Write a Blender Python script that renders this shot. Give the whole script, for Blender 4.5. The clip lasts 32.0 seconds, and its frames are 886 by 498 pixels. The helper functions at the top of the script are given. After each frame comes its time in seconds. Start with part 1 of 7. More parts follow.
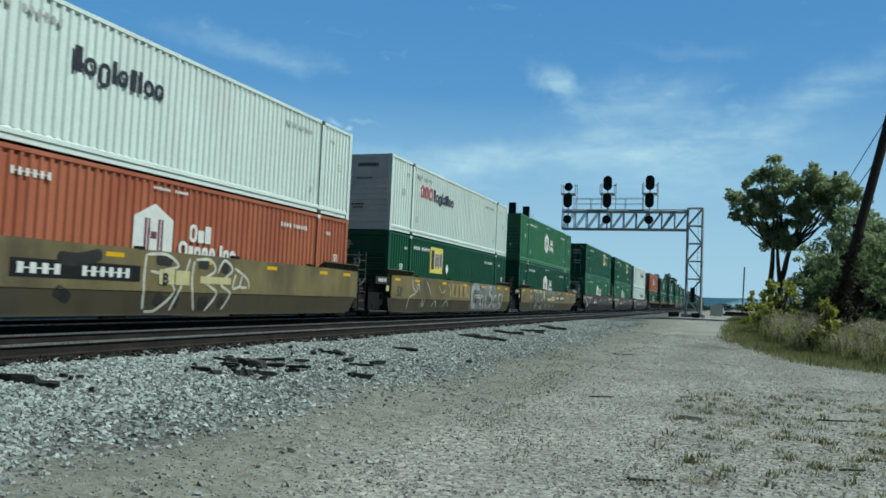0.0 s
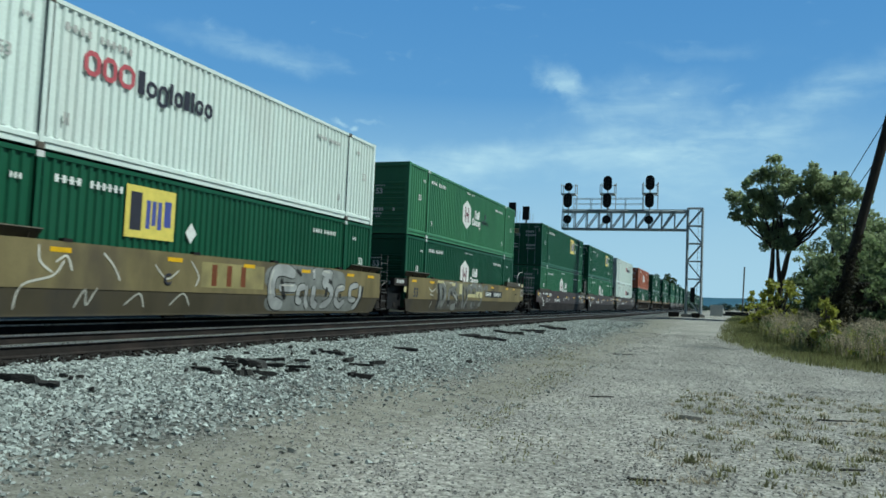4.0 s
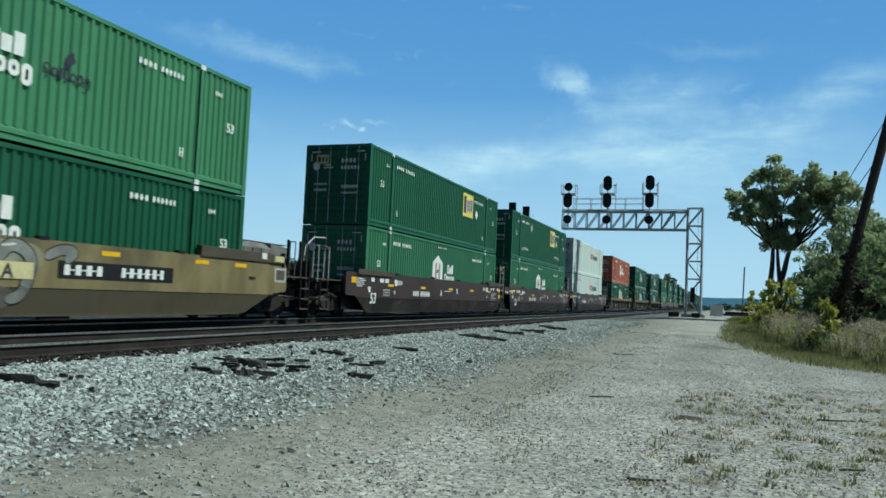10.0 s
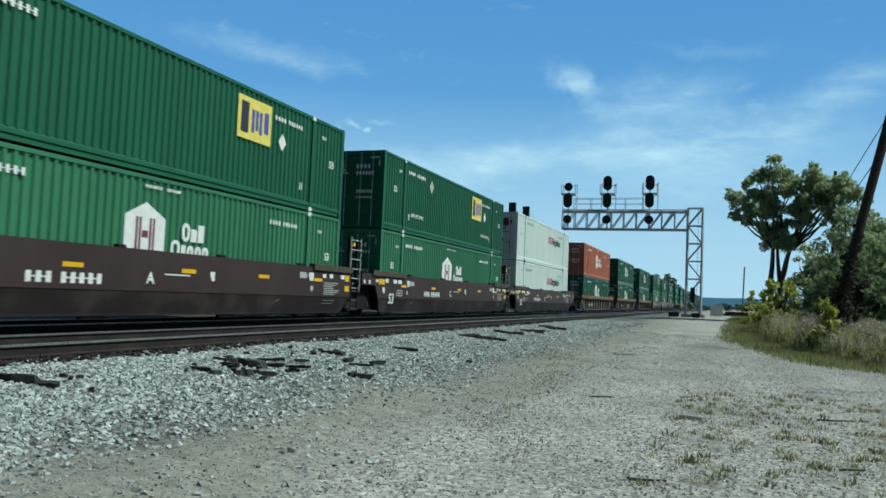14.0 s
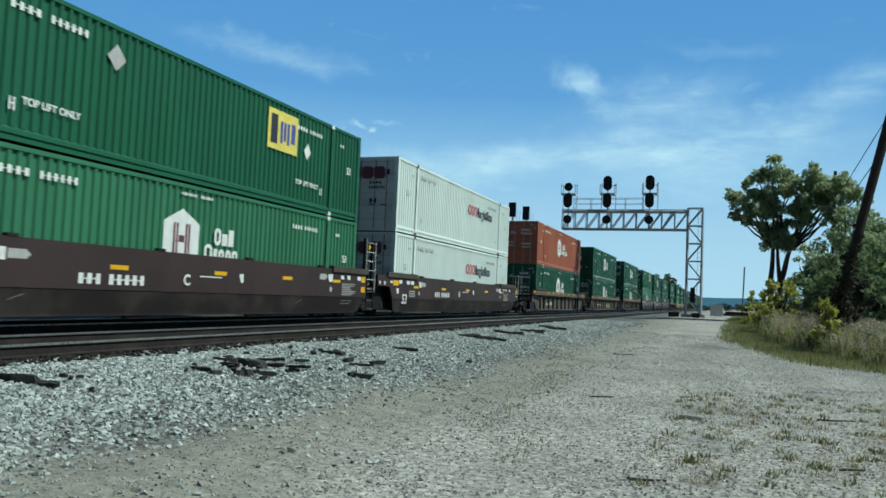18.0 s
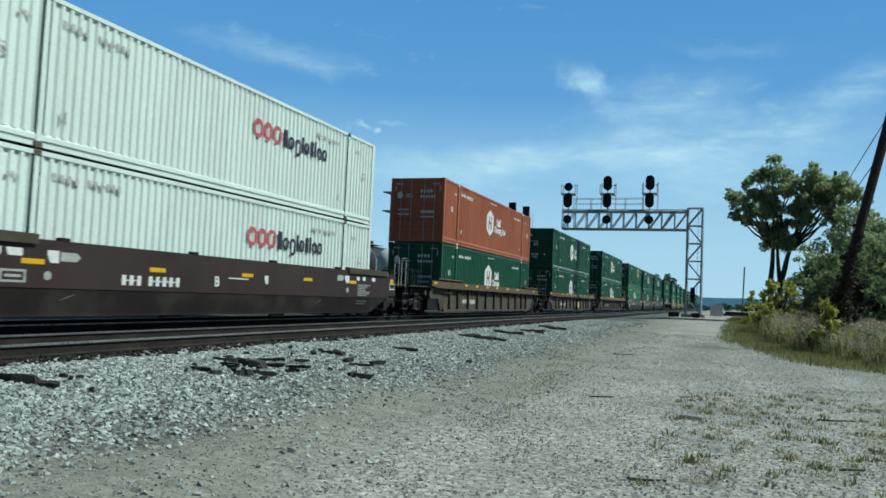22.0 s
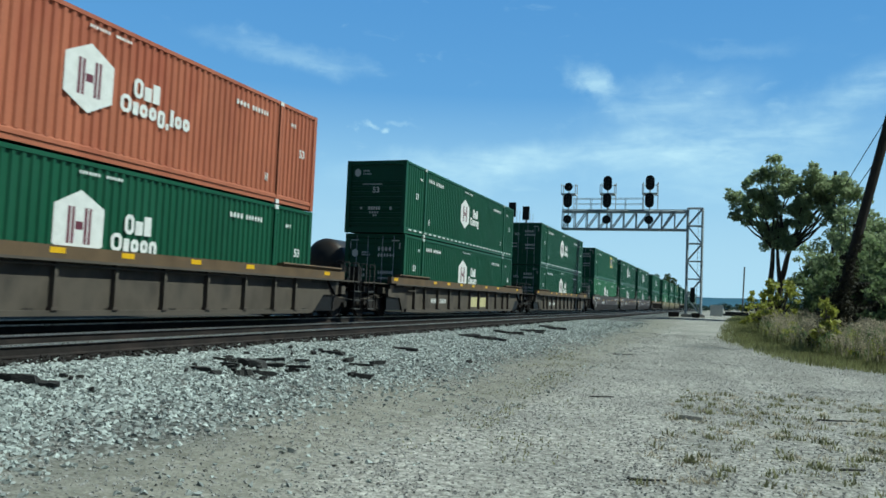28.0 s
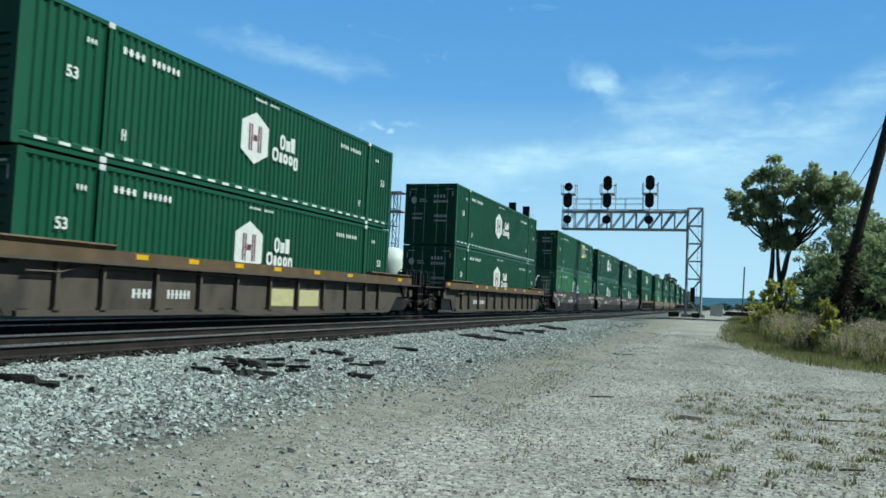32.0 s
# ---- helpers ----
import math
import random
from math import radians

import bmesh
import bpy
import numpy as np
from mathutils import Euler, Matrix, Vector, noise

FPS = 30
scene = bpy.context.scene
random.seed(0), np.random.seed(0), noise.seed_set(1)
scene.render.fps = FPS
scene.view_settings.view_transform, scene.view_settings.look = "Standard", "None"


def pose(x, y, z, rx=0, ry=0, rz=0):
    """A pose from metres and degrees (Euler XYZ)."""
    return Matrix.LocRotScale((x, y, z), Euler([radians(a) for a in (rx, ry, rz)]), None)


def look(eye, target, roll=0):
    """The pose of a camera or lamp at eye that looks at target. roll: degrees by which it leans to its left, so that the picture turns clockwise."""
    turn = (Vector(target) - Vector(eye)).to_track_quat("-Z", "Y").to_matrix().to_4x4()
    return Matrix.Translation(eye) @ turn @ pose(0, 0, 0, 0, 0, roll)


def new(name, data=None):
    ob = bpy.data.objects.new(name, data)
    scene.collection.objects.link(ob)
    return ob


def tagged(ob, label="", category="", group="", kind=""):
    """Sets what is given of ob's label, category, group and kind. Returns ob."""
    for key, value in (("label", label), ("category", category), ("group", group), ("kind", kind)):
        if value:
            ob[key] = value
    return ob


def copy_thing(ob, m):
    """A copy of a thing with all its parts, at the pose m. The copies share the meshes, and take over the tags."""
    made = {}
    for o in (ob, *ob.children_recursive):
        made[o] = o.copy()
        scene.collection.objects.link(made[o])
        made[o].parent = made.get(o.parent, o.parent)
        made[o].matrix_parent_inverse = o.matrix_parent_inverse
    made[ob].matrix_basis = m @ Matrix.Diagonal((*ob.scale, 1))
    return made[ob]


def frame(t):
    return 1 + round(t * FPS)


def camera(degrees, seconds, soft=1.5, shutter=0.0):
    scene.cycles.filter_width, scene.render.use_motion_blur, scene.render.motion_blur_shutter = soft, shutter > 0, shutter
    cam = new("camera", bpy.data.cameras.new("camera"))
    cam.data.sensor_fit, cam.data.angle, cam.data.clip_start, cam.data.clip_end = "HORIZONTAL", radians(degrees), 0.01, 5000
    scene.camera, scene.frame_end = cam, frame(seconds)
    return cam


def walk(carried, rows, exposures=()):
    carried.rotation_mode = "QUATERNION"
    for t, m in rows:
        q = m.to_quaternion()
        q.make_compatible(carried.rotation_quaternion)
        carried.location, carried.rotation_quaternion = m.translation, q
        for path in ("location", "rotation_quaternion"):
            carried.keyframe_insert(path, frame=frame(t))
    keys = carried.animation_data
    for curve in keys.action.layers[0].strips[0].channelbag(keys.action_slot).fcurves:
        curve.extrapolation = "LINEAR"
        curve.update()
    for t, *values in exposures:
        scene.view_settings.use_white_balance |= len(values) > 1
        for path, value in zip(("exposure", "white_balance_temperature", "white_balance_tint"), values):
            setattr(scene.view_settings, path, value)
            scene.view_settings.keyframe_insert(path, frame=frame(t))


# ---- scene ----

# The road is z = 0 under the camera; the tracks run along y, away from the camera.
EYE = Vector((0.0, 0.0, 1.55))
cam = camera(59.9, 32.0, soft=1.6, shutter=0.4)
VIEW = look(EYE, EYE + Vector((-0.34588, 0.93629, 0.06097)), 2.48)
walk(cam, [(0.0, VIEW), (32.0, VIEW)],
     [(0, -0.25, 5900, -9), (6, -0.11, 5900, -9), (8, -0.05, 5900, -9), (13, -0.05, 5900, -9), (20, -0.06, 5900, -9), (25, -0.12, 5900, -9), (28, 0.0, 5900, -9), (30, 0.0, 5900, -9), (31, 0.02, 5900, -9), (32, 0.12, 5900, -9)])

# ---------------------------------------------------------------- light
SUN_AZ, SUN_EL = radians(78), radians(52)      # azimuth from +y towards +x
world = bpy.data.worlds.new("sky")
scene.world = world
world.use_nodes = True
wn = world.node_tree.nodes
sky = wn.new("ShaderNodeTexSky")
sky.sky_type = "NISHITA"
sky.sun_disc = False
sky.sun_elevation, sky.sun_rotation = SUN_EL, SUN_AZ
sky.air_density, sky.dust_density, sky.ozone_density = 0.6, 0.0, 3.0
wn["Background"].inputs["Strength"].default_value = 0.05
world.node_tree.links.new(sky.outputs[0], wn["Background"].inputs["Color"])
sun = new("sun", bpy.data.lights.new("sun", "SUN"))
sun.data.energy, sun.data.angle, sun.data.color = 5.0, radians(0.5), (1.0, 0.955, 0.885)
toward = Vector((math.sin(SUN_AZ) * math.cos(SUN_EL), math.cos(SUN_AZ) * math.cos(SUN_EL), math.sin(SUN_EL)))
sun.matrix_world = look(toward * 50, (0, 0, 0))


# ---------------------------------------------------------------- materials
def material(name, base, rough=0.6, metal=0.0, tone=0.25, grain=6.0, fine=60.0, bump=0.0, stain=None, stain_scale=1.2, stain_amount=0.5,
             translucent=0.0, per_object=0.0, per_island=0.0, streak=(1, 1, 1), gloss=0.3):
    """A surface with variation at two scales, optional stains, bump and piece-to-piece variation."""
    m = bpy.data.materials.new(name)
    m.use_nodes = True
    nt = m.node_tree
    n, l = nt.nodes, nt.links
    b = n["Principled BSDF"]
    co = n.new("ShaderNodeTexCoord")
    mp = n.new("ShaderNodeMapping")
    mp.inputs["Scale"].default_value = streak
    l.new(co.outputs["Object"], mp.inputs[0])

    def noise_at(scale, detail=4.0):
        t = n.new("ShaderNodeTexNoise")
        t.inputs["Scale"].default_value, t.inputs["Detail"].default_value = scale, detail
        l.new(mp.outputs[0], t.inputs["Vector"])
        return t.outputs["Fac"]

    def mix(kind, fac, a, c):
        x = n.new("ShaderNodeMix")
        x.data_type, x.blend_type = "RGBA", kind
        for sock, v in ((x.inputs[0], fac), (x.inputs[6], a), (x.inputs[7], c)):
            if isinstance(v, (int, float)):
                sock.default_value = v
            elif isinstance(v, tuple):
                sock.default_value = (*v, 1)
            else:
                l.new(v, sock)
        return x.outputs[2]

    def remap(v, a, c, lo=0.3, hi=0.7):
        r = n.new("ShaderNodeMapRange")
        r.inputs[1].default_value, r.inputs[2].default_value, r.inputs[3].default_value, r.inputs[4].default_value = lo, hi, a, c
        l.new(v, r.inputs[0])
        return r.outputs[0]

    dark = tuple(v * (1 - tone) for v in base)
    light = tuple(min(1, v * (1 + tone)) for v in base)
    col = mix("MIX", remap(noise_at(grain), 0, 1), dark, light)
    f2 = noise_at(fine, 2.0)
    col = mix("MULTIPLY", 0.6, col, mix("MIX", remap(f2, 0, 1), (0.7, 0.7, 0.7), (1.0, 1.0, 1.0)))
    if stain:
        col = mix("MIX", remap(noise_at(stain_scale, 6.0), 0, stain_amount, 0.48, 0.68), col, stain)
    if per_object:
        oi = n.new("ShaderNodeObjectInfo")
        col = mix("MULTIPLY", 1.0, col, mix("MIX", oi.outputs["Random"], (1 - per_object,) * 3, (1.0, 1.0, 1.0)))
    if per_island:
        ge = n.new("ShaderNodeNewGeometry")
        col = mix("MULTIPLY", 1.0, col, mix("MIX", ge.outputs["Random Per Island"], (1 - per_island,) * 3, (1.0, 1.0, 1.0)))
    l.new(col, b.inputs["Base Color"])
    b.inputs["Metallic"].default_value = metal
    b.inputs["Specular IOR Level"].default_value = gloss
    l.new(remap(f2, max(0.05, rough - 0.12), min(1, rough + 0.12)), b.inputs["Roughness"])
    if bump:
        bp = n.new("ShaderNodeBump")
        bp.inputs["Strength"].default_value, bp.inputs["Distance"].default_value = 1.0, bump
        l.new(f2, bp.inputs["Height"])
        l.new(bp.outputs[0], b.inputs["Normal"])
    if translucent:
        tr = n.new("ShaderNodeBsdfTranslucent")
        l.new(col, tr.inputs[0])
        mx = n.new("ShaderNodeMixShader")
        mx.inputs[0].default_value = translucent
        l.new(b.outputs[0], mx.inputs[1])
        l.new(tr.outputs[0], mx.inputs[2])
        l.new(mx.outputs[0], n["Material Output"].inputs[0])
    return m


RUST = (0.10, 0.05, 0.03)
GRIME = (0.045, 0.04, 0.035)
M_GREEN = material("green_paint", (0.014, 0.086, 0.043), 0.45, tone=0.12, grain=0.8, stain=(0.02, 0.09, 0.05), stain_amount=0.5, streak=(1, 1, 0.25))
M_GREEN_L = material("light_green_paint", (0.068, 0.215, 0.107), 0.5, tone=0.12, grain=0.8, stain=(0.04, 0.14, 0.08), stain_amount=0.5, streak=(1, 1, 0.25))
M_GREEN_P = material("dull_pale_green_paint", (0.051, 0.18, 0.093), 0.5, tone=0.12, grain=0.8, stain=(0.035, 0.125, 0.07), stain_amount=0.5, streak=(1, 1, 0.25))
M_GREEN_M = material("mid_green_paint", (0.021, 0.109, 0.055), 0.48, tone=0.12, grain=0.8, stain=(0.02, 0.10, 0.06), stain_amount=0.5, streak=(1, 1, 0.25))
M_ORANGE = material("orange_paint", (0.40, 0.135, 0.075), 0.55, tone=0.12, grain=0.8, stain=(0.28, 0.07, 0.04), stain_amount=0.6, streak=(1, 1, 0.25))
M_WHITE = material("white_paint", (0.70, 0.79, 0.755), 0.5, tone=0.05, grain=0.7, stain=(0.55, 0.56, 0.53), stain_amount=0.3, streak=(1, 1, 0.25))
# grey end paint, lightened to stand in for fill light on the ends
M_GREY_END = material("lightened_grey_painted_steel", (0.68, 0.69, 0.685), 0.5, tone=0.1, grain=1.5, stain=(0.52, 0.52, 0.49), stain_amount=0.5)
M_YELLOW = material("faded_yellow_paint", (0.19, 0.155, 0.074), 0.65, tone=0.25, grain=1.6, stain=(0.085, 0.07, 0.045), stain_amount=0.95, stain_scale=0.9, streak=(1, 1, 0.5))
# sill paint: grime, and a darker colour for shade on the leaning sill
M_YELLOW_D = material("shaded_grimy_yellow_paint", (0.082, 0.069, 0.043), 0.7, tone=0.25, grain=1.2, stain=GRIME, stain_amount=0.8, streak=(1, 1, 0.5))
M_BROWN = material("brown_paint", (0.043, 0.028, 0.027), 0.55, tone=0.2, grain=1.0, stain=(0.045, 0.03, 0.026), stain_amount=0.6, streak=(1, 1, 0.5))
# the same shade-darkened copy in brown, also on the end arms
M_BROWN_D = material("shaded_grimy_brown_paint", (0.022, 0.016, 0.015), 0.65, tone=0.25, grain=1.2, stain=GRIME, stain_amount=0.7)
M_TAN = material("weathered_tan_steel", (0.125, 0.084, 0.047), 0.65, tone=0.25, grain=1.4, stain=(0.09, 0.065, 0.045), stain_amount=0.8)
M_GREYBROWN = material("dusty_grey_brown_steel", (0.098, 0.084, 0.068), 0.7, tone=0.25, grain=1.2, stain=(0.07, 0.055, 0.045), stain_amount=0.8)
M_SHEET = material("dusty_side_steel", (0.105, 0.088, 0.070), 0.7, tone=0.35, grain=1.2, stain=(0.03, 0.026, 0.023), stain_amount=0.8, streak=(1, 1, 0.6))
M_STEP = material("worn_galvanised_steel", (0.095, 0.092, 0.088), 0.55, metal=0.2, tone=0.3, grain=6)
M_GUIDE = material("grimy_guide_plate_steel", (0.075, 0.063, 0.045), 0.6, tone=0.25, grain=2, stain=(0.09, 0.08, 0.07), stain_amount=0.5)
M_DARK = material("dark_grimy_steel", (0.018, 0.016, 0.015), 0.6, metal=0.2, tone=0.3, grain=5, stain=(0.03, 0.02, 0.015), stain_amount=0.5)
M_BLACK = material("black_paint", (0.012, 0.012, 0.013), 0.55, tone=0.2)
M_WHEEL = material("worn_wheel_steel", (0.032, 0.028, 0.026), 0.6, metal=0.2, tone=0.3, grain=6, stain=(0.055, 0.042, 0.034), stain_amount=0.5)
M_RAIL = material("rusty_rail_steel", (0.020, 0.016, 0.014), 0.75, tone=0.3, grain=8, stain=(0.05, 0.035, 0.03), stain_amount=0.7)
M_RAILTOP = material("rail_head_steel", (0.62, 0.61, 0.60), 0.30, metal=0.9, tone=0.12, grain=3)
M_TIE = material("weathered_tie_wood", (0.032, 0.027, 0.024), 0.9, tone=0.35, grain=8, fine=90, bump=0.01, per_object=0.5, streak=(0.3, 1, 1))
M_SCRAP = material("rotten_dark_wood", (0.042, 0.041, 0.040), 0.92, tone=0.4, grain=9, fine=80, bump=0.01, per_object=0.5, streak=(0.3, 1, 1))
M_MARK = material("white_marking", (0.72, 0.73, 0.71), 0.55, tone=0.08)
M_MARK_G = material("grey_marking", (0.42, 0.42, 0.41), 0.6, tone=0.15)
M_MARK_N = material("faint_worn_marking", (0.13, 0.125, 0.12), 0.65, tone=0.2)
M_MARK_D = material("dark_marking", (0.035, 0.035, 0.05), 0.5, tone=0.1)
M_MARK_R = material("red_marking", (0.46, 0.10, 0.12), 0.5, tone=0.1)
M_MARK_Y = material("yellow_marking", (0.72, 0.60, 0.13), 0.5, tone=0.1)
M_REFLECT = material("yellow_reflector", (0.72, 0.42, 0.01), 0.4, tone=0.08)
M_PALE = material("pale_yellow_sticker", (0.55, 0.50, 0.27), 0.55, tone=0.1)
M_SPRAY = material("grey_spray_paint", (0.34, 0.35, 0.345), 0.6, tone=0.25, grain=2.5)
M_SPRAY_L = material("pale_spray_paint", (0.55, 0.54, 0.48), 0.6, tone=0.2, grain=2.5)
M_SPRAY_K = material("mottled_grey_yellow_spray_paint", (0.19, 0.18, 0.12), 0.65, tone=0.35, grain=2.5, stain=(0.30, 0.29, 0.24), stain_amount=0.8)
M_SPRAY_G = material("dull_grey_spray_paint", (0.19, 0.20, 0.19), 0.65, tone=0.25, grain=2.5)
M_SPRAY_M = material("mid_grey_spray_paint", (0.19, 0.195, 0.185), 0.65, tone=0.3, grain=2.5)
M_SPRAY_N = material("faint_grey_spray_paint", (0.105, 0.10, 0.088), 0.7, tone=0.3, grain=2.0)
M_YELLOW_P = material("clean_pale_yellow_paint", (0.30, 0.26, 0.115), 0.6, tone=0.2, grain=2.0, stain=(0.16, 0.13, 0.07), stain_amount=0.6)
M_SPRAY_D = material("black_spray_paint", (0.03, 0.03, 0.028), 0.6, tone=0.3, grain=2.5)
M_GALV_L = material("bright_galvanised_steel", (0.62, 0.65, 0.68), 0.5, metal=0.1, tone=0.1, grain=4)
M_GALV = material("galvanised_steel", (0.44, 0.49, 0.54), 0.55, metal=0.15, tone=0.15, grain=4)
M_BALLAST = material("ballast_stone", (0.475, 0.52, 0.50), 0.9, tone=0.25, grain=12, per_island=0.62)
M_PEBBLE = material("road_pebble", (0.36, 0.356, 0.34), 0.9, tone=0.15, grain=12, per_island=0.35)
M_PEBBLE_D = material("dull_dark_pebble", (0.14, 0.135, 0.125), 0.9, tone=0.25, grain=12, per_island=0.5)
M_LEAF = material("tree_leaf", (0.42, 0.50, 0.28), 0.6, tone=0.2, grain=0.8, translucent=0.55, per_island=0.35)
M_LEAF_B = material("bush_leaf", (0.22, 0.29, 0.13), 0.6, tone=0.3, grain=1.2, translucent=0.52, per_island=0.4)
M_LEAF_Y = material("yellow_green_leaf", (0.48, 0.50, 0.10), 0.6, tone=0.25, grain=1.5, translucent=0.4, per_island=0.4)
M_VINE = material("dark_vine_leaf", (0.050, 0.048, 0.028), 0.75, tone=0.3, grain=1.5, translucent=0.1, per_island=0.5)
M_GRASS = material("grass_blade", (0.31, 0.32, 0.14), 0.7, tone=0.3, grain=1.0, translucent=0.48, per_island=0.5)
M_TUFT = material("low_weed_leaf", (0.29, 0.29, 0.15), 0.75, tone=0.3, grain=1.0, translucent=0.4, per_island=0.5)
M_DRY = material("dry_weed", (0.54, 0.47, 0.34), 0.8, tone=0.25, grain=1.5, translucent=0.45, per_island=0.5)
M_BARK = material("tree_bark", (0.075, 0.062, 0.05), 0.92, tone=0.35, grain=5, fine=40, bump=0.02, streak=(1, 1, 0.3))
M_POLE = material("weathered_pole_wood", (0.030, 0.026, 0.023), 0.9, tone=0.3, grain=6, fine=50, bump=0.004, streak=(1, 1, 0.1))
M_POLE_G = material("grey_pole_wood", (0.16, 0.155, 0.15), 0.9, tone=0.2, grain=6)
# wood colour with distance haze mixed in; ridge() adds a glow
M_FAR = material("haze_painted_far_woods", (0.19, 0.28, 0.30), 1.0, tone=0.12, grain=0.02, fine=0.3)
# leaf colour greyed to paint in the haze of distance
M_HAZETREE = material("haze_tinted_leaf", (0.10, 0.15, 0.12), 0.9, tone=0.2, grain=0.5, per_island=0.3)
M_FARTREE = material("far_tree_leaf", (0.10, 0.15, 0.06), 0.8, tone=0.3, grain=0.5, translucent=0.25, per_island=0.5)


def ground_material():
    """Stony ballast beside the track, pale dusty gravel on the road, dirt and grass off the road."""
    m = bpy.data.materials.new("gravel_ground")
    m.use_nodes = True
    nt = m.node_tree
    n, l = nt.nodes, nt.links
    b = n["Principled BSDF"]
    co = n.new("ShaderNodeTexCoord")

    def tex(scale, detail=5.0, kind="ShaderNodeTexNoise"):
        t = n.new(kind)
        t.inputs["Scale"].default_value = scale
        if kind == "ShaderNodeTexNoise":
            t.inputs["Detail"].default_value = detail
        l.new(co.outputs["Object"], t.inputs["Vector"])
        return t

    def ramp(v, *stops):
        r = n.new("ShaderNodeValToRGB")
        e = r.color_ramp.elements
        e[0].position, e[0].color = stops[0][0], (*stops[0][1], 1)
        e[1].position, e[1].color = stops[-1][0], (*stops[-1][1], 1)
        for p, c in stops[1:-1]:
            e.new(p).color = (*c, 1)
        l.new(v, r.inputs[0])
        return r.outputs[0]

    def mix(fac, a, c, kind="MIX"):
        x = n.new("ShaderNodeMix")
        x.data_type, x.blend_type = "RGBA", kind
        for sock, v in ((x.inputs[0], fac), (x.inputs[6], a), (x.inputs[7], c)):
            if isinstance(v, float):
                sock.default_value = v
            else:
                l.new(v, sock)
        return x.outputs[2]

    def maths(op, a, c):
        x = n.new("ShaderNodeMath")
        x.operation, x.use_clamp = op, False
        for sock, v in ((x.inputs[0], a), (x.inputs[1], c)):
            if isinstance(v, (int, float)):
                sock.default_value = v
            else:
                l.new(v, sock)
        return x.outputs[0]

    def step(v, lo, hi):
        r = n.new("ShaderNodeMapRange")
        r.interpolation_type = "SMOOTHSTEP"
        r.inputs[1].default_value, r.inputs[2].default_value = lo, hi
        l.new(v, r.inputs[0])
        return r.outputs[0]

    sep = n.new("ShaderNodeSeparateXYZ")
    l.new(co.outputs["Object"], sep.inputs[0])
    wob = tex(0.35, 3.0).outputs["Fac"]
    xw = maths("ADD", sep.outputs["X"], maths("MULTIPLY", maths("SUBTRACT", wob, 0.5), 3.0))
    # bed under the ballast darkened: shade in the gaps is painted in
    stones = ramp(tex(26.0, 2.0, "ShaderNodeTexVoronoi").outputs["Color"], (0.15, (0.025, 0.026, 0.025)), (0.5, (0.10, 0.105, 0.10)), (0.9, (0.27, 0.28, 0.27)))
    dust = ramp(tex(9.0, 8.0).outputs["Fac"], (0.3, (0.25, 0.248, 0.236)), (0.55, (0.37, 0.368, 0.352)), (0.75, (0.47, 0.468, 0.45)))
    dust = mix(0.35, dust, ramp(tex(0.45, 6.0).outputs["Fac"], (0.38, (0.55, 0.55, 0.53)), (0.62, (1.15, 1.12, 1.08))), "MULTIPLY")
    dust = mix(0.8, dust, ramp(tex(13.0, 4.0).outputs["Fac"], (0.34, (0.52, 0.52, 0.50)), (0.5, (0.98, 0.98, 0.97)), (0.66, (1.3, 1.29, 1.27))), "MULTIPLY")
    speck = ramp(tex(55.0, 2.0, "ShaderNodeTexVoronoi").outputs["Color"], (0.1, (0.35, 0.34, 0.32)), (0.5, (0.95, 0.94, 0.92)), (0.9, (1.4, 1.4, 1.36)))
    dust = mix(0.7, dust, speck, "MULTIPLY")
    lane = n.new("ShaderNodeMapping")                   # long wheel tracks worn along the road
    lane.inputs["Scale"].default_value = (1.0, 0.07, 1.0)
    lane.inputs["Rotation"].default_value = (0, 0, 0.12)
    l.new(co.outputs["Object"], lane.inputs[0])
    worn = n.new("ShaderNodeTexNoise")
    worn.inputs["Scale"].default_value, worn.inputs["Detail"].default_value = 0.9, 5.0
    l.new(lane.outputs[0], worn.inputs["Vector"])
    dust = mix(0.35, dust, ramp(worn.outputs["Fac"], (0.38, (0.68, 0.67, 0.64)), (0.62, (1.16, 1.15, 1.13))), "MULTIPLY")
    dirt = ramp(tex(3.0, 8.0).outputs["Fac"], (0.35, (0.19, 0.18, 0.10)), (0.6, (0.33, 0.30, 0.21)))
    shoulder = ramp(tex(6.0, 8.0).outputs["Fac"], (0.3, (0.14, 0.135, 0.105)), (0.7, (0.27, 0.265, 0.225)))         # dirt where ballast and road meet
    dust = mix(maths("MULTIPLY", maths("SUBTRACT", 1.0, step(xw, -3.9, -2.3)), 0.75), dust, shoulder)
    col = mix(step(xw, -5.6, -4.0), stones, dust)
    edge = n.new("ShaderNodeAttribute")
    edge.attribute_name = "grassy"
    col = mix(step(maths("ADD", edge.outputs["Fac"], maths("MULTIPLY", maths("SUBTRACT", tex(1.3, 5.0).outputs["Fac"], 0.5), 0.8)), 0.35, 0.75), col, dirt)
    # track bed: shade between the rails and under the train painted near black
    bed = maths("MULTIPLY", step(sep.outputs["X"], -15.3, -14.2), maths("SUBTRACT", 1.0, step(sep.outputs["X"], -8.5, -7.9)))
    bed_shade = ramp(tex(7.0, 6.0).outputs["Fac"], (0.3, (0.008, 0.0075, 0.007)), (0.7, (0.022, 0.020, 0.018)))
    col = mix(bed, col, bed_shade)
    yard = ramp(tex(2.0, 8.0).outputs["Fac"], (0.35, (0.030, 0.028, 0.025)), (0.6, (0.075, 0.068, 0.055)))       # yard behind the train, made dark to hold down bounced light
    col = mix(maths("SUBTRACT", 1.0, step(sep.outputs["X"], -15.6, -15.0)), col, yard)
    l.new(col, b.inputs["Base Color"])
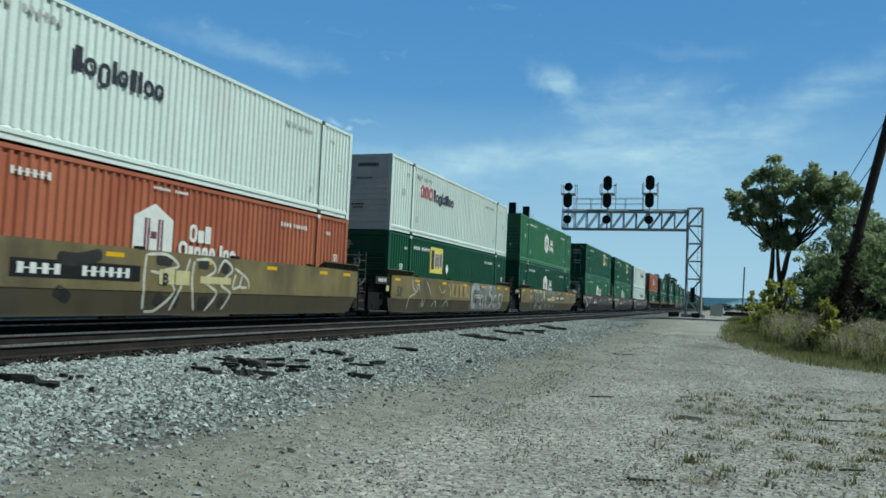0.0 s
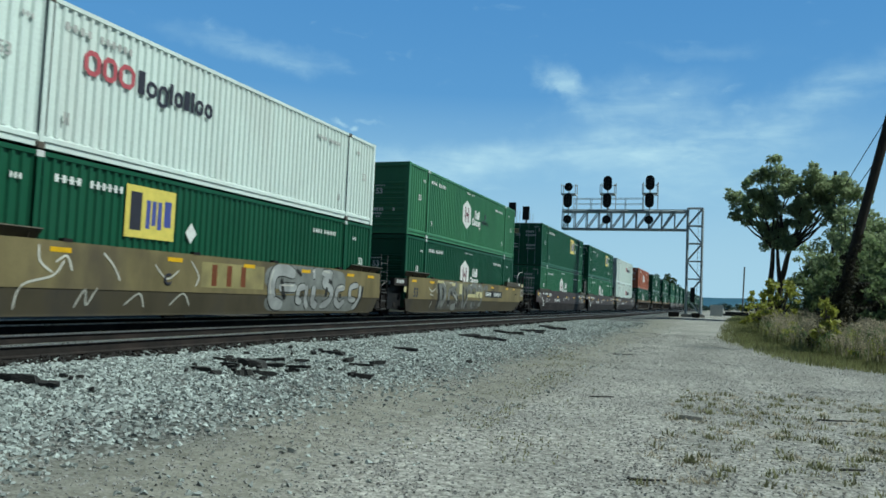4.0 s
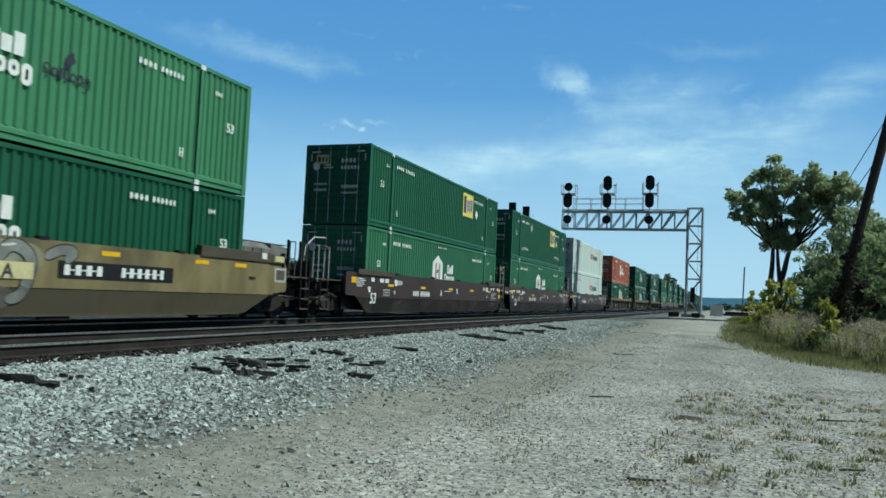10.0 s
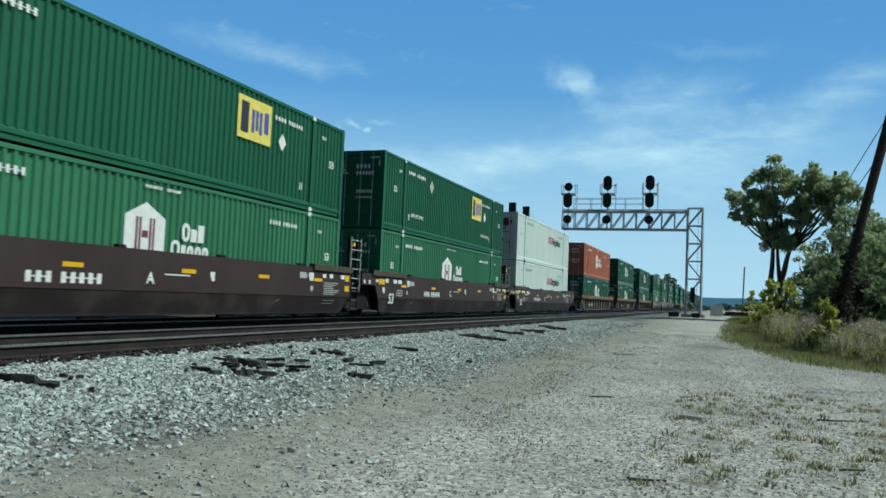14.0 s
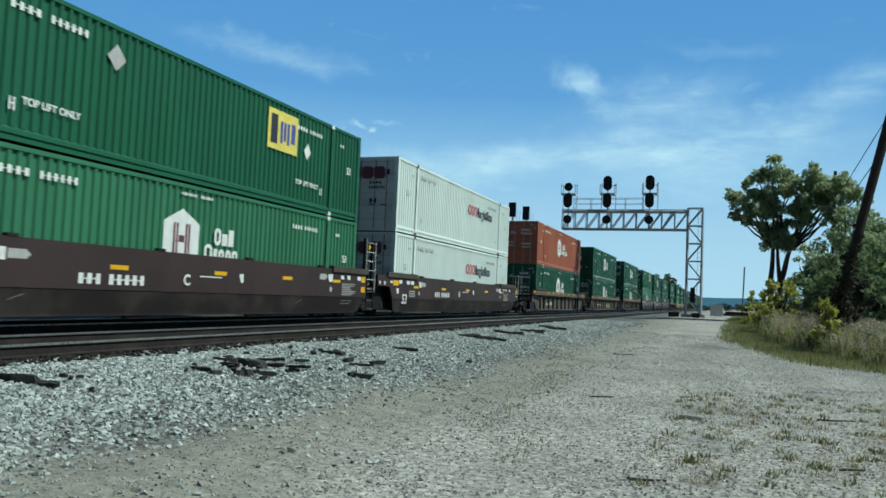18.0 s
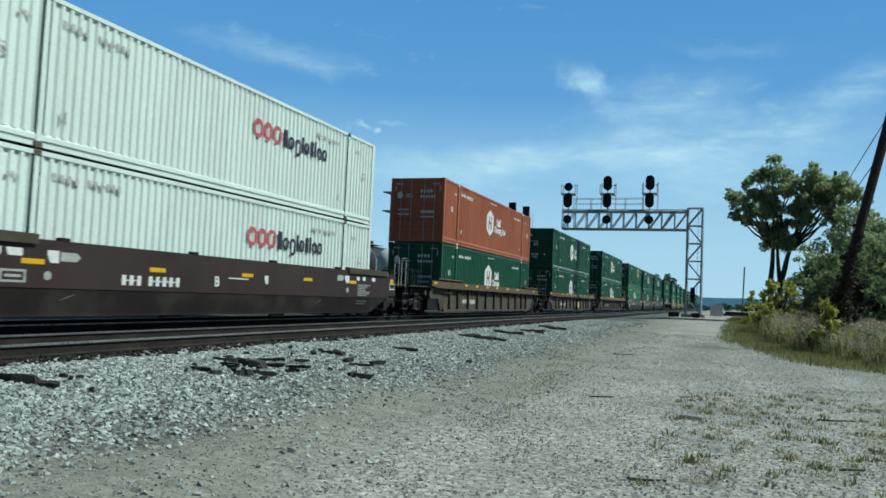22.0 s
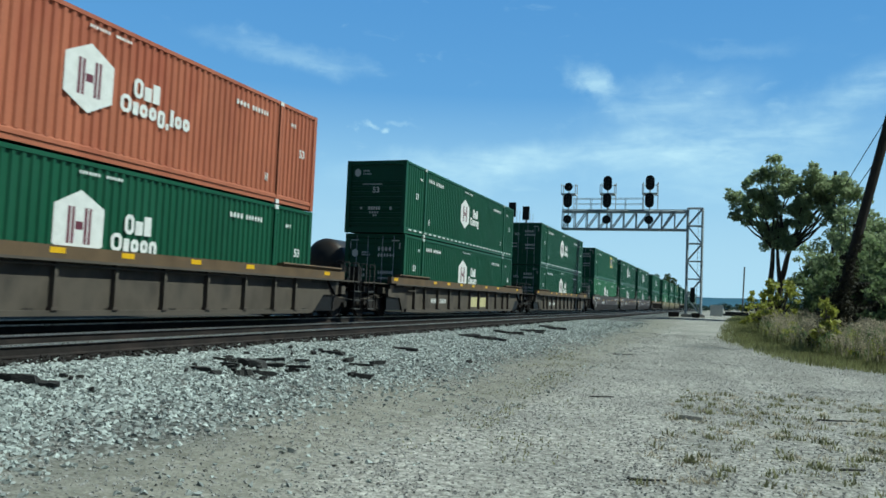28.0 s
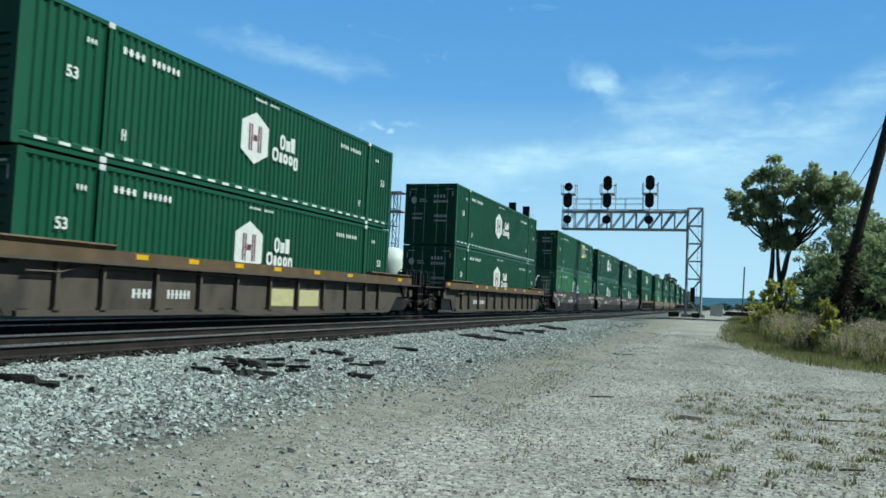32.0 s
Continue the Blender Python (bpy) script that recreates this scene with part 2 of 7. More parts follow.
    b.inputs["Roughness"].default_value, b.inputs["Specular IOR Level"].default_value = 0.95, 0.08
    bp = n.new("ShaderNodeBump")
    bp.inputs["Strength"].default_value, bp.inputs["Distance"].default_value = 0.8, 0.02
    l.new(tex(30.0, 3.0).outputs["Fac"], bp.inputs["Height"])
    l.new(bp.outputs[0], b.inputs["Normal"])
    return m


M_GROUND = ground_material()


# ---------------------------------------------------------------- mesh helpers
def box(bm, x0, x1, y0, y1, z0, z1):
    v = [bm.verts.new((x, y, z)) for z in (z0, z1) for y in (y0, y1) for x in (x0, x1)]
    for f in ((0, 2, 3, 1), (4, 5, 7, 6), (0, 1, 5, 4), (2, 6, 7, 3), (0, 4, 6, 2), (1, 3, 7, 5)):
        bm.faces.new([v[i] for i in f])
    return v


def rod(bm, p, q, r0, r1=None, n=8, caps=True):
    """A round bar from p to q."""
    r1 = r0 if r1 is None else r1
    p, q = Vector(p), Vector(q)
    d = (q - p).normalized()
    a = d.orthogonal().normalized()
    b = d.cross(a)
    ring = [[bm.verts.new(c + (a * math.cos(t) + b * math.sin(t)) * r) for t in (2 * math.pi * i / n for i in range(n))] for c, r in ((p, r0), (q, r1))]
    for i in range(n):
        bm.faces.new((ring[0][i], ring[0][(i + 1) % n], ring[1][(i + 1) % n], ring[1][i]))
    if caps:
        bm.faces.new(ring[0][::-1])
        bm.faces.new(ring[1])


def prism(bm, outline, axis, lo, hi):
    """An outline of two coordinates, drawn out along an axis from lo to hi."""
    def at(u, v, w):
        return {"x": (w, u, v), "y": (u, w, v), "z": (u, v, w)}[axis]
    a = [bm.verts.new(at(u, v, lo)) for u, v in outline]
    b = [bm.verts.new(at(u, v, hi)) for u, v in outline]
    n = len(outline)
    for i in range(n):
        bm.faces.new((a[i], a[(i + 1) % n], b[(i + 1) % n], b[i]))
    bm.faces.new(a[::-1])
    bm.faces.new(b)


def lathe(bm, profile, n=20, axis="x"):
    """Rings of (place on the axis, radius), closed at both ends."""
    rings = []
    for w, r in profile:
        ring = []
        for i in range(n):
            t = 2 * math.pi * i / n
            c, s = r * math.cos(t), r * math.sin(t)
            ring.append(bm.verts.new({"x": (w, c, s), "y": (c, w, s), "z": (c, s, w)}[axis]))
        rings.append(ring)
    for a, b in zip(rings, rings[1:]):
        for i in range(n):
            bm.faces.new((a[i], a[(i + 1) % n], b[(i + 1) % n], b[i]))
    bm.faces.new(rings[0][::-1])
    bm.faces.new(rings[-1])


def mesh(name, bm, mat, smooth=False):
    bmesh.ops.recalc_face_normals(bm, faces=bm.faces)
    me = bpy.data.meshes.new(name)
    bm.to_mesh(me)
    bm.free()
    me.materials.append(mat)
    if smooth:
        me.polygons.foreach_set("use_smooth", [True] * len(me.polygons))
    return me


def part(name, bm, mat, parent=None, label="", smooth=False, at=None):
    """Links a bmesh, or a mesh that is shared, as one object under a thing or a part."""
    me = bm if isinstance(bm, bpy.types.Mesh) else mesh(name, bm, mat, smooth)
    ob = new(name, me)
    ob.parent = parent
    if at is not None:
        ob.matrix_basis = at
    if label:
        ob["label"] = label
    return ob


def piece(fill, *args, **more):
    """A new bmesh filled by fill(bm, ...)."""
    bm = bmesh.new()
    fill(bm, *args, **more)
    return bm


def boxes(*rows):
    bm = bmesh.new()
    for r in rows:
        box(bm, *r)
    return bm


def rods(*rows, n=8):
    bm = bmesh.new()
    for p, q, r in rows:
        rod(bm, p, q, r, n=n)
    return bm


def lettering(body, size, shear=0.0, bold=0.0):
    """A thin mesh of the built-in font, in the y-z plane, facing +x."""
    cu = bpy.data.curves.new("lettering", "FONT")
    cu.body, cu.size, cu.shear, cu.offset, cu.extrude = body, size, shear, bold, 0.0015
    ob = new("lettering", cu)
    me = bpy.data.meshes.new_from_object(ob.evaluated_get(bpy.context.evaluated_depsgraph_get()))
    bpy.data.objects.remove(ob)
    me.transform(Matrix(((0, 0, 1, 0), (1, 0, 0, 0), (0, 1, 0, 0), (0, 0, 0, 1))))
    return me


def scatter_mesh(name, verts, faces, mat):
    me = bpy.data.meshes.new(name)
    me.from_pydata(verts, [], faces)
    me.materials.append(mat)
    return me


# ---------------------------------------------------------------- ground
RAIL_Z = 0.67
TRAIN_X = -13.17
NEAR_X = -9.47
EDGE = ((-50, 34.0), (8, 17.0), (18, 9.0), (21, 6.2), (23.1, 4.3), (24.8, 2.9), (27.4, 2.25), (31, 1.55), (36, 0.65), (40, 0.42), (50, 0.6), (74, 1.4), (120, 2.4), (200, 4.0), (5000, 60.0))


def road_edge(y):
    """Where the weeds begin beside the road."""
    for (y0, x0), (y1, x1) in zip(EDGE, EDGE[1:]):
        if y <= y1:
            return x0 + (x1 - x0) * (y - y0) / (y1 - y0)
    return EDGE[-1][1]


def smooth(a, b, v):
    t = min(1.0, max(0.0, (v - a) / (b - a)))
    return t * t * (3 - 2 * t)


def ground_z(x, y):
    z = 0.47 * (1 - smooth(-8.2, -3.0, x)) * (1 if x > -60 else 1 - smooth(60, 120, -x))
    if x > -8.2:
        z = max(z, 0.0) + (0.75 - 0.75 * z / 0.47) * smooth(26, 72, y)
    if -60 < x < 60 and -20 < y < 160:
        e = road_edge(y)
        z += 0.25 * smooth(0.0, 4.0, x - e)
        if x > -8:
            z += (0.05 - 0.03 * smooth(16, 30, y)) * (noise.noise((x * 0.5, y * 0.35, 0)) + 0.4 * noise.noise((x * 1.9, y * 1.7, 3)))
    return z


def axis_steps(fine_lo, fine_hi, fine, far_lo, far_hi):
    out, v, s = [], fine_lo, fine
    while v > far_lo:
        s *= 1.35
        v -= s
        out.insert(0, max(v, far_lo))
    n = int((fine_hi - fine_lo) / fine)
    out += [fine_lo + fine * i for i in range(n + 1)]
    v, s = out[-1], fine
    while v < far_hi:
        s *= 1.35
        v += s
        out.append(min(v, far_hi))
    return out


def build_ground():
    xs, ys = axis_steps(-9.0, 9.0, 0.2, -4200, 4200), axis_steps(2.0, 46.0, 0.25, -400, 4600)
    verts = [(x, y, ground_z(x, y)) for y in ys for x in xs]
    w = len(xs)
    faces = [(j * w + i, j * w + i + 1, (j + 1) * w + i + 1, (j + 1) * w + i) for j in range(len(ys) - 1) for i in range(w - 1)]
    me = scatter_mesh("ground", verts, faces, M_GROUND)
    me.polygons.foreach_set("use_smooth", [True] * len(me.polygons))
    a = me.attributes.new("grassy", "FLOAT", "POINT")
    a.data.foreach_set("value", [max(smooth(-0.6, 0.8, x - road_edge(y)), smooth(40, 60, -x), 0.40 * smooth(-0.9, 0.6, x - 0.02 * y) * (1 - smooth(11.0, 15.0, y))) for x, y, z in verts])
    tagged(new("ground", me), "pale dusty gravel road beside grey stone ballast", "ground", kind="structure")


build_ground()


def stones(name, count, x_range, y_range, size, density, mat, label, seed):
    """Loose stones lying on the ground; density gives the chance that one stays at (x, y)."""
    rnd = random.Random(seed)
    base = [Vector(v).normalized() for v in ((1, 1, 1), (1, -1, -1), (-1, 1, -1), (-1, -1, 1), (1, 0.2, 0), (-1, -0.2, 0.1), (0, 0.1, 1))]
    bm = bmesh.new()
    for v in base:
        bm.verts.new(v)
    bmesh.ops.convex_hull(bm, input=bm.verts)
    shape = [v.co.copy() for v in bm.verts]
    bm.verts.index_update()
    tris = [[v.index for v in f.verts] for f in bm.faces]
    bm.free()
    verts, faces = [], []
    for _ in range(count):
        y = y_range[0] + (y_range[1] - y_range[0]) * rnd.random() ** 1.7
        x = rnd.uniform(*x_range)
        if rnd.random() > density(x, y):
            continue
        r = rnd.uniform(*size)
        rot = Euler((rnd.uniform(0, 6.3), rnd.uniform(0, 6.3), rnd.uniform(0, 6.3))).to_matrix()
        sc = Vector((rnd.uniform(0.7, 1.3), rnd.uniform(0.7, 1.3), rnd.uniform(0.5, 0.9)))
        o = Vector((x, y, ground_z(x, y) + r * 0.25))
        k = len(verts)
        verts += [o + r * Vector(a * b for a, b in zip(rot @ v, sc)) for v in shape]
        faces += [[k + i for i in t] for t in tris]
    tagged(new(name, scatter_mesh(name, verts, faces, mat)), label, "gravel", kind="stuff")


stones("ballast_stones", 112000, (-8.45, -2.6), (3.2, 50), (0.014, 0.042), lambda x, y: 1 - 0.985 * smooth(-6.2, -4.1, x + 0.7 * noise.noise((x * 0.4, y * 0.3, 7))),
       M_BALLAST, "angular grey ballast stones along the track", 1)
stones("road_gravel", 120000, (-6.4, 5.5), (3.4, 40), (0.006, 0.019), lambda x, y: 0.5 + 0.5 * smooth(-0.1, 0.35, noise.noise((x * 0.9, y * 0.5, 2))),
       M_PEBBLE, "small pale gravel loose on the road", 2)
stones("tie_splinters", 2600, (-8.5, -7.95), (3.0, 75), (0.03, 0.085), lambda x, y: 1, M_TIE, "dark splinters and lumps along the tie ends", 4)
stones("road_pebbles", 170, (-4.5, 6), (4, 24), (0.012, 0.03), lambda x, y: 1, M_PEBBLE_D, "scattered dark pebbles on the road", 3)

# ---------------------------------------------------------------- tracks
def rail_outline(side=0.0):
    return [(side + u, v) for u, v in ((-0.07, 0.0), (0.07, 0.0), (0.07, 0.012), (0.012, 0.03), (0.012, 0.125), (0.036, 0.138), (0.036, 0.166), (-0.036, 0.166), (-0.036, 0.138),
                                       (-0.012, 0.125), (-0.012, 0.03), (-0.07, 0.012))]


def track(cx, y0, y1, near_ties, label):
    t = tagged(new("railway_track"), label, "track", "parallel railway tracks")
    t.location = (cx, 0, RAIL_Z - 0.17)
    for s in (-0.753, 0.753):
        r = part("rail", piece(prism, rail_outline(s), "y", y0, y1), M_RAIL, t)
        part("rail_head", boxes((s - 0.038, s + 0.038, y0, y1, 0.146, 0.172)), M_RAILTOP, r, "polished steel running surface")
    bm = bmesh.new()
    box(bm, -1.3, 1.3, -0.115, 0.115, -0.17, -0.004)
    bmesh.ops.bevel(bm, geom=bm.edges[:], offset=0.012, segments=1, affect="EDGES")
    tie = mesh("tie", bm, M_TIE)
    plate = mesh("tie_plate", boxes((-0.1, 0.1, -0.09, 0.09, -0.004, 0.014)), M_RAIL)
    rnd = random.Random(int(cx * 10))
    y, i = near_ties[0], 0
    while y < near_ties[1]:
        k = part("tie", tie, M_TIE, t, at=pose(rnd.uniform(-0.06, 0.06), y + rnd.uniform(-0.04, 0.04), rnd.uniform(-0.012, 0.0), 0, 0, rnd.uniform(-1.5, 1.5)))
        if i < 40:
            part("tie_plate", plate, M_RAIL, k, at=pose(0.753, 0, 0))
        y += 0.53
        i += 1
    bm = bmesh.new()
    while y < min(y1, 330):
        box(bm, -1.3, 1.3, y - 0.115, y + 0.115, -0.17, -0.004)
        y += 0.53
    tagged(part("far_ties", bm, M_TIE, t), kind="stuff")
    return t


track(NEAR_X, -60, 900, (3.0, 60.0), "empty railway track with shiny rail heads on dark ties")
track(TRAIN_X, -90, 900, (3.0, 50.0), "railway track under the freight train")
track(-26.5, -60, 700, (20.0, 40.0), "yard track with parked freight cars")
track(-34.5, -60, 700, (20.0, 40.0), "yard track with parked freight cars")


# ---------------------------------------------------------------- containers
CL, CW, CH = 16.15, 2.59, 2.9


def corrugated_side(bm, y0, y1, z0, z1, x, out, pitch=0.222, depth=0.046):
    """A trapezoid-ribbed steel sheet in the y-z plane; out is the side that it faces."""
    n = max(1, round((y1 - y0) / pitch))
    p = (y1 - y0) / n
    prof = []
    for i in range(n):
        o = y0 + i * p
        prof += [(o, 1), (o + 0.30 * p, 1), (o + 0.46 * p, 0), (o + 0.84 * p, 0)]
    prof.append((y1, 1))
    lo = [bm.verts.new((x - out * depth * (1 - d), y, z0)) for y, d in prof]
    hi = [bm.verts.new((x - out * depth * (1 - d), y, z1)) for y, d in prof]
    for i in range(len(prof) - 1):
        bm.faces.new((lo[i], lo[i + 1], hi[i + 1], hi[i]))


def corrugated_end(bm, x0, x1, z0, z1, y, rows=7, depth=0.035, flat_above=None):
    """Horizontal pressings across an end wall, plain above flat_above."""
    h = ((flat_above or z1) - z0) / rows
    prof = []
    for i in range(rows):
        o = z0 + i * h
        prof += [(o, 0), (o + 0.50 * h, 0), (o + 0.60 * h, depth), (o + 0.90 * h, depth)]
    if flat_above:
        prof += [(flat_above, 0)]
    prof.append((z1, 0))
    a = [bm.verts.new((x0, y - d, z)) for z, d in prof]
    b = [bm.verts.new((x1, y - d, z)) for z, d in prof]
    for i in range(len(prof) - 1):
        bm.faces.new((a[i], b[i], b[i + 1], a[i + 1]))


HALF = CW / 2
POSTS = (1.985, CL - 1.985)


def container_shell(paint, end_paint, doors, dashes, casting, detail=True):
    """A 53-foot box with its sides, rails, posts, roof and ends, its floor at z = 0 and its leading end at y = 0."""
    c = new("shipping_container")
    nose = 0.0 if doors else -0.16                      # a plain front wall stands in a deeper frame
    for out in (1, -1):
        for a, b in ((nose + 0.16, POSTS[0] - 0.11), (POSTS[0] + 0.11, POSTS[1] - 0.11), (POSTS[1] + 0.11, CL - 0.16)):
            part("side_panel", piece(corrugated_side, a, b, 0.27, CH - 0.09, out * (HALF - 0.012), out), paint, c)
        xs = (HALF - 0.055, HALF) if out > 0 else (-HALF, -HALF + 0.055)
        part("top_rail", boxes((*xs, nose + 0.16, CL - 0.16, CH - 0.10, CH - 0.012)), paint, c)
        rail = part("bottom_rail", piece(prism, [(out * (HALF - 0.10), 0.03), (out * (HALF - 0.03), 0.03), (out * (HALF - 0.03), 0.13), (out * (HALF - 0.002), 0.15), (out * (HALF - 0.002), 0.23),
                                                 (out * (HALF - 0.05), 0.28), (out * (HALF - 0.10), 0.28)], "y", nose + 0.16, CL - 0.16), paint, c)
        if dashes and out > 0:
            dash = mesh("reflector", boxes((HALF - 0.002, HALF + 0.001, 0, 0.28, 0.160, 0.222)), M_MARK)
            for i in range(28):
                part("reflector", dash, M_MARK, rail, "white reflective strip" if i == 0 else "", at=pose(0, 0.32 + i * 0.56, 0))
        for y in POSTS:
            x0, x1 = (HALF - 0.08, HALF + 0.012) if out > 0 else (-HALF - 0.012, -HALF + 0.08)
            p = part("side_post", boxes((x0, x1, y - 0.055, y + 0.055, 0.02, CH - 0.005)), paint, c)
            for z in (0.0, CH - 0.13) if detail and out > 0 else ():
                part("lifting_casting", boxes((x0 - 0.004, x1 + 0.006, y - 0.085, y + 0.085, z + 0.004, z + 0.122)), casting, p)
    for x0, x1 in ((HALF - 0.16, HALF + 0.006), (-HALF - 0.006, -HALF + 0.16)):
        for y0, y1 in ((nose - 0.006, nose + 0.16), (CL - 0.16, CL + 0.006)):
            part("corner_post", boxes((x0, x1, y0, y1, 0.004, CH)), paint, c)
    bm = bmesh.new()
    box(bm, -HALF + 0.05, HALF - 0.05, nose + 0.1, CL - 0.1, CH - 0.05, CH - 0.02)
    for i in range(52):
        y = 0.5 + i * 0.295
        box(bm, -HALF + 0.2, HALF - 0.2, y, y + 0.12, CH - 0.021, CH - 0.004)
    part("roof", bm, paint, c)
    part("underframe", boxes((-HALF + 0.09, HALF - 0.09, 0.12, CL - 0.12, 0.05, 0.17)), M_DARK, c)
    for y0, y1, z0, z1 in ((nose, nose + 0.10, CH - 0.16, CH - 0.004), (nose, nose + 0.10, 0.02, 0.2), (CL - 0.10, CL, CH - 0.16, CH - 0.004), (CL - 0.10, CL, 0.02, 0.2)):
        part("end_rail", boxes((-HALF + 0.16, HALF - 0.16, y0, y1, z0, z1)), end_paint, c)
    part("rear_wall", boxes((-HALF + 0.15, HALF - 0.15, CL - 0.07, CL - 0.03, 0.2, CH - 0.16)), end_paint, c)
    if doors:
        for x0, x1 in ((-HALF + 0.17, -0.008), (0.008, HALF - 0.17)):
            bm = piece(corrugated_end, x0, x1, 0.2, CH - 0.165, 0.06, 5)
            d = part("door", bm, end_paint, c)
            for f in (0.30, 0.74) if detail else ():
                x = x0 + (x1 - x0) * f
                rod_ob = part("lock_rod", rods(((x, -0.004, 0.1), (x, -0.004, CH - 0.08), 0.014), n=6), M_GALV if end_paint is not M_GREY_END else M_STEP, d)
                rod_ob["label"] = "steel locking bar"
                part("door_handle", boxes((x - 0.22, x + 0.02, -0.03, -0.008, 1.0, 1.045)), M_STEP, d)
            for z in (0.4, 1.0, 1.6, 2.2, 2.6) if detail else ():
                part("hinge", boxes(((x0 - 0.05) if x0 < -0.5 else (x1 - 0.05), (x0 + 0.06) if x0 < -0.5 else (x1 + 0.06), -0.012, 0.03, z - 0.05, z + 0.05)), end_paint, d)
    else:
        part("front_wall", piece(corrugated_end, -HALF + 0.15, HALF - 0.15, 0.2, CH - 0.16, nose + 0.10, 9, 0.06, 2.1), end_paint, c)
    return c


def flat(name, parent, rows, mat, label="", x=HALF + 0.001):
    """Rectangles (y0, y1, z0, z1) that lie on the side that faces the road, each a part."""
    for r in rows:
        part(name, boxes((x - 0.002, x + 0.0015, *r)), mat, parent, label)


def shape(name, parent, outline, mat, label="", x=HALF + 0.001):
    bm = bmesh.new()
    prism(bm, outline, "x", x - 0.002, x + 0.0015)
    return part(name, bm, mat, parent, label)


def bar_row(axis, y, z, h, count, w, gap, lo, hi):
    """One flat piece with upright bars in a row, the place of a row of characters."""
    low, high = [], []
    for k in range(count):
        u = y + k * (w + gap)
        low += [(u, z), (u + 0.68 * w, z)]
        high += [(u, z + h), (u + 0.68 * w, z + h)]
        if k < count - 1:                                # a thin bridge holds the row together
            low += [(u + 0.68 * w, z + 0.44 * h), (u + w + gap, z + 0.44 * h)]
            high += [(u + 0.68 * w, z + 0.56 * h), (u + w + gap, z + 0.56 * h)]
    return piece(prism, low + high[::-1], axis, lo, hi)


def marking_bar(parent, y, z, h, count, w, gap, mat, x=HALF + 0.001):
    return part("marking_bar", bar_row("x", y, z, h, count, w, gap, x - 0.002, x + 0.0015), mat, parent)


def blocks(y, z, h, gap, sizes):
    """A row of blocks of (width, height), the place of a word; a negative height hangs below the line."""
    out = []
    for w, k in sizes:
        out.append((y, y + w, z if k > 0 else z - 0.28 * h, z + abs(k) * h))
        y += w + gap
    return out


def round_blocks(name, c, rows, mat, label, stroke=0.085):
    """Rounded rings, solid where they are narrow, each a part that lies on the side."""
    x = HALF + 0.001
    for y0, y1, z0, z1 in rows:
        def ring(d, k):
            a, b, lo, hi = y0 + d, y1 - d, z0 + d, z1 - d
            return [(a + k, lo), (b - k, lo), (b, lo + k), (b, hi - k), (b - k, hi), (a + k, hi), (a, hi - k), (a, lo + k)]
        cut = min(0.28 * (y1 - y0), 0.3 * (z1 - z0))
        if y1 - y0 < 2.6 * stroke:
            shape(name, c, ring(0, 0.2 * cut), mat, label)
            continue
        bm = bmesh.new()
        outer, inner = ring(0, cut), ring(stroke, cut * 0.45)
        rows_v = [[bm.verts.new((xx, *p)) for p in pts] for pts, xx in ((outer, x - 0.002), (outer, x + 0.0015), (inner, x + 0.0015), (inner, x - 0.002))]
        for a, b in zip(rows_v, rows_v[1:] + rows_v[:1]):
            for i in range(8):
                bm.faces.new((a[i], a[(i + 1) % 8], b[(i + 1) % 8], b[i]))
        part(name, bm, mat, c, label)


TEXT_53 = lettering("53", 0.32, bold=0.008)
TEXT_53.materials.append(M_MARK)
TEXT_53_DARK = TEXT_53.copy()
TEXT_53_DARK.materials.clear()
TEXT_53_DARK.materials.append(M_MARK_G)
END_53 = TEXT_53.copy()
END_53.transform(Matrix.Rotation(radians(-90), 4, "Z"))


M_BADGE = material("badge_dark_red", (0.14, 0.04, 0.06), 0.5, tone=0.1)
M_BLUE = material("blue_marking", (0.07, 0.09, 0.32), 0.5, tone=0.1)


def badge_house(c, y0, detail, long=False):
    """A white pointed badge with a framed mark, and two words in blocks beside it."""
    y1, m = y0 + 1.25, y0 + 0.625
    b = shape("logo_badge", c, [(y0, 1.22), (m, 0.90), (y1, 1.22), (y1, 1.98), (m, 2.30), (y0, 1.98)], M_MARK, "white six-sided badge with a dark barred mark")
    e = y0 + 0.33
    for y_lo, y_hi, z_lo, z_hi in ((0.0, 0.17, 1.24, 1.96), (0.42, 0.59, 1.24, 1.96), (0.20, 0.39, 1.52, 1.68)):
        shape("badge_mark", b, [(e + y_lo, z_lo), (e + y_hi, z_lo), (e + y_hi, z_hi), (e + y_lo, z_hi)], M_BADGE, x=HALF + 0.0035)
    for k in (0.07, 0.49):
        shape("badge_line", b, [(e + k, 1.24), (e + k + 0.03, 1.24), (e + k + 0.03, 1.96), (e + k, 1.96)], M_MARK, x=HALF + 0.006)
    round_blocks("logo_block", c, blocks(y0 + 1.84, 1.55, 0.42, 0.04, ((0.27, 1), (0.22, 0.72), (0.22, 1))) + blocks(y0 + 1.48, 1.17, 0.38, 0.045, ((0.31, 1), (0.16, 0.75), (0.24, 0.75), (0.23, 0.75), (0.23, -0.75)) + (((0.09, -0.1), (0.11, 1), (0.23, 0.75), (0.23, 0.75)) if long else ())), M_MARK, "white block shape")
    if detail:
        marking_bar(c, y0 + 0.55, 2.62, 0.07, 7, 0.06, 0.02, M_MARK)
        marking_bar(c, y0 + 1.25, 2.62, 0.07, 6, 0.06, 0.02, M_MARK)


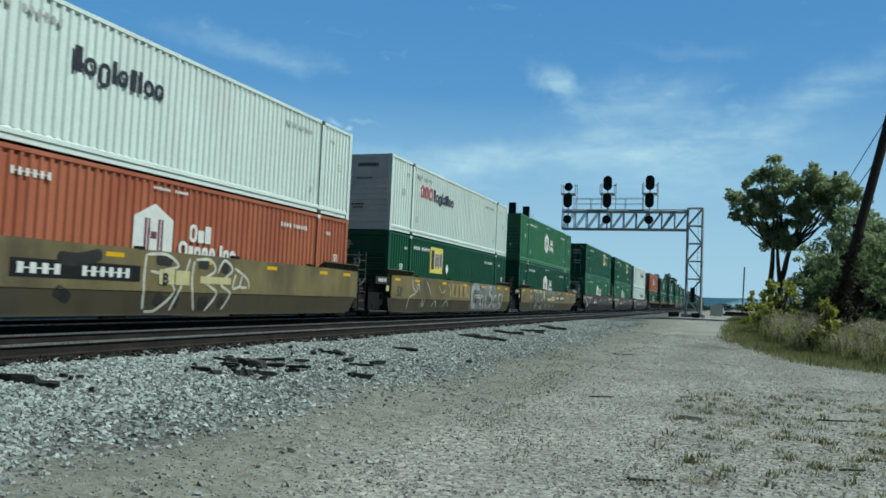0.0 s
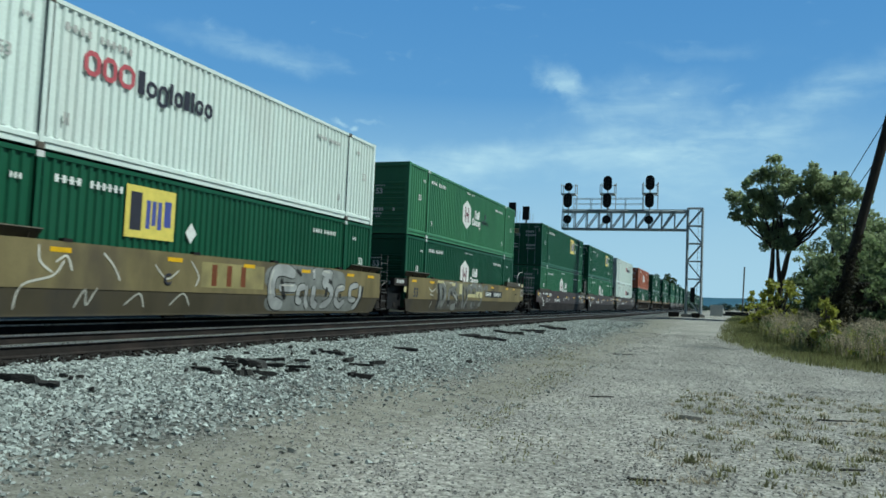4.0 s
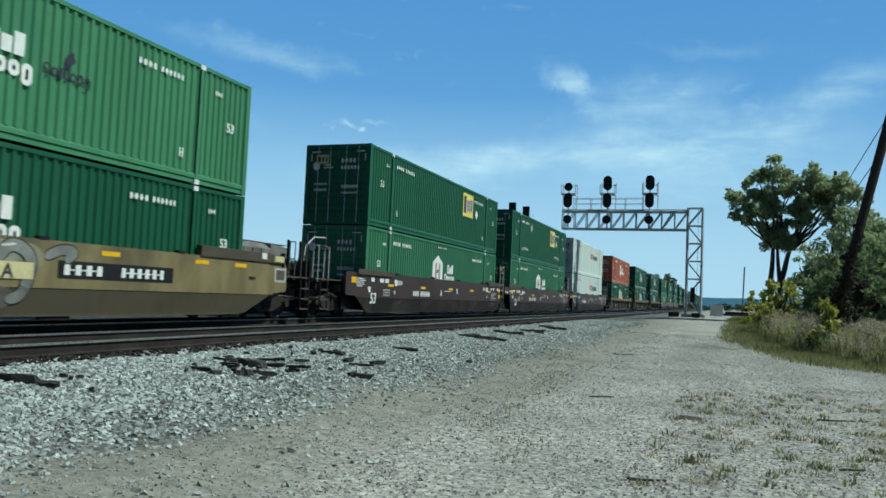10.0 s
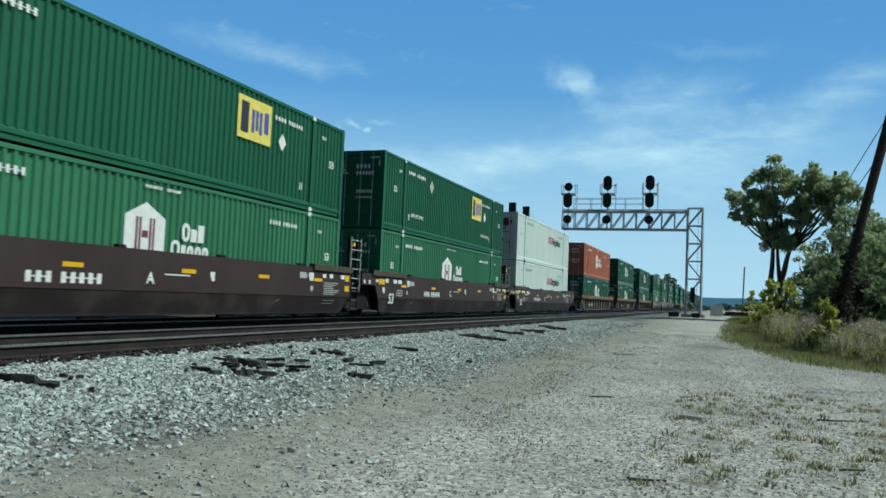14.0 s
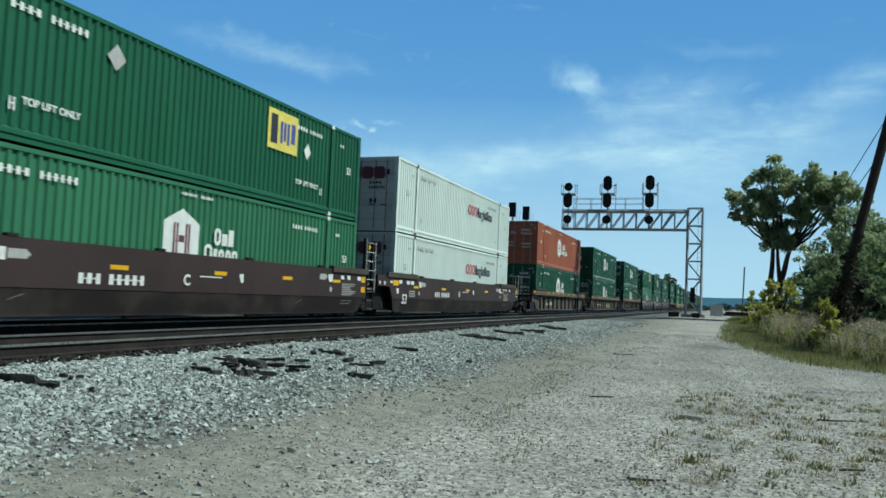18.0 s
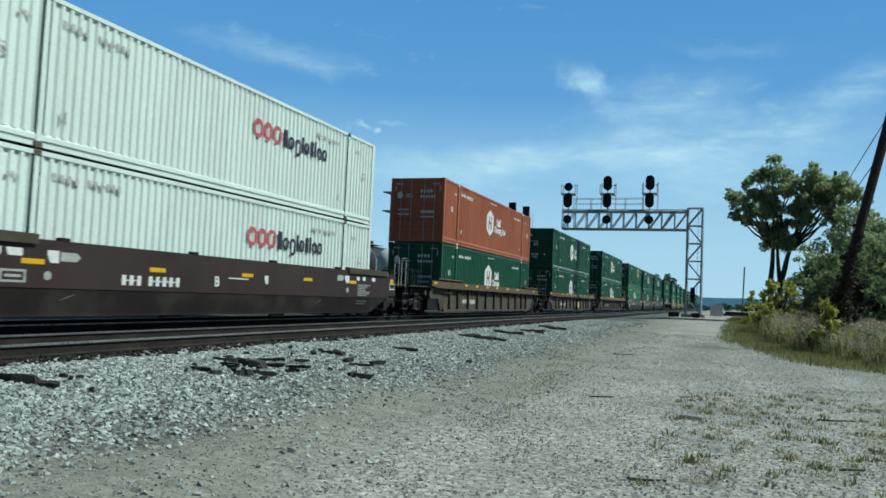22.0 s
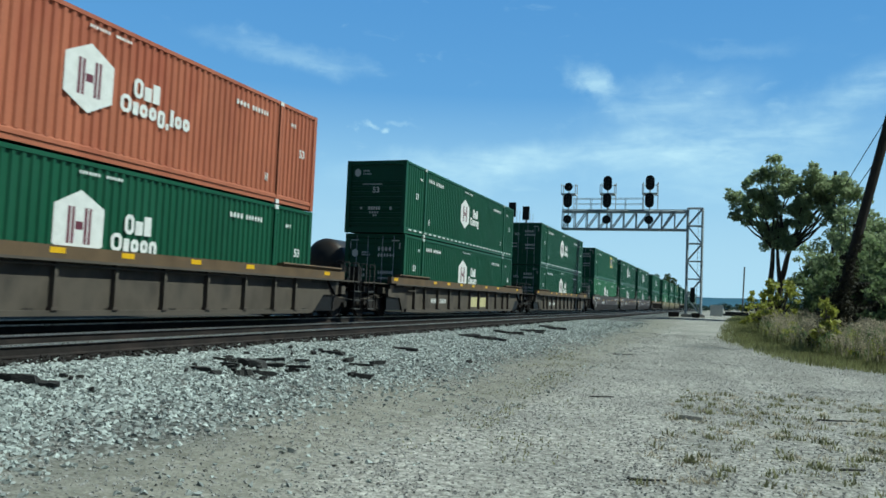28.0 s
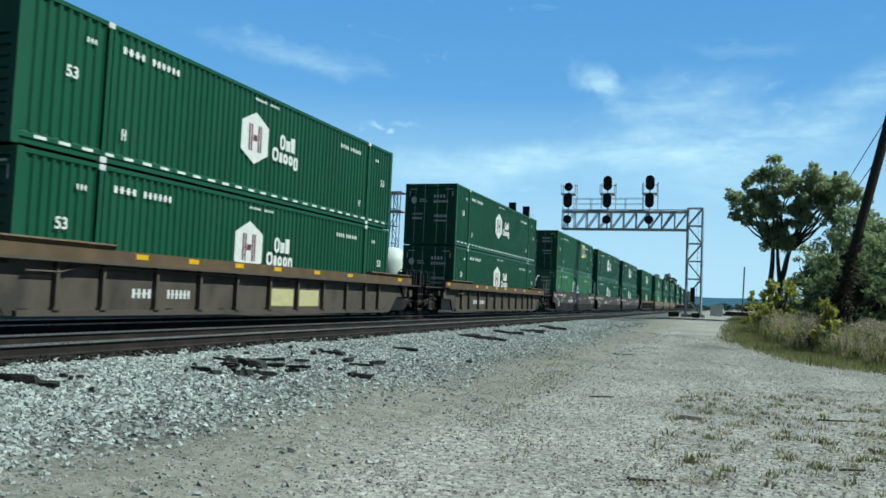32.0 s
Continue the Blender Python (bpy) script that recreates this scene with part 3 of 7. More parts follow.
def badge_leaf(c, y0):
    round_blocks("emblem_block", c, blocks(y0, 1.40, 0.22, 0.03, ((0.16, 1), (0.14, 0.8), (0.08, 0.9), (0.12, 1.3), (0.15, 0.8), (0.14, 0.9), (0.15, -0.8))), M_MARK_D, "small dark block shape", 0.035)
    shape("leaf_mark", c, [(y0 + 0.45, 1.72), (y0 + 0.58, 1.66), (y0 + 0.74, 1.80), (y0 + 0.66, 1.98), (y0 + 0.52, 1.88)], M_MARK_D)


def badge_square(c, y0, z0=1.5):
    s = shape("logo_panel", c, [(y0, z0), (y0 + 1.55, z0), (y0 + 1.55, z0 + 1.12), (y0, z0 + 1.12)], M_MARK_Y, "yellow square panel with dark block shapes")
    for u, w, lo, hi, mat in ((0.14, 0.34, 0.16, 0.98, M_MARK_D), (0.62, 0.13, 0.22, 0.84, M_BLUE), (0.80, 0.13, 0.30, 0.84, M_BLUE), (0.98, 0.13, 0.22, 0.84, M_BLUE), (1.20, 0.22, 0.30, 0.88, M_BLUE)):
        shape("panel_mark", s, [(y0 + u, z0 + lo), (y0 + u + w, z0 + lo), (y0 + u + w, z0 + hi), (y0 + u, z0 + hi)], mat, x=HALF + 0.0035)


def badge_words(c, y0, z=1.66, red=True):
    if red:
        round_blocks("red_logo_block", c, blocks(y0, z, 0.50, 0.06, ((0.42, 1), (0.38, 1), (0.46, 1))), M_MARK_R, "red block shape", 0.10)
    round_blocks("dark_logo_block", c, blocks(y0 + 1.48, z, 0.50, 0.055, ((0.20, 1), (0.32, 0.7), (0.31, -0.7), (0.11, 0.95), (0.28, 0.7), (0.19, 0.9), (0.11, 0.95), (0.29, 0.7), (0.28, 0.7))), M_MARK_D, "dark block shape")


def small_marks(c, dark=False):
    """Weights, numbers and notices, too small to read, and the length in feet."""
    m = M_MARK_G if dark else M_MARK
    for y, z in ((0.92, 1.50), (CL - 0.95, 1.50)):
        part("length_number", TEXT_53_DARK if dark else TEXT_53, m, c, at=pose(HALF + 0.0015, y, z))
    marking_bar(c, 2.35, 2.37, 0.15, 4, 0.13, 0.05, m)
    marking_bar(c, 3.22, 2.37, 0.15, 6, 0.11, 0.05, m)
    marking_bar(c, CL - 4.1, 2.32, 0.13, 4, 0.11, 0.045, m)
    marking_bar(c, CL - 3.4, 2.32, 0.13, 6, 0.09, 0.045, m)
    marking_bar(c, 1.38, 2.30, 0.11, 3, 0.07, 0.03, m)
    marking_bar(c, CL - 1.45, 2.30, 0.11, 3, 0.07, 0.03, m)
    marking_bar(c, 2.45, 0.56, 0.24, 2, 0.06, 0.03, m)
    marking_bar(c, CL - 2.65, 0.56, 0.22, 2, 0.06, 0.03, m)


def end_marks(c, doors, light, badge):
    """Small marks on the end that leads."""
    y = -0.012 if doors else -0.123
    m = M_MARK_D if light else M_MARK

    def bar(x, z, h, count, w, gap, mat=m):
        part("end_marking_bar", bar_row("y", x, z, h, count, w, gap, y - 0.004, y), mat, c)

    def hexagon(x, z, r):
        bm = bmesh.new()
        prism(bm, [(x + r * math.sin(math.pi / 3 * i), z + 1.15 * r * math.cos(math.pi / 3 * i)) for i in range(6)], "y", y - 0.004, y)
        part("end_badge", bm, m, c)
    if doors:
        w = M_GREY_END if light else M_MARK
        for x0, x1, z0, z1 in ((-1.08, -0.72, 2.62, 2.66), (0.72, 1.08, 2.62, 2.66), (-1.10, -1.06, 2.3, 2.58), (1.06, 1.10, 2.3, 2.58)):
            part("corner_reflector", boxes((x0, x1, 0.018, 0.024, z0, z1)), w, c, "white reflective strip")
    if badge == "square":
        for x0, x1, mat in ((-0.86, -0.36, M_PALE), (-0.8, -0.68, M_MARK_D), (-0.62, -0.54, M_MARK_D), (-0.48, -0.42, M_MARK_D)):
            part("end_panel", boxes((x0, x1, y - 0.006 - (0.004 if mat is M_MARK_D else 0), y - 0.002, 2.2 if mat is M_PALE else 2.27, 2.52 if mat is M_PALE else 2.45)), mat, c)
    if light and not doors:
        bar(-0.15, 2.42, 0.16, 9, 0.075, 0.025)
        bar(-0.2, 1.95, 0.07, 10, 0.05, 0.02)
        bar(-0.35, 0.95, 0.08, 6, 0.07, 0.02)
        bar(-0.3, 0.83, 0.07, 5, 0.07, 0.02)
        part("length_number", END_53, M_MARK_D, c, at=pose(-0.2, y - 0.004, 1.55))
    elif light:
        for x in (-0.78, -0.24, 0.28):
            bm = bmesh.new()
            prism(bm, [(x + 0.08, 2.04), (x + 0.38, 2.04), (x + 0.46, 2.12), (x + 0.46, 2.44), (x + 0.38, 2.52), (x + 0.08, 2.52), (x, 2.44), (x, 2.12)], "y", y - 0.004, y)
            part("end_logo_block", bm, M_BADGE, c, "dark red block shape")
        bar(0.82, 2.2, 0.2, 1, 0.17, 0)
        bar(0.1, 1.84, 0.1, 4, 0.1, 0.04)
        bar(0.1, 1.64, 0.12, 7, 0.07, 0.03)
        bar(-0.95, 1.78, 0.07, 9, 0.05, 0.02)
        bar(0.14, 1.08, 0.2, 2, 0.14, 0.05)
        bar(-0.95, 1.02, 0.26, 1, 0.22, 0)
        bar(-0.5, 1.02, 0.26, 1, 0.3, 0, M_PALE)
    elif doors:
        bar(0.16, 2.22, 0.16, 4, 0.11, 0.05)
        bar(0.16, 1.98, 0.14, 6, 0.09, 0.04)
        bar(0.2, 1.30, 0.13, 7, 0.07, 0.025)
        bar(0.2, 1.10, 0.08, 8, 0.06, 0.02)
        bar(-0.9, 1.42, 0.08, 6, 0.07, 0.02)
        bar(-0.9, 1.20, 0.1, 6, 0.07, 0.02)
        bar(-0.55, 2.12, 0.07, 4, 0.06, 0.02)
        bar(-0.55, 2.02, 0.07, 5, 0.06, 0.02)
        hexagon(-0.85, 2.12, 0.15)
    else:
        hexagon(-0.84, 2.42, 0.15)
        bar(-0.60, 2.46, 0.07, 4, 0.06, 0.02)
        bar(-0.60, 2.34, 0.07, 5, 0.06, 0.02)
        bar(-0.6, 1.93, 0.05, 11, 0.06, 0.02)
        bar(-0.3, 0.92, 0.14, 5, 0.09, 0.02)
        bar(-0.26, 0.78, 0.08, 4, 0.09, 0.02)
        bar(-0.1, 0.66, 0.08, 2, 0.09, 0.02)
        bar(-0.66, 0.95, 0.09, 1, 0.12, 0)
        bar(0.62, 0.92, 0.13, 1, 0.14, 0)
        part("length_number", END_53, M_MARK, c, at=pose(-0.16, y - 0.004, 1.62))


PAINTS = {"green": (M_GREEN, "dark green"), "mid": (M_GREEN_M, "green"), "light": (M_GREEN_L, "faded light green"), "pale": (M_GREEN_P, "dull pale green"), "orange": (M_ORANGE, "faded orange"), "white": (M_WHITE, "white")}
SHELLS = {}


def container(paint, badge, at_y, doors=True, dashes=False, upper=False, detail=True):
    """One container; alike ones are copies that share their meshes."""
    key = (paint, badge, at_y, doors, dashes, detail)
    mat, word = PAINTS[paint]
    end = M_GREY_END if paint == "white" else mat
    looks = {"house": "white badge", "leaf": "white badge and leaf emblem", "square": "yellow panel", "words": "red and dark blocks", "words_dark": "dark block markings"}[badge]
    label = f"{word} ribbed container, {looks}, " + ("on another" if upper else "in a well car")
    if key in SHELLS:
        c = copy_thing(SHELLS[key], Matrix())
    else:
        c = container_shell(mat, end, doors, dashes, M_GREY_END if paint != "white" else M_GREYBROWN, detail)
        if badge in ("house", "leaf"):
            badge_house(c, at_y, detail, paint == "orange")
            if badge == "leaf":
                badge_leaf(c, at_y + 3.05)
        elif badge == "square":
            badge_square(c, at_y)
            shape("diamond_placard", c, [(at_y + 1.95, 1.75), (at_y + 2.15, 1.5), (at_y + 2.35, 1.75), (at_y + 2.15, 2.0)], M_MARK)
        else:
            badge_words(c, at_y, red=badge == "words")
        if detail:
            small_marks(c, paint == "white")
            end_marks(c, doors, paint == "white", badge)
        SHELLS[key] = c
    return tagged(c, label, "container", "stacked shipping containers")


# ---------------------------------------------------------------- well cars
WELL_X = 1.47
R_WHEEL = 0.46


def wheel_mesh(bm):
    lathe(bm, [(-0.07, 0.10), (-0.07, 0.36), (-0.065, 0.40), (-0.065, R_WHEEL + 0.028), (-0.035, R_WHEEL + 0.028), (-0.03, R_WHEEL), (0.065, R_WHEEL - 0.008), (0.07, 0.40), (0.03, 0.36), (0.02, 0.18), (0.07, 0.13), (0.09, 0.12)], 24)


def truck(parent, y, wheels):
    """A two-axle truck under a car at y: bolster, side frames, springs and wheelsets."""
    for out in (1, -1):
        x = out * 0.99
        f = part("truck_side_frame", piece(prism, [(y - 1.12, 0.60), (y - 0.72, 0.66), (y - 0.30, 0.80), (y + 0.30, 0.80), (y + 0.72, 0.66), (y + 1.12, 0.60), (y + 1.12, 0.44), (y + 0.78, 0.42), (y + 0.36, 0.24),
                                              (y - 0.36, 0.24), (y - 0.78, 0.42), (y - 1.12, 0.44)], "x", x - 0.07, x + 0.07), M_WHEEL, parent)
        for k in (-0.14, 0.0, 0.14):
            part("spring", rods(((x + out * 0.075, y + k, 0.30), (x + out * 0.075, y + k, 0.56), 0.055)), M_WHEEL, f)
        for k in (-0.89, 0.89):
            bm = bmesh.new()
            rod(bm, (x + out * 0.06, y + k, R_WHEEL), (x + out * 0.20, y + k, R_WHEEL), 0.105, n=10)
            part("bearing_cap", bm, M_WHEEL, f)
    # added black box: shade between the wheels, closes the see-through gap
    part("brake_rigging", boxes((-0.66, 0.66, y - 1.2, y + 1.2, 0.16, 0.51)), M_BLACK, parent)
    part("bolster", boxes((-1.1, 1.1, y - 0.2, y + 0.2, 0.52, 0.82)), M_DARK, parent)
    for k in (-0.89, 0.89):
        bm = bmesh.new()
        rod(bm, (-0.9, 0, 0), (0.9, 0, 0), 0.085, n=10)
        axle = part("wheelset", bm, M_WHEEL, parent, at=pose(0, y + k, R_WHEEL))
        for out in (1, -1):
            w = part("wheel", WHEEL, M_WHEEL, axle, at=pose(out * 0.755, 0, 0, 0, 0, 0 if out > 0 else 180))
        wheels.append((axle, y + k))


WHEEL = mesh("wheel", piece(wheel_mesh), M_WHEEL)
TEXT_CAR = lettering("53", 0.52, shear=0.15, bold=0.01)
TEXT_CAR.materials.append(M_MARK)
TEXT_CAR_D = TEXT_CAR.copy()
TEXT_CAR_D.materials.clear()
TEXT_CAR_D.materials.append(M_MARK_D)
M_TTX = material("dark_red_stencil", (0.16, 0.05, 0.02), 0.6, tone=0.15)
UNIT_LETTERS, UNIT_LETTERS_D = {}, {}
for ch in "ABC":
    UNIT_LETTERS_D[ch] = lettering(ch, 0.34, bold=0.01)
    UNIT_LETTERS_D[ch].materials.append(M_MARK_D)
    UNIT_LETTERS[ch] = lettering(ch, 0.34, bold=0.01)
    UNIT_LETTERS[ch].materials.append(M_MARK)


def ladder(parent, x, y, z0, z1, w=0.42, mat=None):
    mat = mat or M_STEP
    f = part("ladder", rods(((x, y, z0), (x, y, z1), 0.02), n=6), mat, parent)
    part("ladder_rail", rods(((x, y + w, z0), (x, y + w, z1), 0.02), n=6), mat, f)
    z = z0 + 0.12
    while z < z1:
        part("rung", rods(((x, y, z), (x, y + w, z), 0.017), n=6), mat, f)
        z += 0.32


def step_box(parent, x, y):
    f = part("step_frame", boxes((x - 0.03, x, y, y + 0.035, 0.30, 1.25)), M_DARK, parent)
    part("step_frame", boxes((x - 0.03, x, y + 0.47, y + 0.505, 0.30, 1.25)), M_DARK, parent)
    for z in (0.30, 0.60, 0.90):
        part("step", boxes((x - 0.18, x + 0.005, y + 0.036, y + 0.469, z, z + 0.035)), M_STEP, f)


def handrail(parent, pts, mat, r=0.017):
    part("handrail", rods(*[(a, b, r) for a, b in zip(pts, pts[1:])], n=6), mat, parent)


def solid_well(upper, lower, front_open, rear_open, letter, yellow):
    """A car with plain plate sides: the well holds the lower container; its ends rest on trucks. y = 0 is the container's leading end."""
    c = new("well_car")
    wheels = []
    front = -0.12 if yellow and not front_open else -1.5        # where the full side begins and ends
    rear = CL + (1.98 if rear_open else 0.53 if yellow else 0.60)
    for out in (1, -1):
        def span(lo, hi):
            return (lo, hi) if out > 0 else (-hi, -lo)
        if front > -1:
            lead = [(front, 0.71), (front, 1.58)]
        elif front_open:
            lead = [(-0.9, 0.71), (-1.0, 0.76), (-1.70, 0.78), (-1.75, 0.84), (-1.75, 1.56)]
        else:                                           # arched over the shared truck
            lead = [(-0.42, 0.71), (-0.52, 0.90), (-0.68, 1.13), (-0.80, 1.15), (-1.75, 1.16), (-1.75, 1.56)]
        tail = [(rear - 0.1, 1.58), (rear, 1.48), (rear, 0.86), (rear - 0.06, 0.80), (CL + 1.40, 0.77), (CL + 1.25, 0.71)] if rear_open else [(rear - 0.05, 1.58), (rear, 1.53), (rear, 0.74), (rear - 0.03, 0.71)]
        part("side_plate", piece(prism, lead + [(1.7, 1.60), (CL - 1.7, 1.60)] + tail, "x", *span(WELL_X - 0.10, WELL_X)), upper, c)
        # the lower sill leans inwards; its shade is also in its darker paint
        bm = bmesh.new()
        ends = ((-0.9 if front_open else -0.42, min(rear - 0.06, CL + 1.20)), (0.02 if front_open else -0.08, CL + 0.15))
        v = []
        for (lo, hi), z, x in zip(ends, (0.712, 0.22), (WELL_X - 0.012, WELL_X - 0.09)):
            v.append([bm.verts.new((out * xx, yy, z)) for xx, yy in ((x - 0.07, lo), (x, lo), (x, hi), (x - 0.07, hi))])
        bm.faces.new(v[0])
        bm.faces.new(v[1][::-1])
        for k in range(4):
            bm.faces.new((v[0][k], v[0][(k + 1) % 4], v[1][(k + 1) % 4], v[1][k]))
        part("side_sill", bm, lower, c, "grimy lower side sill with its shade painted in")
        for y in (0.4, CL / 2 - 2.2, CL / 2 + 2.2, CL - 0.4):
            part("drain_foot", boxes((*span(WELL_X - 0.21, WELL_X - 0.11), y - 0.35, y + 0.35, 0.12, 0.222)), M_DARK, c)
        part("bottom_chord", boxes((*span(WELL_X - 0.17, WELL_X - 0.075), 0.1, CL - 0.1, 0.185, 0.222)), lower, c)
        for y0, y1, flip in ((-0.62 if yellow else -0.98, 1.95, 1), (CL - 1.9, min(rear + 0.02, CL + 1.18), -1)):
            bm = bmesh.new()
            flare = ((HALF + 0.035, 1.605), (HALF + 0.075, 1.590), (WELL_X + 0.085, 1.775), (WELL_X + 0.065, 1.800), (HALF + 0.06, 1.645)) if yellow else ((HALF + 0.035, 1.605), (WELL_X + 0.012, 1.50), (WELL_X + 0.06, 1.50), (WELL_X + 0.07, 1.68), (HALF + 0.06, 1.70))
            if yellow and rear_open and flip < 0:
                flare = ((HALF + 0.035, 1.605), (WELL_X + 0.012, 1.585), (WELL_X + 0.04, 1.585), (WELL_X + 0.05, 1.83), (HALF + 0.06, 1.85))
            rings = [[bm.verts.new((out * x, y, z)) for x, z in flare] for y in (y0 + (0.3 if flip > 0 else 0.0), y1 - (0.0 if flip > 0 else 0.3))]
            for k, d in ((0, y0), (1, y1)):             # the outer end of the lip is cut back where it meets the container
                for v in rings[k][2:4]:
                    v.co.y = d if (k == 0) == (flip > 0) else v.co.y
            for k in range(5):
                bm.faces.new((rings[0][k], rings[0][(k + 1) % 5], rings[1][(k + 1) % 5], rings[1][k]))
            bm.faces.new(rings[0][::-1])
            bm.faces.new(rings[1])
            part("guide_plate", bm, M_GUIDE, c, "dark flared end guide plate")
            for k in range(4 if out > 0 and yellow else 0):
                y = y0 + 0.25 + k * (y1 - y0 - 0.5) / 3
                part("guide_gusset", piece(prism, [(out * (WELL_X - 0.02), 1.60), (out * (WELL_X - 0.01), 1.60), (out * (WELL_X + 0.035), 1.74), (out * (WELL_X - 0.06), 1.665)], "y", y - 0.012, y + 0.012), M_GUIDE, c)
        if front > -1:
            part("end_arm", boxes((*span(WELL_X - 0.24, WELL_X - 0.06), -1.38, -0.125, 1.22, 1.50)), M_BROWN_D, c, "dark end arm with a stencilled plate")
            if out > 0:
                marking_bar(c, -1.15, 1.30, 0.14, 5, 0.11, 0.04, M_MARK, x=WELL_X - 0.059)
                part("pale_plate", boxes((WELL_X - 0.061, WELL_X - 0.056, -0.45, -0.2, 0.98, 1.18)), M_PALE, c)
    bm = bmesh.new()
    for i in range(9):
        y = 0.3 + i * (CL - 0.6) / 8
        box(bm, -WELL_X + 0.2, WELL_X - 0.2, y - 0.12, y + 0.12, 0.26, 0.34)
    tagged(part("cross_bearer", bm, M_DARK, c), kind="stuff")
    for y0, y1 in ((-1.4, -0.05), (CL + 0.05, rear)):
        part("end_deck", boxes((-WELL_X + 0.25, WELL_X - 0.25, y0, y1, 1.12, 1.22)), M_DARK, c)
        for out in (1, -1):
            xs = (WELL_X - 0.36, WELL_X - 0.30) if out > 0 else (-WELL_X + 0.30, -WELL_X + 0.36)
            # added black sheet: stands for the shade in the wheel void
            part("end_skirt", boxes((*xs, (-1.45 if y0 < 0 else y0), (-0.05 if y0 < 0 else CL + 0.6), 0.30, 1.115)), M_BLACK, c)
        part("end_bulkhead", boxes((-WELL_X + 0.2, WELL_X - 0.2, (y0 if y0 > 0 else y1 - 0.06), (y0 + 0.06 if y0 > 0 else y1), 0.3, 1.14)), M_DARK, c)
    # plates and stencils on the side that faces the road
    X = WELL_X + 0.001
    for y, z in ((0.2, 1.39), (2.2, 1.39), (5.4, 1.39), (8.3, 1.39), (11.2, 1.39), (14.1, 1.39), (CL - 0.5, 1.39)) if yellow else ((1.66, 1.14), (4.91, 1.13), (8.3, 1.15), (11.4, 1.15), (14.35, 1.16)):
        part("reflector", boxes((X - 0.001, X + 0.004, y, y + 0.5, z, z + 0.095)), M_REFLECT, c, "yellow reflective plate")
    part("length_number", TEXT_CAR_D if yellow else TEXT_CAR, M_MARK, c, at=pose(X + 0.001, 0.36 if yellow else 0.1 if front_open else 0.46, 0.80 if yellow else 0.52))
    if yellow:
        if letter != "C":
            y = 3.2 if letter == "B" else 10.15
            pl = part("number_panel", boxes((X - 0.001, X + 0.002, y, y + 3.2, 0.90, 1.24)), M_BLACK, c, "black panel with pale marking bars")
            marking_bar(pl, y + 0.15, 0.97, 0.2, 4, 0.2, 0.07, M_MARK, x=X + 0.003)
            marking_bar(pl, y + 1.62, 0.97, 0.2, 6, 0.17, 0.06, M_MARK, x=X + 0.003)
        else:
            part("pale_plate", boxes((X - 0.001, X + 0.002, 6.6, 9.25, 0.84, 1.45)), M_YELLOW_P, c, "patch of cleaner pale yellow paint")
            for k in range(3):
                part("red_letter_block", boxes((X + 0.002, X + 0.005, 7.0 + k * 0.6, 7.2 + k * 0.6, 0.88, 1.40)), M_TTX, c, "dark red block shape")
    else:
        marking_bar(c, 4.11, 0.82, 0.21, 3, 0.17, 0.05, M_MARK, x=X + 0.001)
        marking_bar(c, 4.9, 0.82, 0.21, 5, 0.17, 0.05, M_MARK, x=X + 0.001)
        stencils = [(0.18, 0.45, 1.28, 1.42), (-0.06, 0.15, 0.90, 1.10), (0.90, 1.24, 1.27, 1.41), (1.35, 1.68, 1.27, 1.41), (2.22, 2.48, 1.18, 1.41), (7.75, 8.6, 1.08, 1.11), (9.35, 9.52, 1.0, 1.22), (14.03, 14.32, 1.17, 1.41),
                 (14.87, 15.09, 1.28, 1.40), (15.32, 15.54, 1.28, 1.41), (16.06, 16.32, 1.28, 1.41)]
        stencils += [(-0.95, -0.95 + w, 1.35 - k * 0.065, 1.375 - k * 0.065) for k, w in enumerate((0.6, 0.7, 0.55, 0.62, 0.45))] if front_open else [(-0.64, -0.42, 1.28, 1.37), (-1.62, -1.50, 1.20, 1.33), (-1.22, -1.08, 1.20, 1.33)]
        for y0, y1, z0, z1 in stencils:                    # square stencils lean back at their lower edge
            k = 0.3 * (z1 - z0) if z1 - z0 > 0.1 else 0.0
            shape("stencil_bar", c, [(y0 + k, z0), (y1, z0), (y1, z1), (y0, z1), (y0, z0 + 0.6 * (z1 - z0))], M_MARK, x=X + 0.001)
        for y0, y1, z0, z1 in ((2.52, 3.0, 1.22, 1.39), (13.51, 13.96, 1.23, 1.41)):
            shape("stencil_tag", c, [(y0, z0), (y1 - 0.1, z0), (y1, (z0 + z1) / 2), (y1 - 0.1, z1), (y0, z1)], M_MARK_G, "grey pointed stencil", x=X + 0.001)
        for y in (2.25, 14.23):
            shape("stencil_disc", c, [(y + 0.085 * math.cos(0.5236 * k), 0.94 + 0.085 * math.sin(0.5236 * k)) for k in range(12)], M_MARK_G, x=X + 0.001)
        pl = part("framed_plate", boxes((X - 0.001, X + 0.003, 1.24, 1.78, 0.80, 1.03)), M_MARK_G, c, "grey framed plate")
        part("plate_panel", boxes((X + 0.003, X + 0.006, 1.29, 1.73, 0.84, 0.99)), M_BROWN, pl)
        part("plate_bar", boxes((X + 0.006, X + 0.008, 1.34, 1.68, 0.89, 0.94)), M_MARK_G, pl)
        part("warning_plate", boxes((X - 0.001, X + 0.004, *((-1.35, -0.98) if front_open else (-0.38, 0.12)), 1.20, 1.40)), M_REFLECT, c, "yellow plate")
        for z in (1.22, 0.88):
            y = rear - 0.5 if rear_open else 16.37
            if not (rear_open and z < 1):
                part("warning_plate", boxes((X - 0.001, X + 0.004, y, y + 0.28, z, z + 0.19)), M_REFLECT, c, "yellow plate")
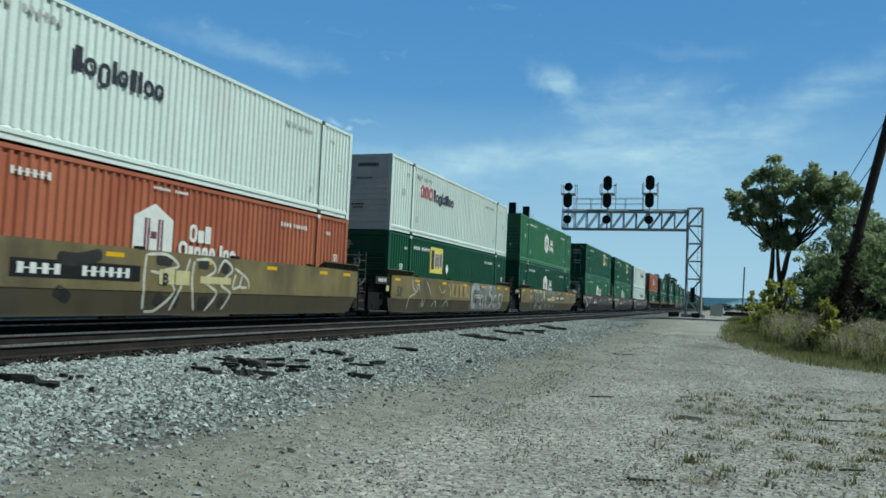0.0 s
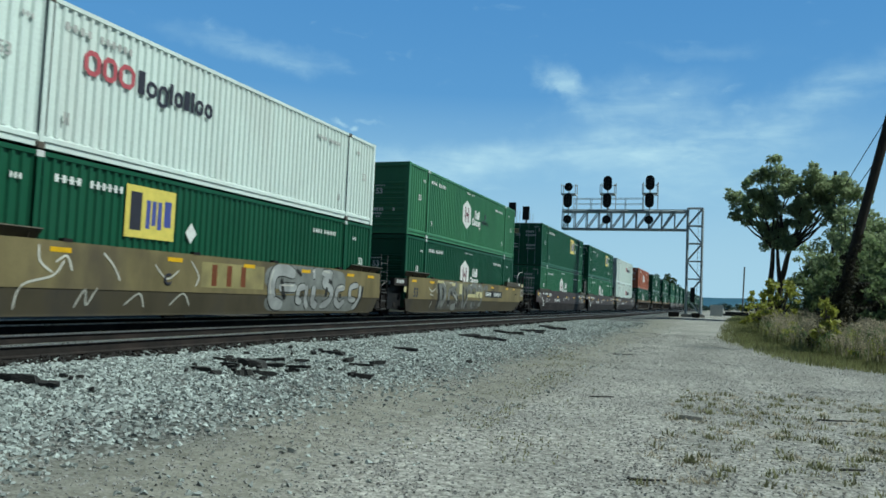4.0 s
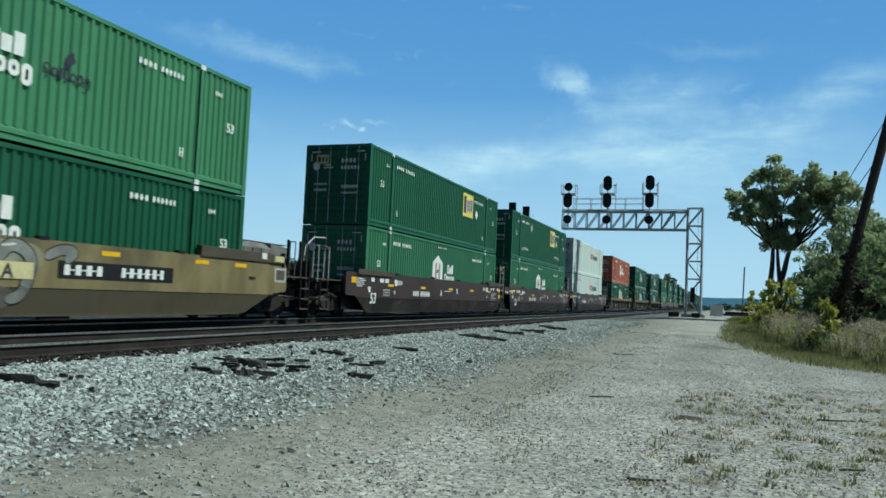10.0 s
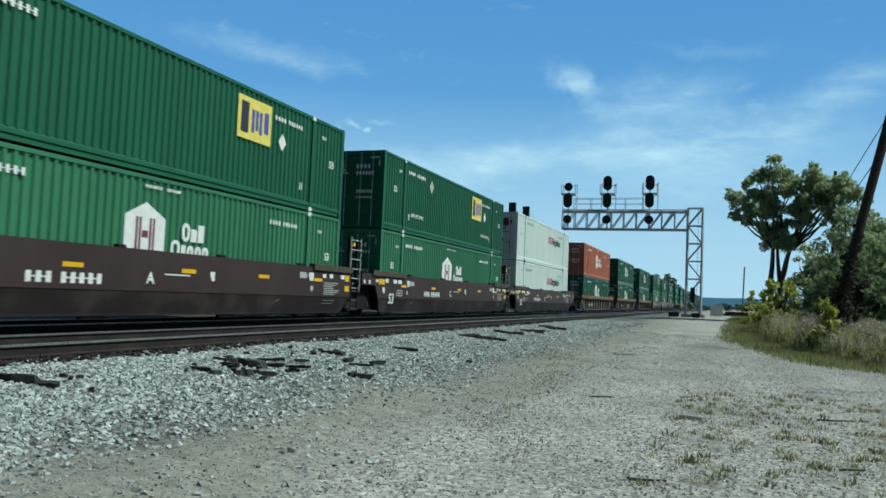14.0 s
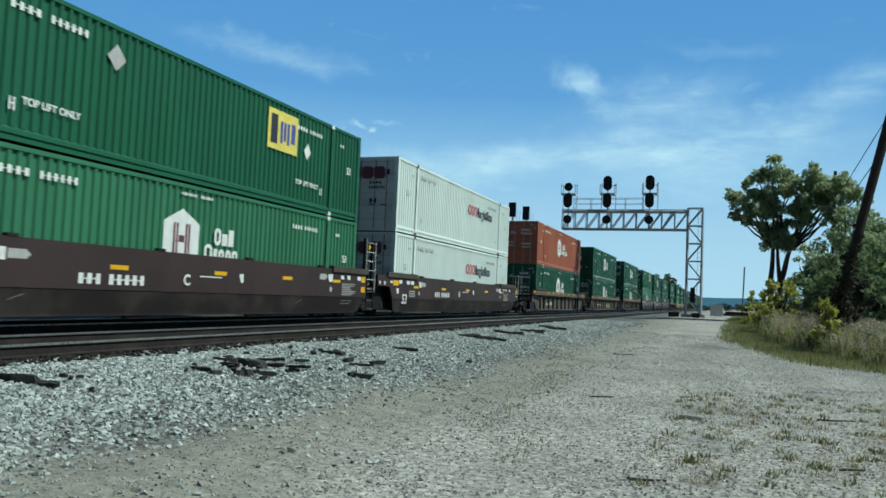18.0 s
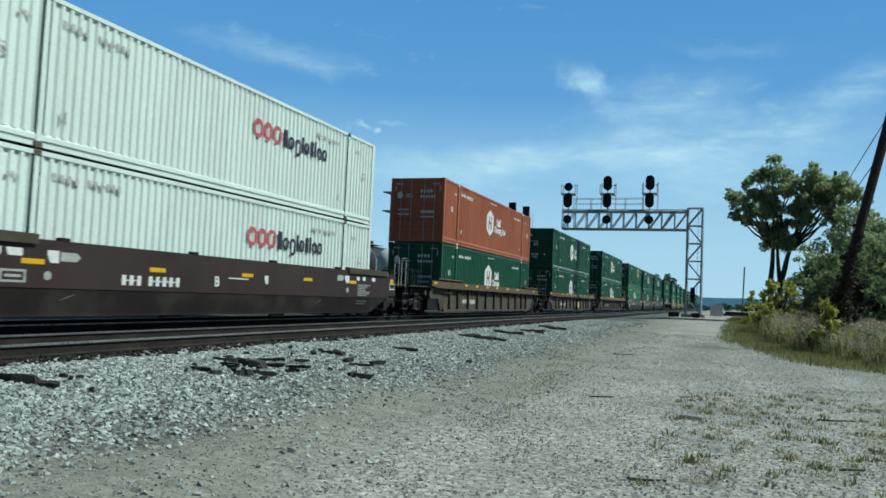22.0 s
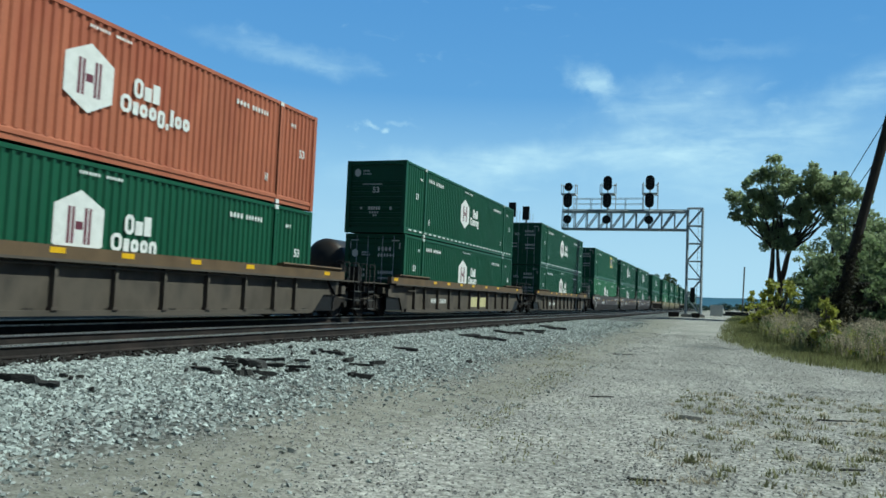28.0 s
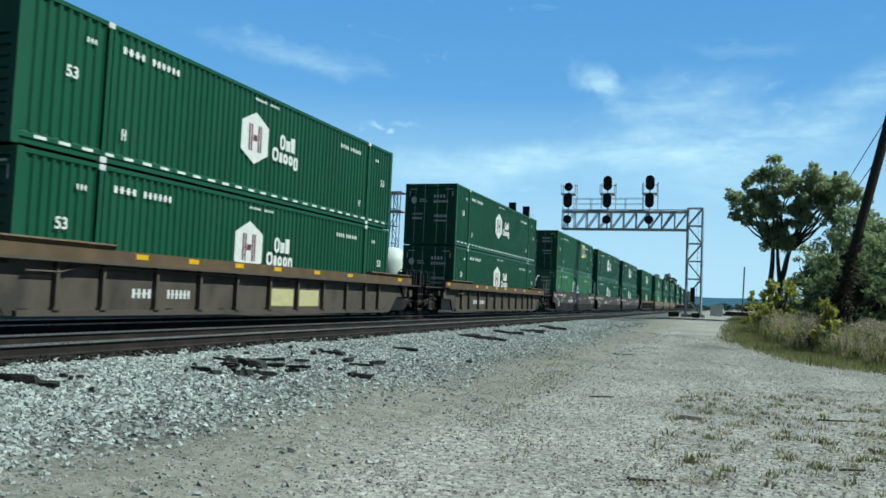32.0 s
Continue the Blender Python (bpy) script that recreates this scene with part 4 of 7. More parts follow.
        for k in range(7):
            part("stencil_bar", boxes((X - 0.001, X + 0.003, 14.97, 14.97 + (0.95, 0.82, 0.6, 0.62, 0.98, 0.9, 0.7)[k], 1.12 - k * 0.058, 1.145 - k * 0.058)), M_MARK_G, c)
        for k in range(2):
            x = side_x(0.57 - 0.09 * k)
            part("stencil_bar", boxes((x - 0.012, x + 0.012, 14.95, 15.72 - 0.1 * k, 0.57 - 0.09 * k, 0.60 - 0.09 * k)), M_MARK_N, c)
        for at in (2.6, 12.2):                           # short scuffs in the paint of the lower sill
            spray(c, [(at, 0.48), (at + 0.18, 0.55), (at + 0.34, 0.60)], 0.014, M_MARK_N, 0)
    part("unit_letter", UNIT_LETTERS[letter] if not yellow else UNIT_LETTERS_D[letter], M_MARK, c, at=pose(X + 0.022, {"A": 8.95, "B": 7.08, "C": 5.3}[letter] if yellow else 7.15, 0.88))
    for y in (2.6, 6.4, 9.8, 13.6):
        part("lock_bracket", boxes((WELL_X - 0.12, WELL_X + 0.01, y - 0.11, y + 0.11, 1.595, 1.66)), M_DARK, c)
    # added black blocks: the shaded void above the trucks, made solid
    for y0, y1, here in ((-3.1, -0.1, front_open), (CL + 0.1, CL + (3.1 if rear_open else 3.2), True)):
        if here:
            part("end_frame", boxes((-0.92, 0.92, y0, y1, 0.84, 1.10)), M_BLACK, c)
    # ends: a shared truck behind, a truck of its own at an open end
    if front_open:
        truck(c, -1.8, wheels)
        coupler(c, -3.22, -1)
        end_gear(c, -1, M_STEP if yellow else M_MARK_G, not yellow, yellow)
    truck(c, CL + 1.65, wheels)
    if rear_open:
        coupler(c, CL + 3.22, 1)
        end_gear(c, 1, M_STEP if yellow else M_MARK_G, not yellow, yellow)
        if yellow:
            for y0, y1, z0, z1, mat, note in ((CL + 0.62, CL + 0.84, 1.66, 1.82, M_MARK, "small white plate"), (CL + 1.25, CL + 1.72, 1.62, 1.78, M_PALE, "small pale yellow plate")):
                part("sign_plate", boxes((WELL_X + 0.055, WELL_X + 0.062, y0, y1, z0, z1)), mat, c, note)
            part("end_frame_post", boxes((WELL_X - 0.05, WELL_X + 0.055, CL + 1.70, CL + 1.76, 1.50, 1.88)), M_DARK, c)
            part("sign_rail", boxes((WELL_X - 0.03, WELL_X + 0.054, CL + 1.12, CL + 1.70, 1.585, 1.80)), M_GUIDE, c)
            part("door_handle", boxes((X - 0.001, X + 0.03, CL + 0.15, CL + 0.40, 1.12, 1.17)), M_DARK, c)
            pl = part("end_plate", boxes((X - 0.001, X + 0.004, rear - 0.62, rear - 0.06, 1.06, 1.46)), M_MARK_G, c, "grey framed plate")
            part("plate_panel", boxes((X + 0.004, X + 0.007, rear - 0.56, rear - 0.12, 1.12, 1.40)), M_GREYBROWN, pl)
        else:
            pl = part("end_plate", boxes((X - 0.001, X + 0.004, rear - 0.52, rear - 0.1, 1.02, 1.26)), M_MARK, c, "white framed dark plate")
            part("plate_panel", boxes((X + 0.004, X + 0.007, rear - 0.48, rear - 0.14, 1.06, 1.22)), M_BLACK, pl)
    else:
        part("connector", boxes((-0.35, 0.35, CL + 0.5, CL + 2.8, 1.11, 1.25)), M_DARK, c)
        part("joint_casting", boxes((-0.9, 0.9, CL + 1.2, CL + 2.1, 1.105, 1.18)), M_DARK, c)
        top = 2.3 if yellow else 2.72
        ladder(c, WELL_X - 0.06, CL + 0.68, 0.9, top, 0.56 if yellow else 0.72, M_STEP if yellow else M_MARK_G)
        step_box(c, WELL_X - 0.02, CL + 0.72)
        if not yellow:
            part("end_post", boxes((WELL_X - 0.2, WELL_X - 0.12, CL + 0.66, CL + 0.74, 1.2, 2.78)), M_DARK, c)
            part("end_post", boxes((WELL_X - 0.2, WELL_X - 0.12, CL + 1.38, CL + 1.26, 1.2, 2.6)), M_DARK, c)
            part("warning_plate", boxes((WELL_X - 0.11, WELL_X - 0.1, CL + 0.9, CL + 1.05, 2.42, 2.56)), M_REFLECT, c)
        part("brake_hose", rods(((0.9, CL + 0.6, 1.3), (1.0, CL + 1.3, 0.98), 0.03), ((1.0, CL + 1.3, 0.98), (0.95, CL + 2.1, 1.3), 0.03)), M_STEP, c)
        part("brake_cylinder", rods(((0.55, CL + 0.9, 1.45), (0.55, CL + 1.7, 1.45), 0.13), n=10), M_DARK, c)
    return c, wheels


def coupler(c, y, s):
    k = part("coupler", boxes((-0.11, 0.11, min(y - s * 0.9, y + s * 0.25), max(y - s * 0.9, y + s * 0.25), 0.74, 0.96)), M_DARK, c)
    part("knuckle", boxes((-0.17, 0.17, min(y + s * 0.16, y + s * 0.5), max(y + s * 0.16, y + s * 0.5), 0.68, 1.0)), M_WHEEL, k)
    part("end_sill", boxes((-1.3, 1.3, min(y + s * 0.12, y + s * 0.22), max(y + s * 0.12, y + s * 0.22), 0.92, 1.115)), M_DARK, c)
    part("centre_sill", boxes((-0.3, 0.3, min(y - s * 2.2, y + s * 0.1), max(y - s * 2.2, y + s * 0.1), 0.74, 0.835)), M_DARK, c)
    part("end_platform", boxes((-1.3, 1.3, min(y - s * 1.9, y + s * 0.25), max(y - s * 1.9, y + s * 0.25), 1.225, 1.265)), M_GREYBROWN, c)
    part("air_hose", rods(((0.35, y - s * 0.1, 0.95), (0.42, y + s * 0.25, 0.55), 0.025), ((0.42, y + s * 0.25, 0.55), (0.3, y + s * 0.5, 0.45), 0.025)), M_BLACK, c)


def end_gear(c, s, mat, neck, stakes, top=2.28):
    """Handrails, ladder, steps and the hand brake on an open car end; s is +1 at the trailing end."""
    e = CL if s > 0 else 0.0

    def Y(d):
        return e + s * (d + 1.05)
    for d in (1.60, 2.28):
        handrail(c, [(1.30, Y(d), 1.15), (1.30, Y(d), top), (1.12, Y(d), top), (1.12, Y(d), 1.15)], mat)
        if stakes:
            part("stanchion", boxes((1.03, 1.09, Y(d) - 0.03, Y(d) + 0.03, 1.15, 2.34)), M_BLACK, c)
    handrail(c, [(-1.28, Y(1.55), 1.15), (-1.28, Y(1.55), 1.75), (-1.28, Y(2.35), 1.75), (-1.28, Y(2.35), 1.15)], M_DARK)
    if neck:
        bend = ((0.3, 2.49, 1.15), (0.3, 2.49, 2.01), (0.3, 2.44, 2.31), (0.3, 1.9, 2.65), (0.3, 1.18, 2.68)) if s < 0 else ((0.9, 1.42, 1.15), (0.9, 1.40, 2.14), (0.9, 1.19, 2.30), (0.9, 0.78, 2.50), (0.9, 0.38, 2.47))
        handrail(c, [(x, e + s * d, z) for x, d, z in bend], M_MARK_G, 0.026)
    part("deck_box", boxes((-1.25, 0.2, Y(1.1) - 0.5, Y(1.1) + 0.5, 1.27, 1.40)), M_BLACK, c)
    # black box that stands for shade under the end platform
    part("brake_rigging", boxes((-0.9, 0.9, Y(2.1) - 0.25, Y(2.1) + 0.25, 0.55, 0.91)), M_BLACK, c)
    for x in (-0.75, 0.15):
        part("end_post", boxes((x - 0.05, x + 0.05, Y(2.1) - 0.04, Y(2.1) + 0.04, 1.15, 1.72)), M_DARK, c)
    step_box(c, 1.42, Y(2.05) - 0.25)
    b = part("brake_stand", boxes((0.48, 0.86, Y(1.9) - 0.1, Y(1.9) + 0.1, 1.15, 1.80)), M_DARK, c)
    bm = bmesh.new()
    n = 16
    pts = [(0.67 + 0.27 * math.cos(2 * math.pi * i / n), Y(2.04), 1.66 + 0.27 * math.sin(2 * math.pi * i / n)) for i in range(n)]
    for i in range(n):
        rod(bm, pts[i], pts[(i + 1) % n], 0.016, n=5)
    for i in range(0, n, 4):
        rod(bm, pts[i], (0.67, Y(2.0), 1.66), 0.012, n=5)
    part("brake_wheel", bm, M_DARK, b)
    for x, z, d0, d1 in ((0.95, 1.0, 0.6, 2.2), (1.12, 0.82, 0.2, 1.3), (0.75, 0.9, 1.2, 2.35)):
        part("brake_pipe", rods(((x, Y(d0), z), (x + 0.05, Y((d0 + d1) / 2), z - 0.12), 0.022), ((x + 0.05, Y((d0 + d1) / 2), z - 0.12), (x, Y(d1), z + 0.04), 0.022), n=6), M_GREYBROWN, c)
    part("valve_box", boxes((1.0, 1.25, Y(0.55) - 0.14, Y(0.55) + 0.14, 0.86, 1.10)), M_GREYBROWN, c)
    part("brake_cylinder", rods(((-0.5, Y(1.2), 1.3), (-0.5, Y(2.0), 1.3), 0.14), n=10), M_DARK, c)
    part("brake_rod", rods(((1.02, Y(0.9), 0.72), (1.02, Y(2.4), 0.62), 0.025), n=6), M_GREYBROWN, c)


def ribbed_well(letter):
    """A single car with a tan top sill, a recessed side with upright ribs and a trussed edge."""
    c = new("ribbed_well_car")
    wheels = []
    for out in (1, -1):
        def span(a, b):
            return (a, b) if out > 0 else (-b, -a)
        part("top_sill", boxes((*span(WELL_X - 0.14, WELL_X + 0.02), -1.55, CL + 1.95, 1.27, 1.52)), M_TAN, c, "weathered tan top sill")
        part("sill_lip", boxes((*span(WELL_X - 0.14, WELL_X + 0.10), -1.2, CL + 1.7, 1.215, 1.268)), M_GREYBROWN, c)
        part("side_sheet", piece(prism, [(-1.50, 1.21), (-1.50, 0.76), (-0.38, 0.74), (-0.06, 0.20), (CL + 0.22, 0.20), (CL + 0.86, 0.76), (CL + 1.85, 0.78), (CL + 1.85, 1.21)], "x", *span(WELL_X - 0.16, WELL_X - 0.12)), M_SHEET, c)
        for flip, at in ((1, 0.0), (-1, CL)):
            # dark guard plate at the front; the rear one stands for shadow
            part("truck_guard", piece(prism, [(at - flip * 1.52, 0.74), (at - flip * 0.42, 0.74), (at - flip * 0.12, 0.26), (at - flip * 1.50, 0.26)][::flip], "x", *span(WELL_X - 0.22, WELL_X - 0.17)), M_BLACK, c)
        part("bottom_chord", boxes((*span(WELL_X - 0.16, WELL_X - 0.02), 0.1, CL - 0.1, 0.19, 0.30)), M_GREYBROWN, c)
        rib = mesh("side_rib", piece(prism, [(-0.04, 0.30), (0.04, 0.30), (0.04, 1.212), (-0.04, 1.212)], "x", *span(WELL_X - 0.12, WELL_X - 0.01)), M_GREYBROWN)
        foot = mesh("rib_foot", boxes((*span(WELL_X - 0.12, WELL_X + 0.015), -0.085, 0.085, 0.302, 0.36)), M_GREYBROWN)
        for y in (0.95, 2.1, 3.65, 5.15, 6.62, 8.15, 9.62, 11.15, 12.7, 14.1, 15.2):
            r = part("side_rib", rib, M_GREYBROWN, c, at=pose(0, y, 0))
            part("rib_foot", foot, M_GREYBROWN, r)
        part("pipe", rods((((WELL_X - 0.02) * out, 0.2, 1.02), ((WELL_X - 0.02) * out, 1.0, 1.02), 0.022), (((WELL_X - 0.02) * out, 1.0, 1.02), ((WELL_X - 0.02) * out, 1.5, 1.15), 0.022),
                          (((WELL_X - 0.02) * out, 1.5, 1.15), ((WELL_X - 0.02) * out, CL - 1.5, 1.15), 0.022), n=6), M_GREYBROWN, c)
        for y0, y1 in ((-0.89, 2.28), (CL - 1.86, CL + 1.62)):
            part("guide_plate", piece(prism, [(out * (HALF + 0.03), 1.525), (out * (WELL_X + 0.02), 1.525), (out * (WELL_X + 0.09), 1.60), (out * (WELL_X + 0.07), 1.635), (out * (HALF + 0.03), 1.60)], "y", y0, y1), M_TAN, c)
        part("end_gusset", piece(prism, [(-1.5, 0.78), (-1.0, 1.215), (-1.5, 1.215)], "x", *span(WELL_X - 0.14, WELL_X - 0.04)), M_DARK, c)
        part("end_gusset", piece(prism, [(CL + 1.5, 0.78), (CL + 1.5, 1.215), (CL + 1.0, 1.215)], "x", *span(WELL_X - 0.14, WELL_X - 0.04)), M_DARK, c)
    bm = bmesh.new()
    for i in range(9):
        y = 0.3 + i * (CL - 0.6) / 8
        box(bm, -WELL_X + 0.12, WELL_X - 0.12, y - 0.12, y + 0.12, 0.24, 0.34)
    tagged(part("cross_bearer", bm, M_DARK, c), kind="stuff")
    for y0, y1 in ((-1.5, -0.05), (CL + 0.05, CL + 1.5)):
        part("end_deck", boxes((-WELL_X + 0.12, WELL_X - 0.12, y0, y1, 1.12, 1.22)), M_DARK, c)
        part("end_bulkhead", boxes((-WELL_X + 0.14, WELL_X - 0.14, (y0 if y0 > 0 else y1 - 0.06), (y0 + 0.06 if y0 > 0 else y1), 0.3, 1.14)), M_DARK, c)
    X = WELL_X + 0.021
    for y in (-1.3, 2.9, 4.6, 6.4, 8.2, 10.4, 12.6, CL + 0.6):
        part("reflector", boxes((X - 0.001, X + 0.004, y, y + 0.36, 1.37, 1.48)), M_REFLECT, c, "yellow reflective plate")
    for y in (8.32, 9.80) if letter == "B" else ():
        part("placard", boxes((WELL_X - 0.119, WELL_X - 0.112, y, y + 1.18, 0.40, 0.88)), M_PALE, c, "pale yellow plate")
    marking_bar(c, 3.0, 0.55, 0.2, 4, 0.12, 0.04, M_MARK, x=WELL_X - 0.117)
    marking_bar(c, 4.1, 0.55, 0.2, 6, 0.1, 0.04, M_MARK, x=WELL_X - 0.117)
    # solid black blocks fill the shaded void over each truck
    for y0, y1 in ((-3.1, -0.1), (CL + 0.1, CL + 3.1)):
        part("end_frame", boxes((-0.92, 0.92, y0, y1, 0.84, 1.10)), M_BLACK, c)
        for out in (1, -1):
            xs = (WELL_X - 0.36, WELL_X - 0.30) if out > 0 else (-WELL_X + 0.30, -WELL_X + 0.36)
            # black sheet in place of the shade behind the truck
            part("end_skirt", boxes((*xs, max(y0, -1.3), min(y1, CL + 1.3), 0.40, 1.115)), M_BLACK, c)
    truck(c, -1.8, wheels)
    truck(c, CL + 1.8, wheels)
    coupler(c, -3.22, -1)
    coupler(c, CL + 3.22, 1)
    end_gear(c, -1, M_STEP, False, False, 1.88)
    end_gear(c, 1, M_STEP, False, False, 1.88)
    for y in (-1.62, CL + 1.95):
        part("end_bracket", boxes((WELL_X - 0.10, WELL_X + 0.01, y - 0.13, y + 0.13, 0.80, 1.06)), M_GREYBROWN, c, "dusty bracket plate")
    return c, wheels


def curve_through(points, n):
    """Points along a smooth curve through the given ones."""
    out = []
    p = [points[0]] + list(points) + [points[-1]]
    for k in range(1, len(p) - 2):
        for i in range(n):
            t = i / n
            out.append(tuple(0.5 * (2 * b + (c - a) * t + (2 * a - 5 * b + 4 * c - d) * t * t + (3 * b - a - 3 * c + d) * t ** 3) for a, b, c, d in zip(p[k - 1], p[k], p[k + 1], p[k + 2])))
    out.append(points[-1])
    return out


def side_x(z):
    """The outer face of a plate-sided car: upright above, leaning in below."""
    return WELL_X if z > 0.70 else WELL_X - 0.012 - 0.078 * (0.712 - z) / 0.492


SPRAY_COUNT = [0]


def spray(c, points, width, mat, layer, label=""):
    """One sprayed stroke with rounded ends that lies on the car's side."""
    path = curve_through(points, 7)
    m = len(path) - 1
    SPRAY_COUNT[0] += 1
    lift = 0.003 + layer * 0.0035 + 0.0006 * (SPRAY_COUNT[0] % 5)
    verts, faces = [], []
    for k, p in enumerate(path):
        a, q = path[max(0, k - 1)], path[min(m, k + 1)]
        d = Vector((q[0] - a[0], q[1] - a[1])).normalized()
        along = min(k, m - k) / m * 7
        w = width * math.sqrt(1 - max(0.0, 1 - along) ** 2 * 0.9)
        for f in (-1, -0.33, 0.33, 1):
            z = max(0.235, min(1.575, p[1] + f * d.x * w))
            verts.append((side_x(z) + lift + 0.00004 * k, p[0] - f * d.y * w, z))
    for k in range(m):
        for f in range(3):
            v = 4 * k + f
            faces.append((v, v + 1, v + 5, v + 4))
    part("graffiti_stroke", scatter_mesh("graffiti_stroke", verts, faces, mat), mat, c, label)


def bubbles(c, strokes, fill, line, edge=0.035):
    """Fat letters: a dark edge under a pale body."""
    for pts, w in strokes:
        spray(c, pts, w + edge, line, 1)
    for pts, w in strokes:
        spray(c, pts, w, fill, 2, "fat sprayed letter stroke")


def graffiti_pale(c):
    """Pale grey letters with dark edges, thin white scribbles beside them."""
    spray(c, [(9.3, 1.15), (10.5, 1.25), (12.0, 1.25), (13.2, 1.22), (14.0, 1.15)], 0.33, M_SPRAY_G, 0, "grey sprayed background")
    spray(c, [(9.4, 0.5), (11.0, 0.52), (13.0, 0.5), (14.8, 0.48)], 0.25, M_SPRAY_G, 0)
    bubbles(c, [([(10.85, 1.30), (10.3, 1.42), (9.78, 1.33), (9.62, 0.9), (9.8, 0.52), (10.3, 0.42)], 0.17), ([(10.0, 0.93), (10.95, 0.93)], 0.12),
                ([(11.45, 0.98), (11.08, 0.90), (11.05, 0.6), (11.3, 0.52)], 0.10), ([(11.55, 1.02), (11.5, 0.62), (11.72, 0.36)], 0.09),
                ([(11.86, 1.38), (12.0, 1.39)], 0.15), ([(11.95, 1.02), (11.95, 0.55), (12.25, 0.40)], 0.12),
                ([(12.4, 1.42), (13.0, 1.40), (12.55, 1.12), (13.05, 0.92), (12.95, 0.55), (12.45, 0.40)], 0.12),
                ([(13.95, 1.0), (13.5, 0.95), (13.38, 0.62), (13.7, 0.42), (14.0, 0.6)], 0.10),
                ([(14.95, 1.12), (14.4, 1.02), (14.38, 0.66), (14.8, 0.62)], 0.09), ([(15.1, 1.12), (15.02, 0.6), (14.65, 0.32)], 0.09)], M_SPRAY, M_SPRAY_D)
    for pts, w in (([(9.72, 1.42), (9.56, 1.05), (9.6, 0.7)], 0.025), ([(10.1, 0.99), (10.8, 0.99)], 0.02), ([(12.5, 1.49), (12.9, 1.46)], 0.025), ([(13.45, 1.0), (13.85, 1.06)], 0.02), ([(11.8, 1.44), (11.95, 1.47)], 0.03)):
        spray(c, pts, w, M_SPRAY_L, 3)
    for pts, w in (([(10.12, 1.18), (10.25, 0.75), (10.4, 0.62)], 0.07), ([(11.25, 0.8), (11.28, 0.68)], 0.05), ([(12.75, 1.0), (12.7, 0.7)], 0.07), ([(13.65, 0.82), (13.68, 0.66)], 0.06), ([(10.9, 1.46), (11.2, 1.3)], 0.05),
                   ([(12.85, 1.22), (13.1, 1.14)], 0.05), ([(15.3, 1.1), (15.2, 0.7), (14.95, 0.35)], 0.05)):
        spray(c, pts, w, M_SPRAY_D, 3)
    for pts in ([(1.55, 0.3), (1.65, 0.75), (2.3, 0.95), (2.55, 1.25)], [(2.35, 1.2), (2.6, 1.33), (2.75, 1.05)], [(1.95, 1.5), (2.0, 1.2), (2.3, 1.0)], [(2.9, 0.35), (3.1, 0.7), (3.2, 0.4), (3.4, 0.75)], [(3.5, 1.45), (3.8, 1.2), (4.0, 0.9)],
                [(4.2, 0.4), (4.6, 0.65), (4.8, 0.35)], [(5.0, 1.3), (5.4, 1.0), (5.8, 1.2)], [(5.6, 0.4), (6.0, 0.68), (6.3, 0.4)], [(6.2, 1.45), (6.5, 1.1), (6.4, 0.85)]):
        spray(c, pts, 0.022, M_SPRAY_L, 1, "thin white scribble")


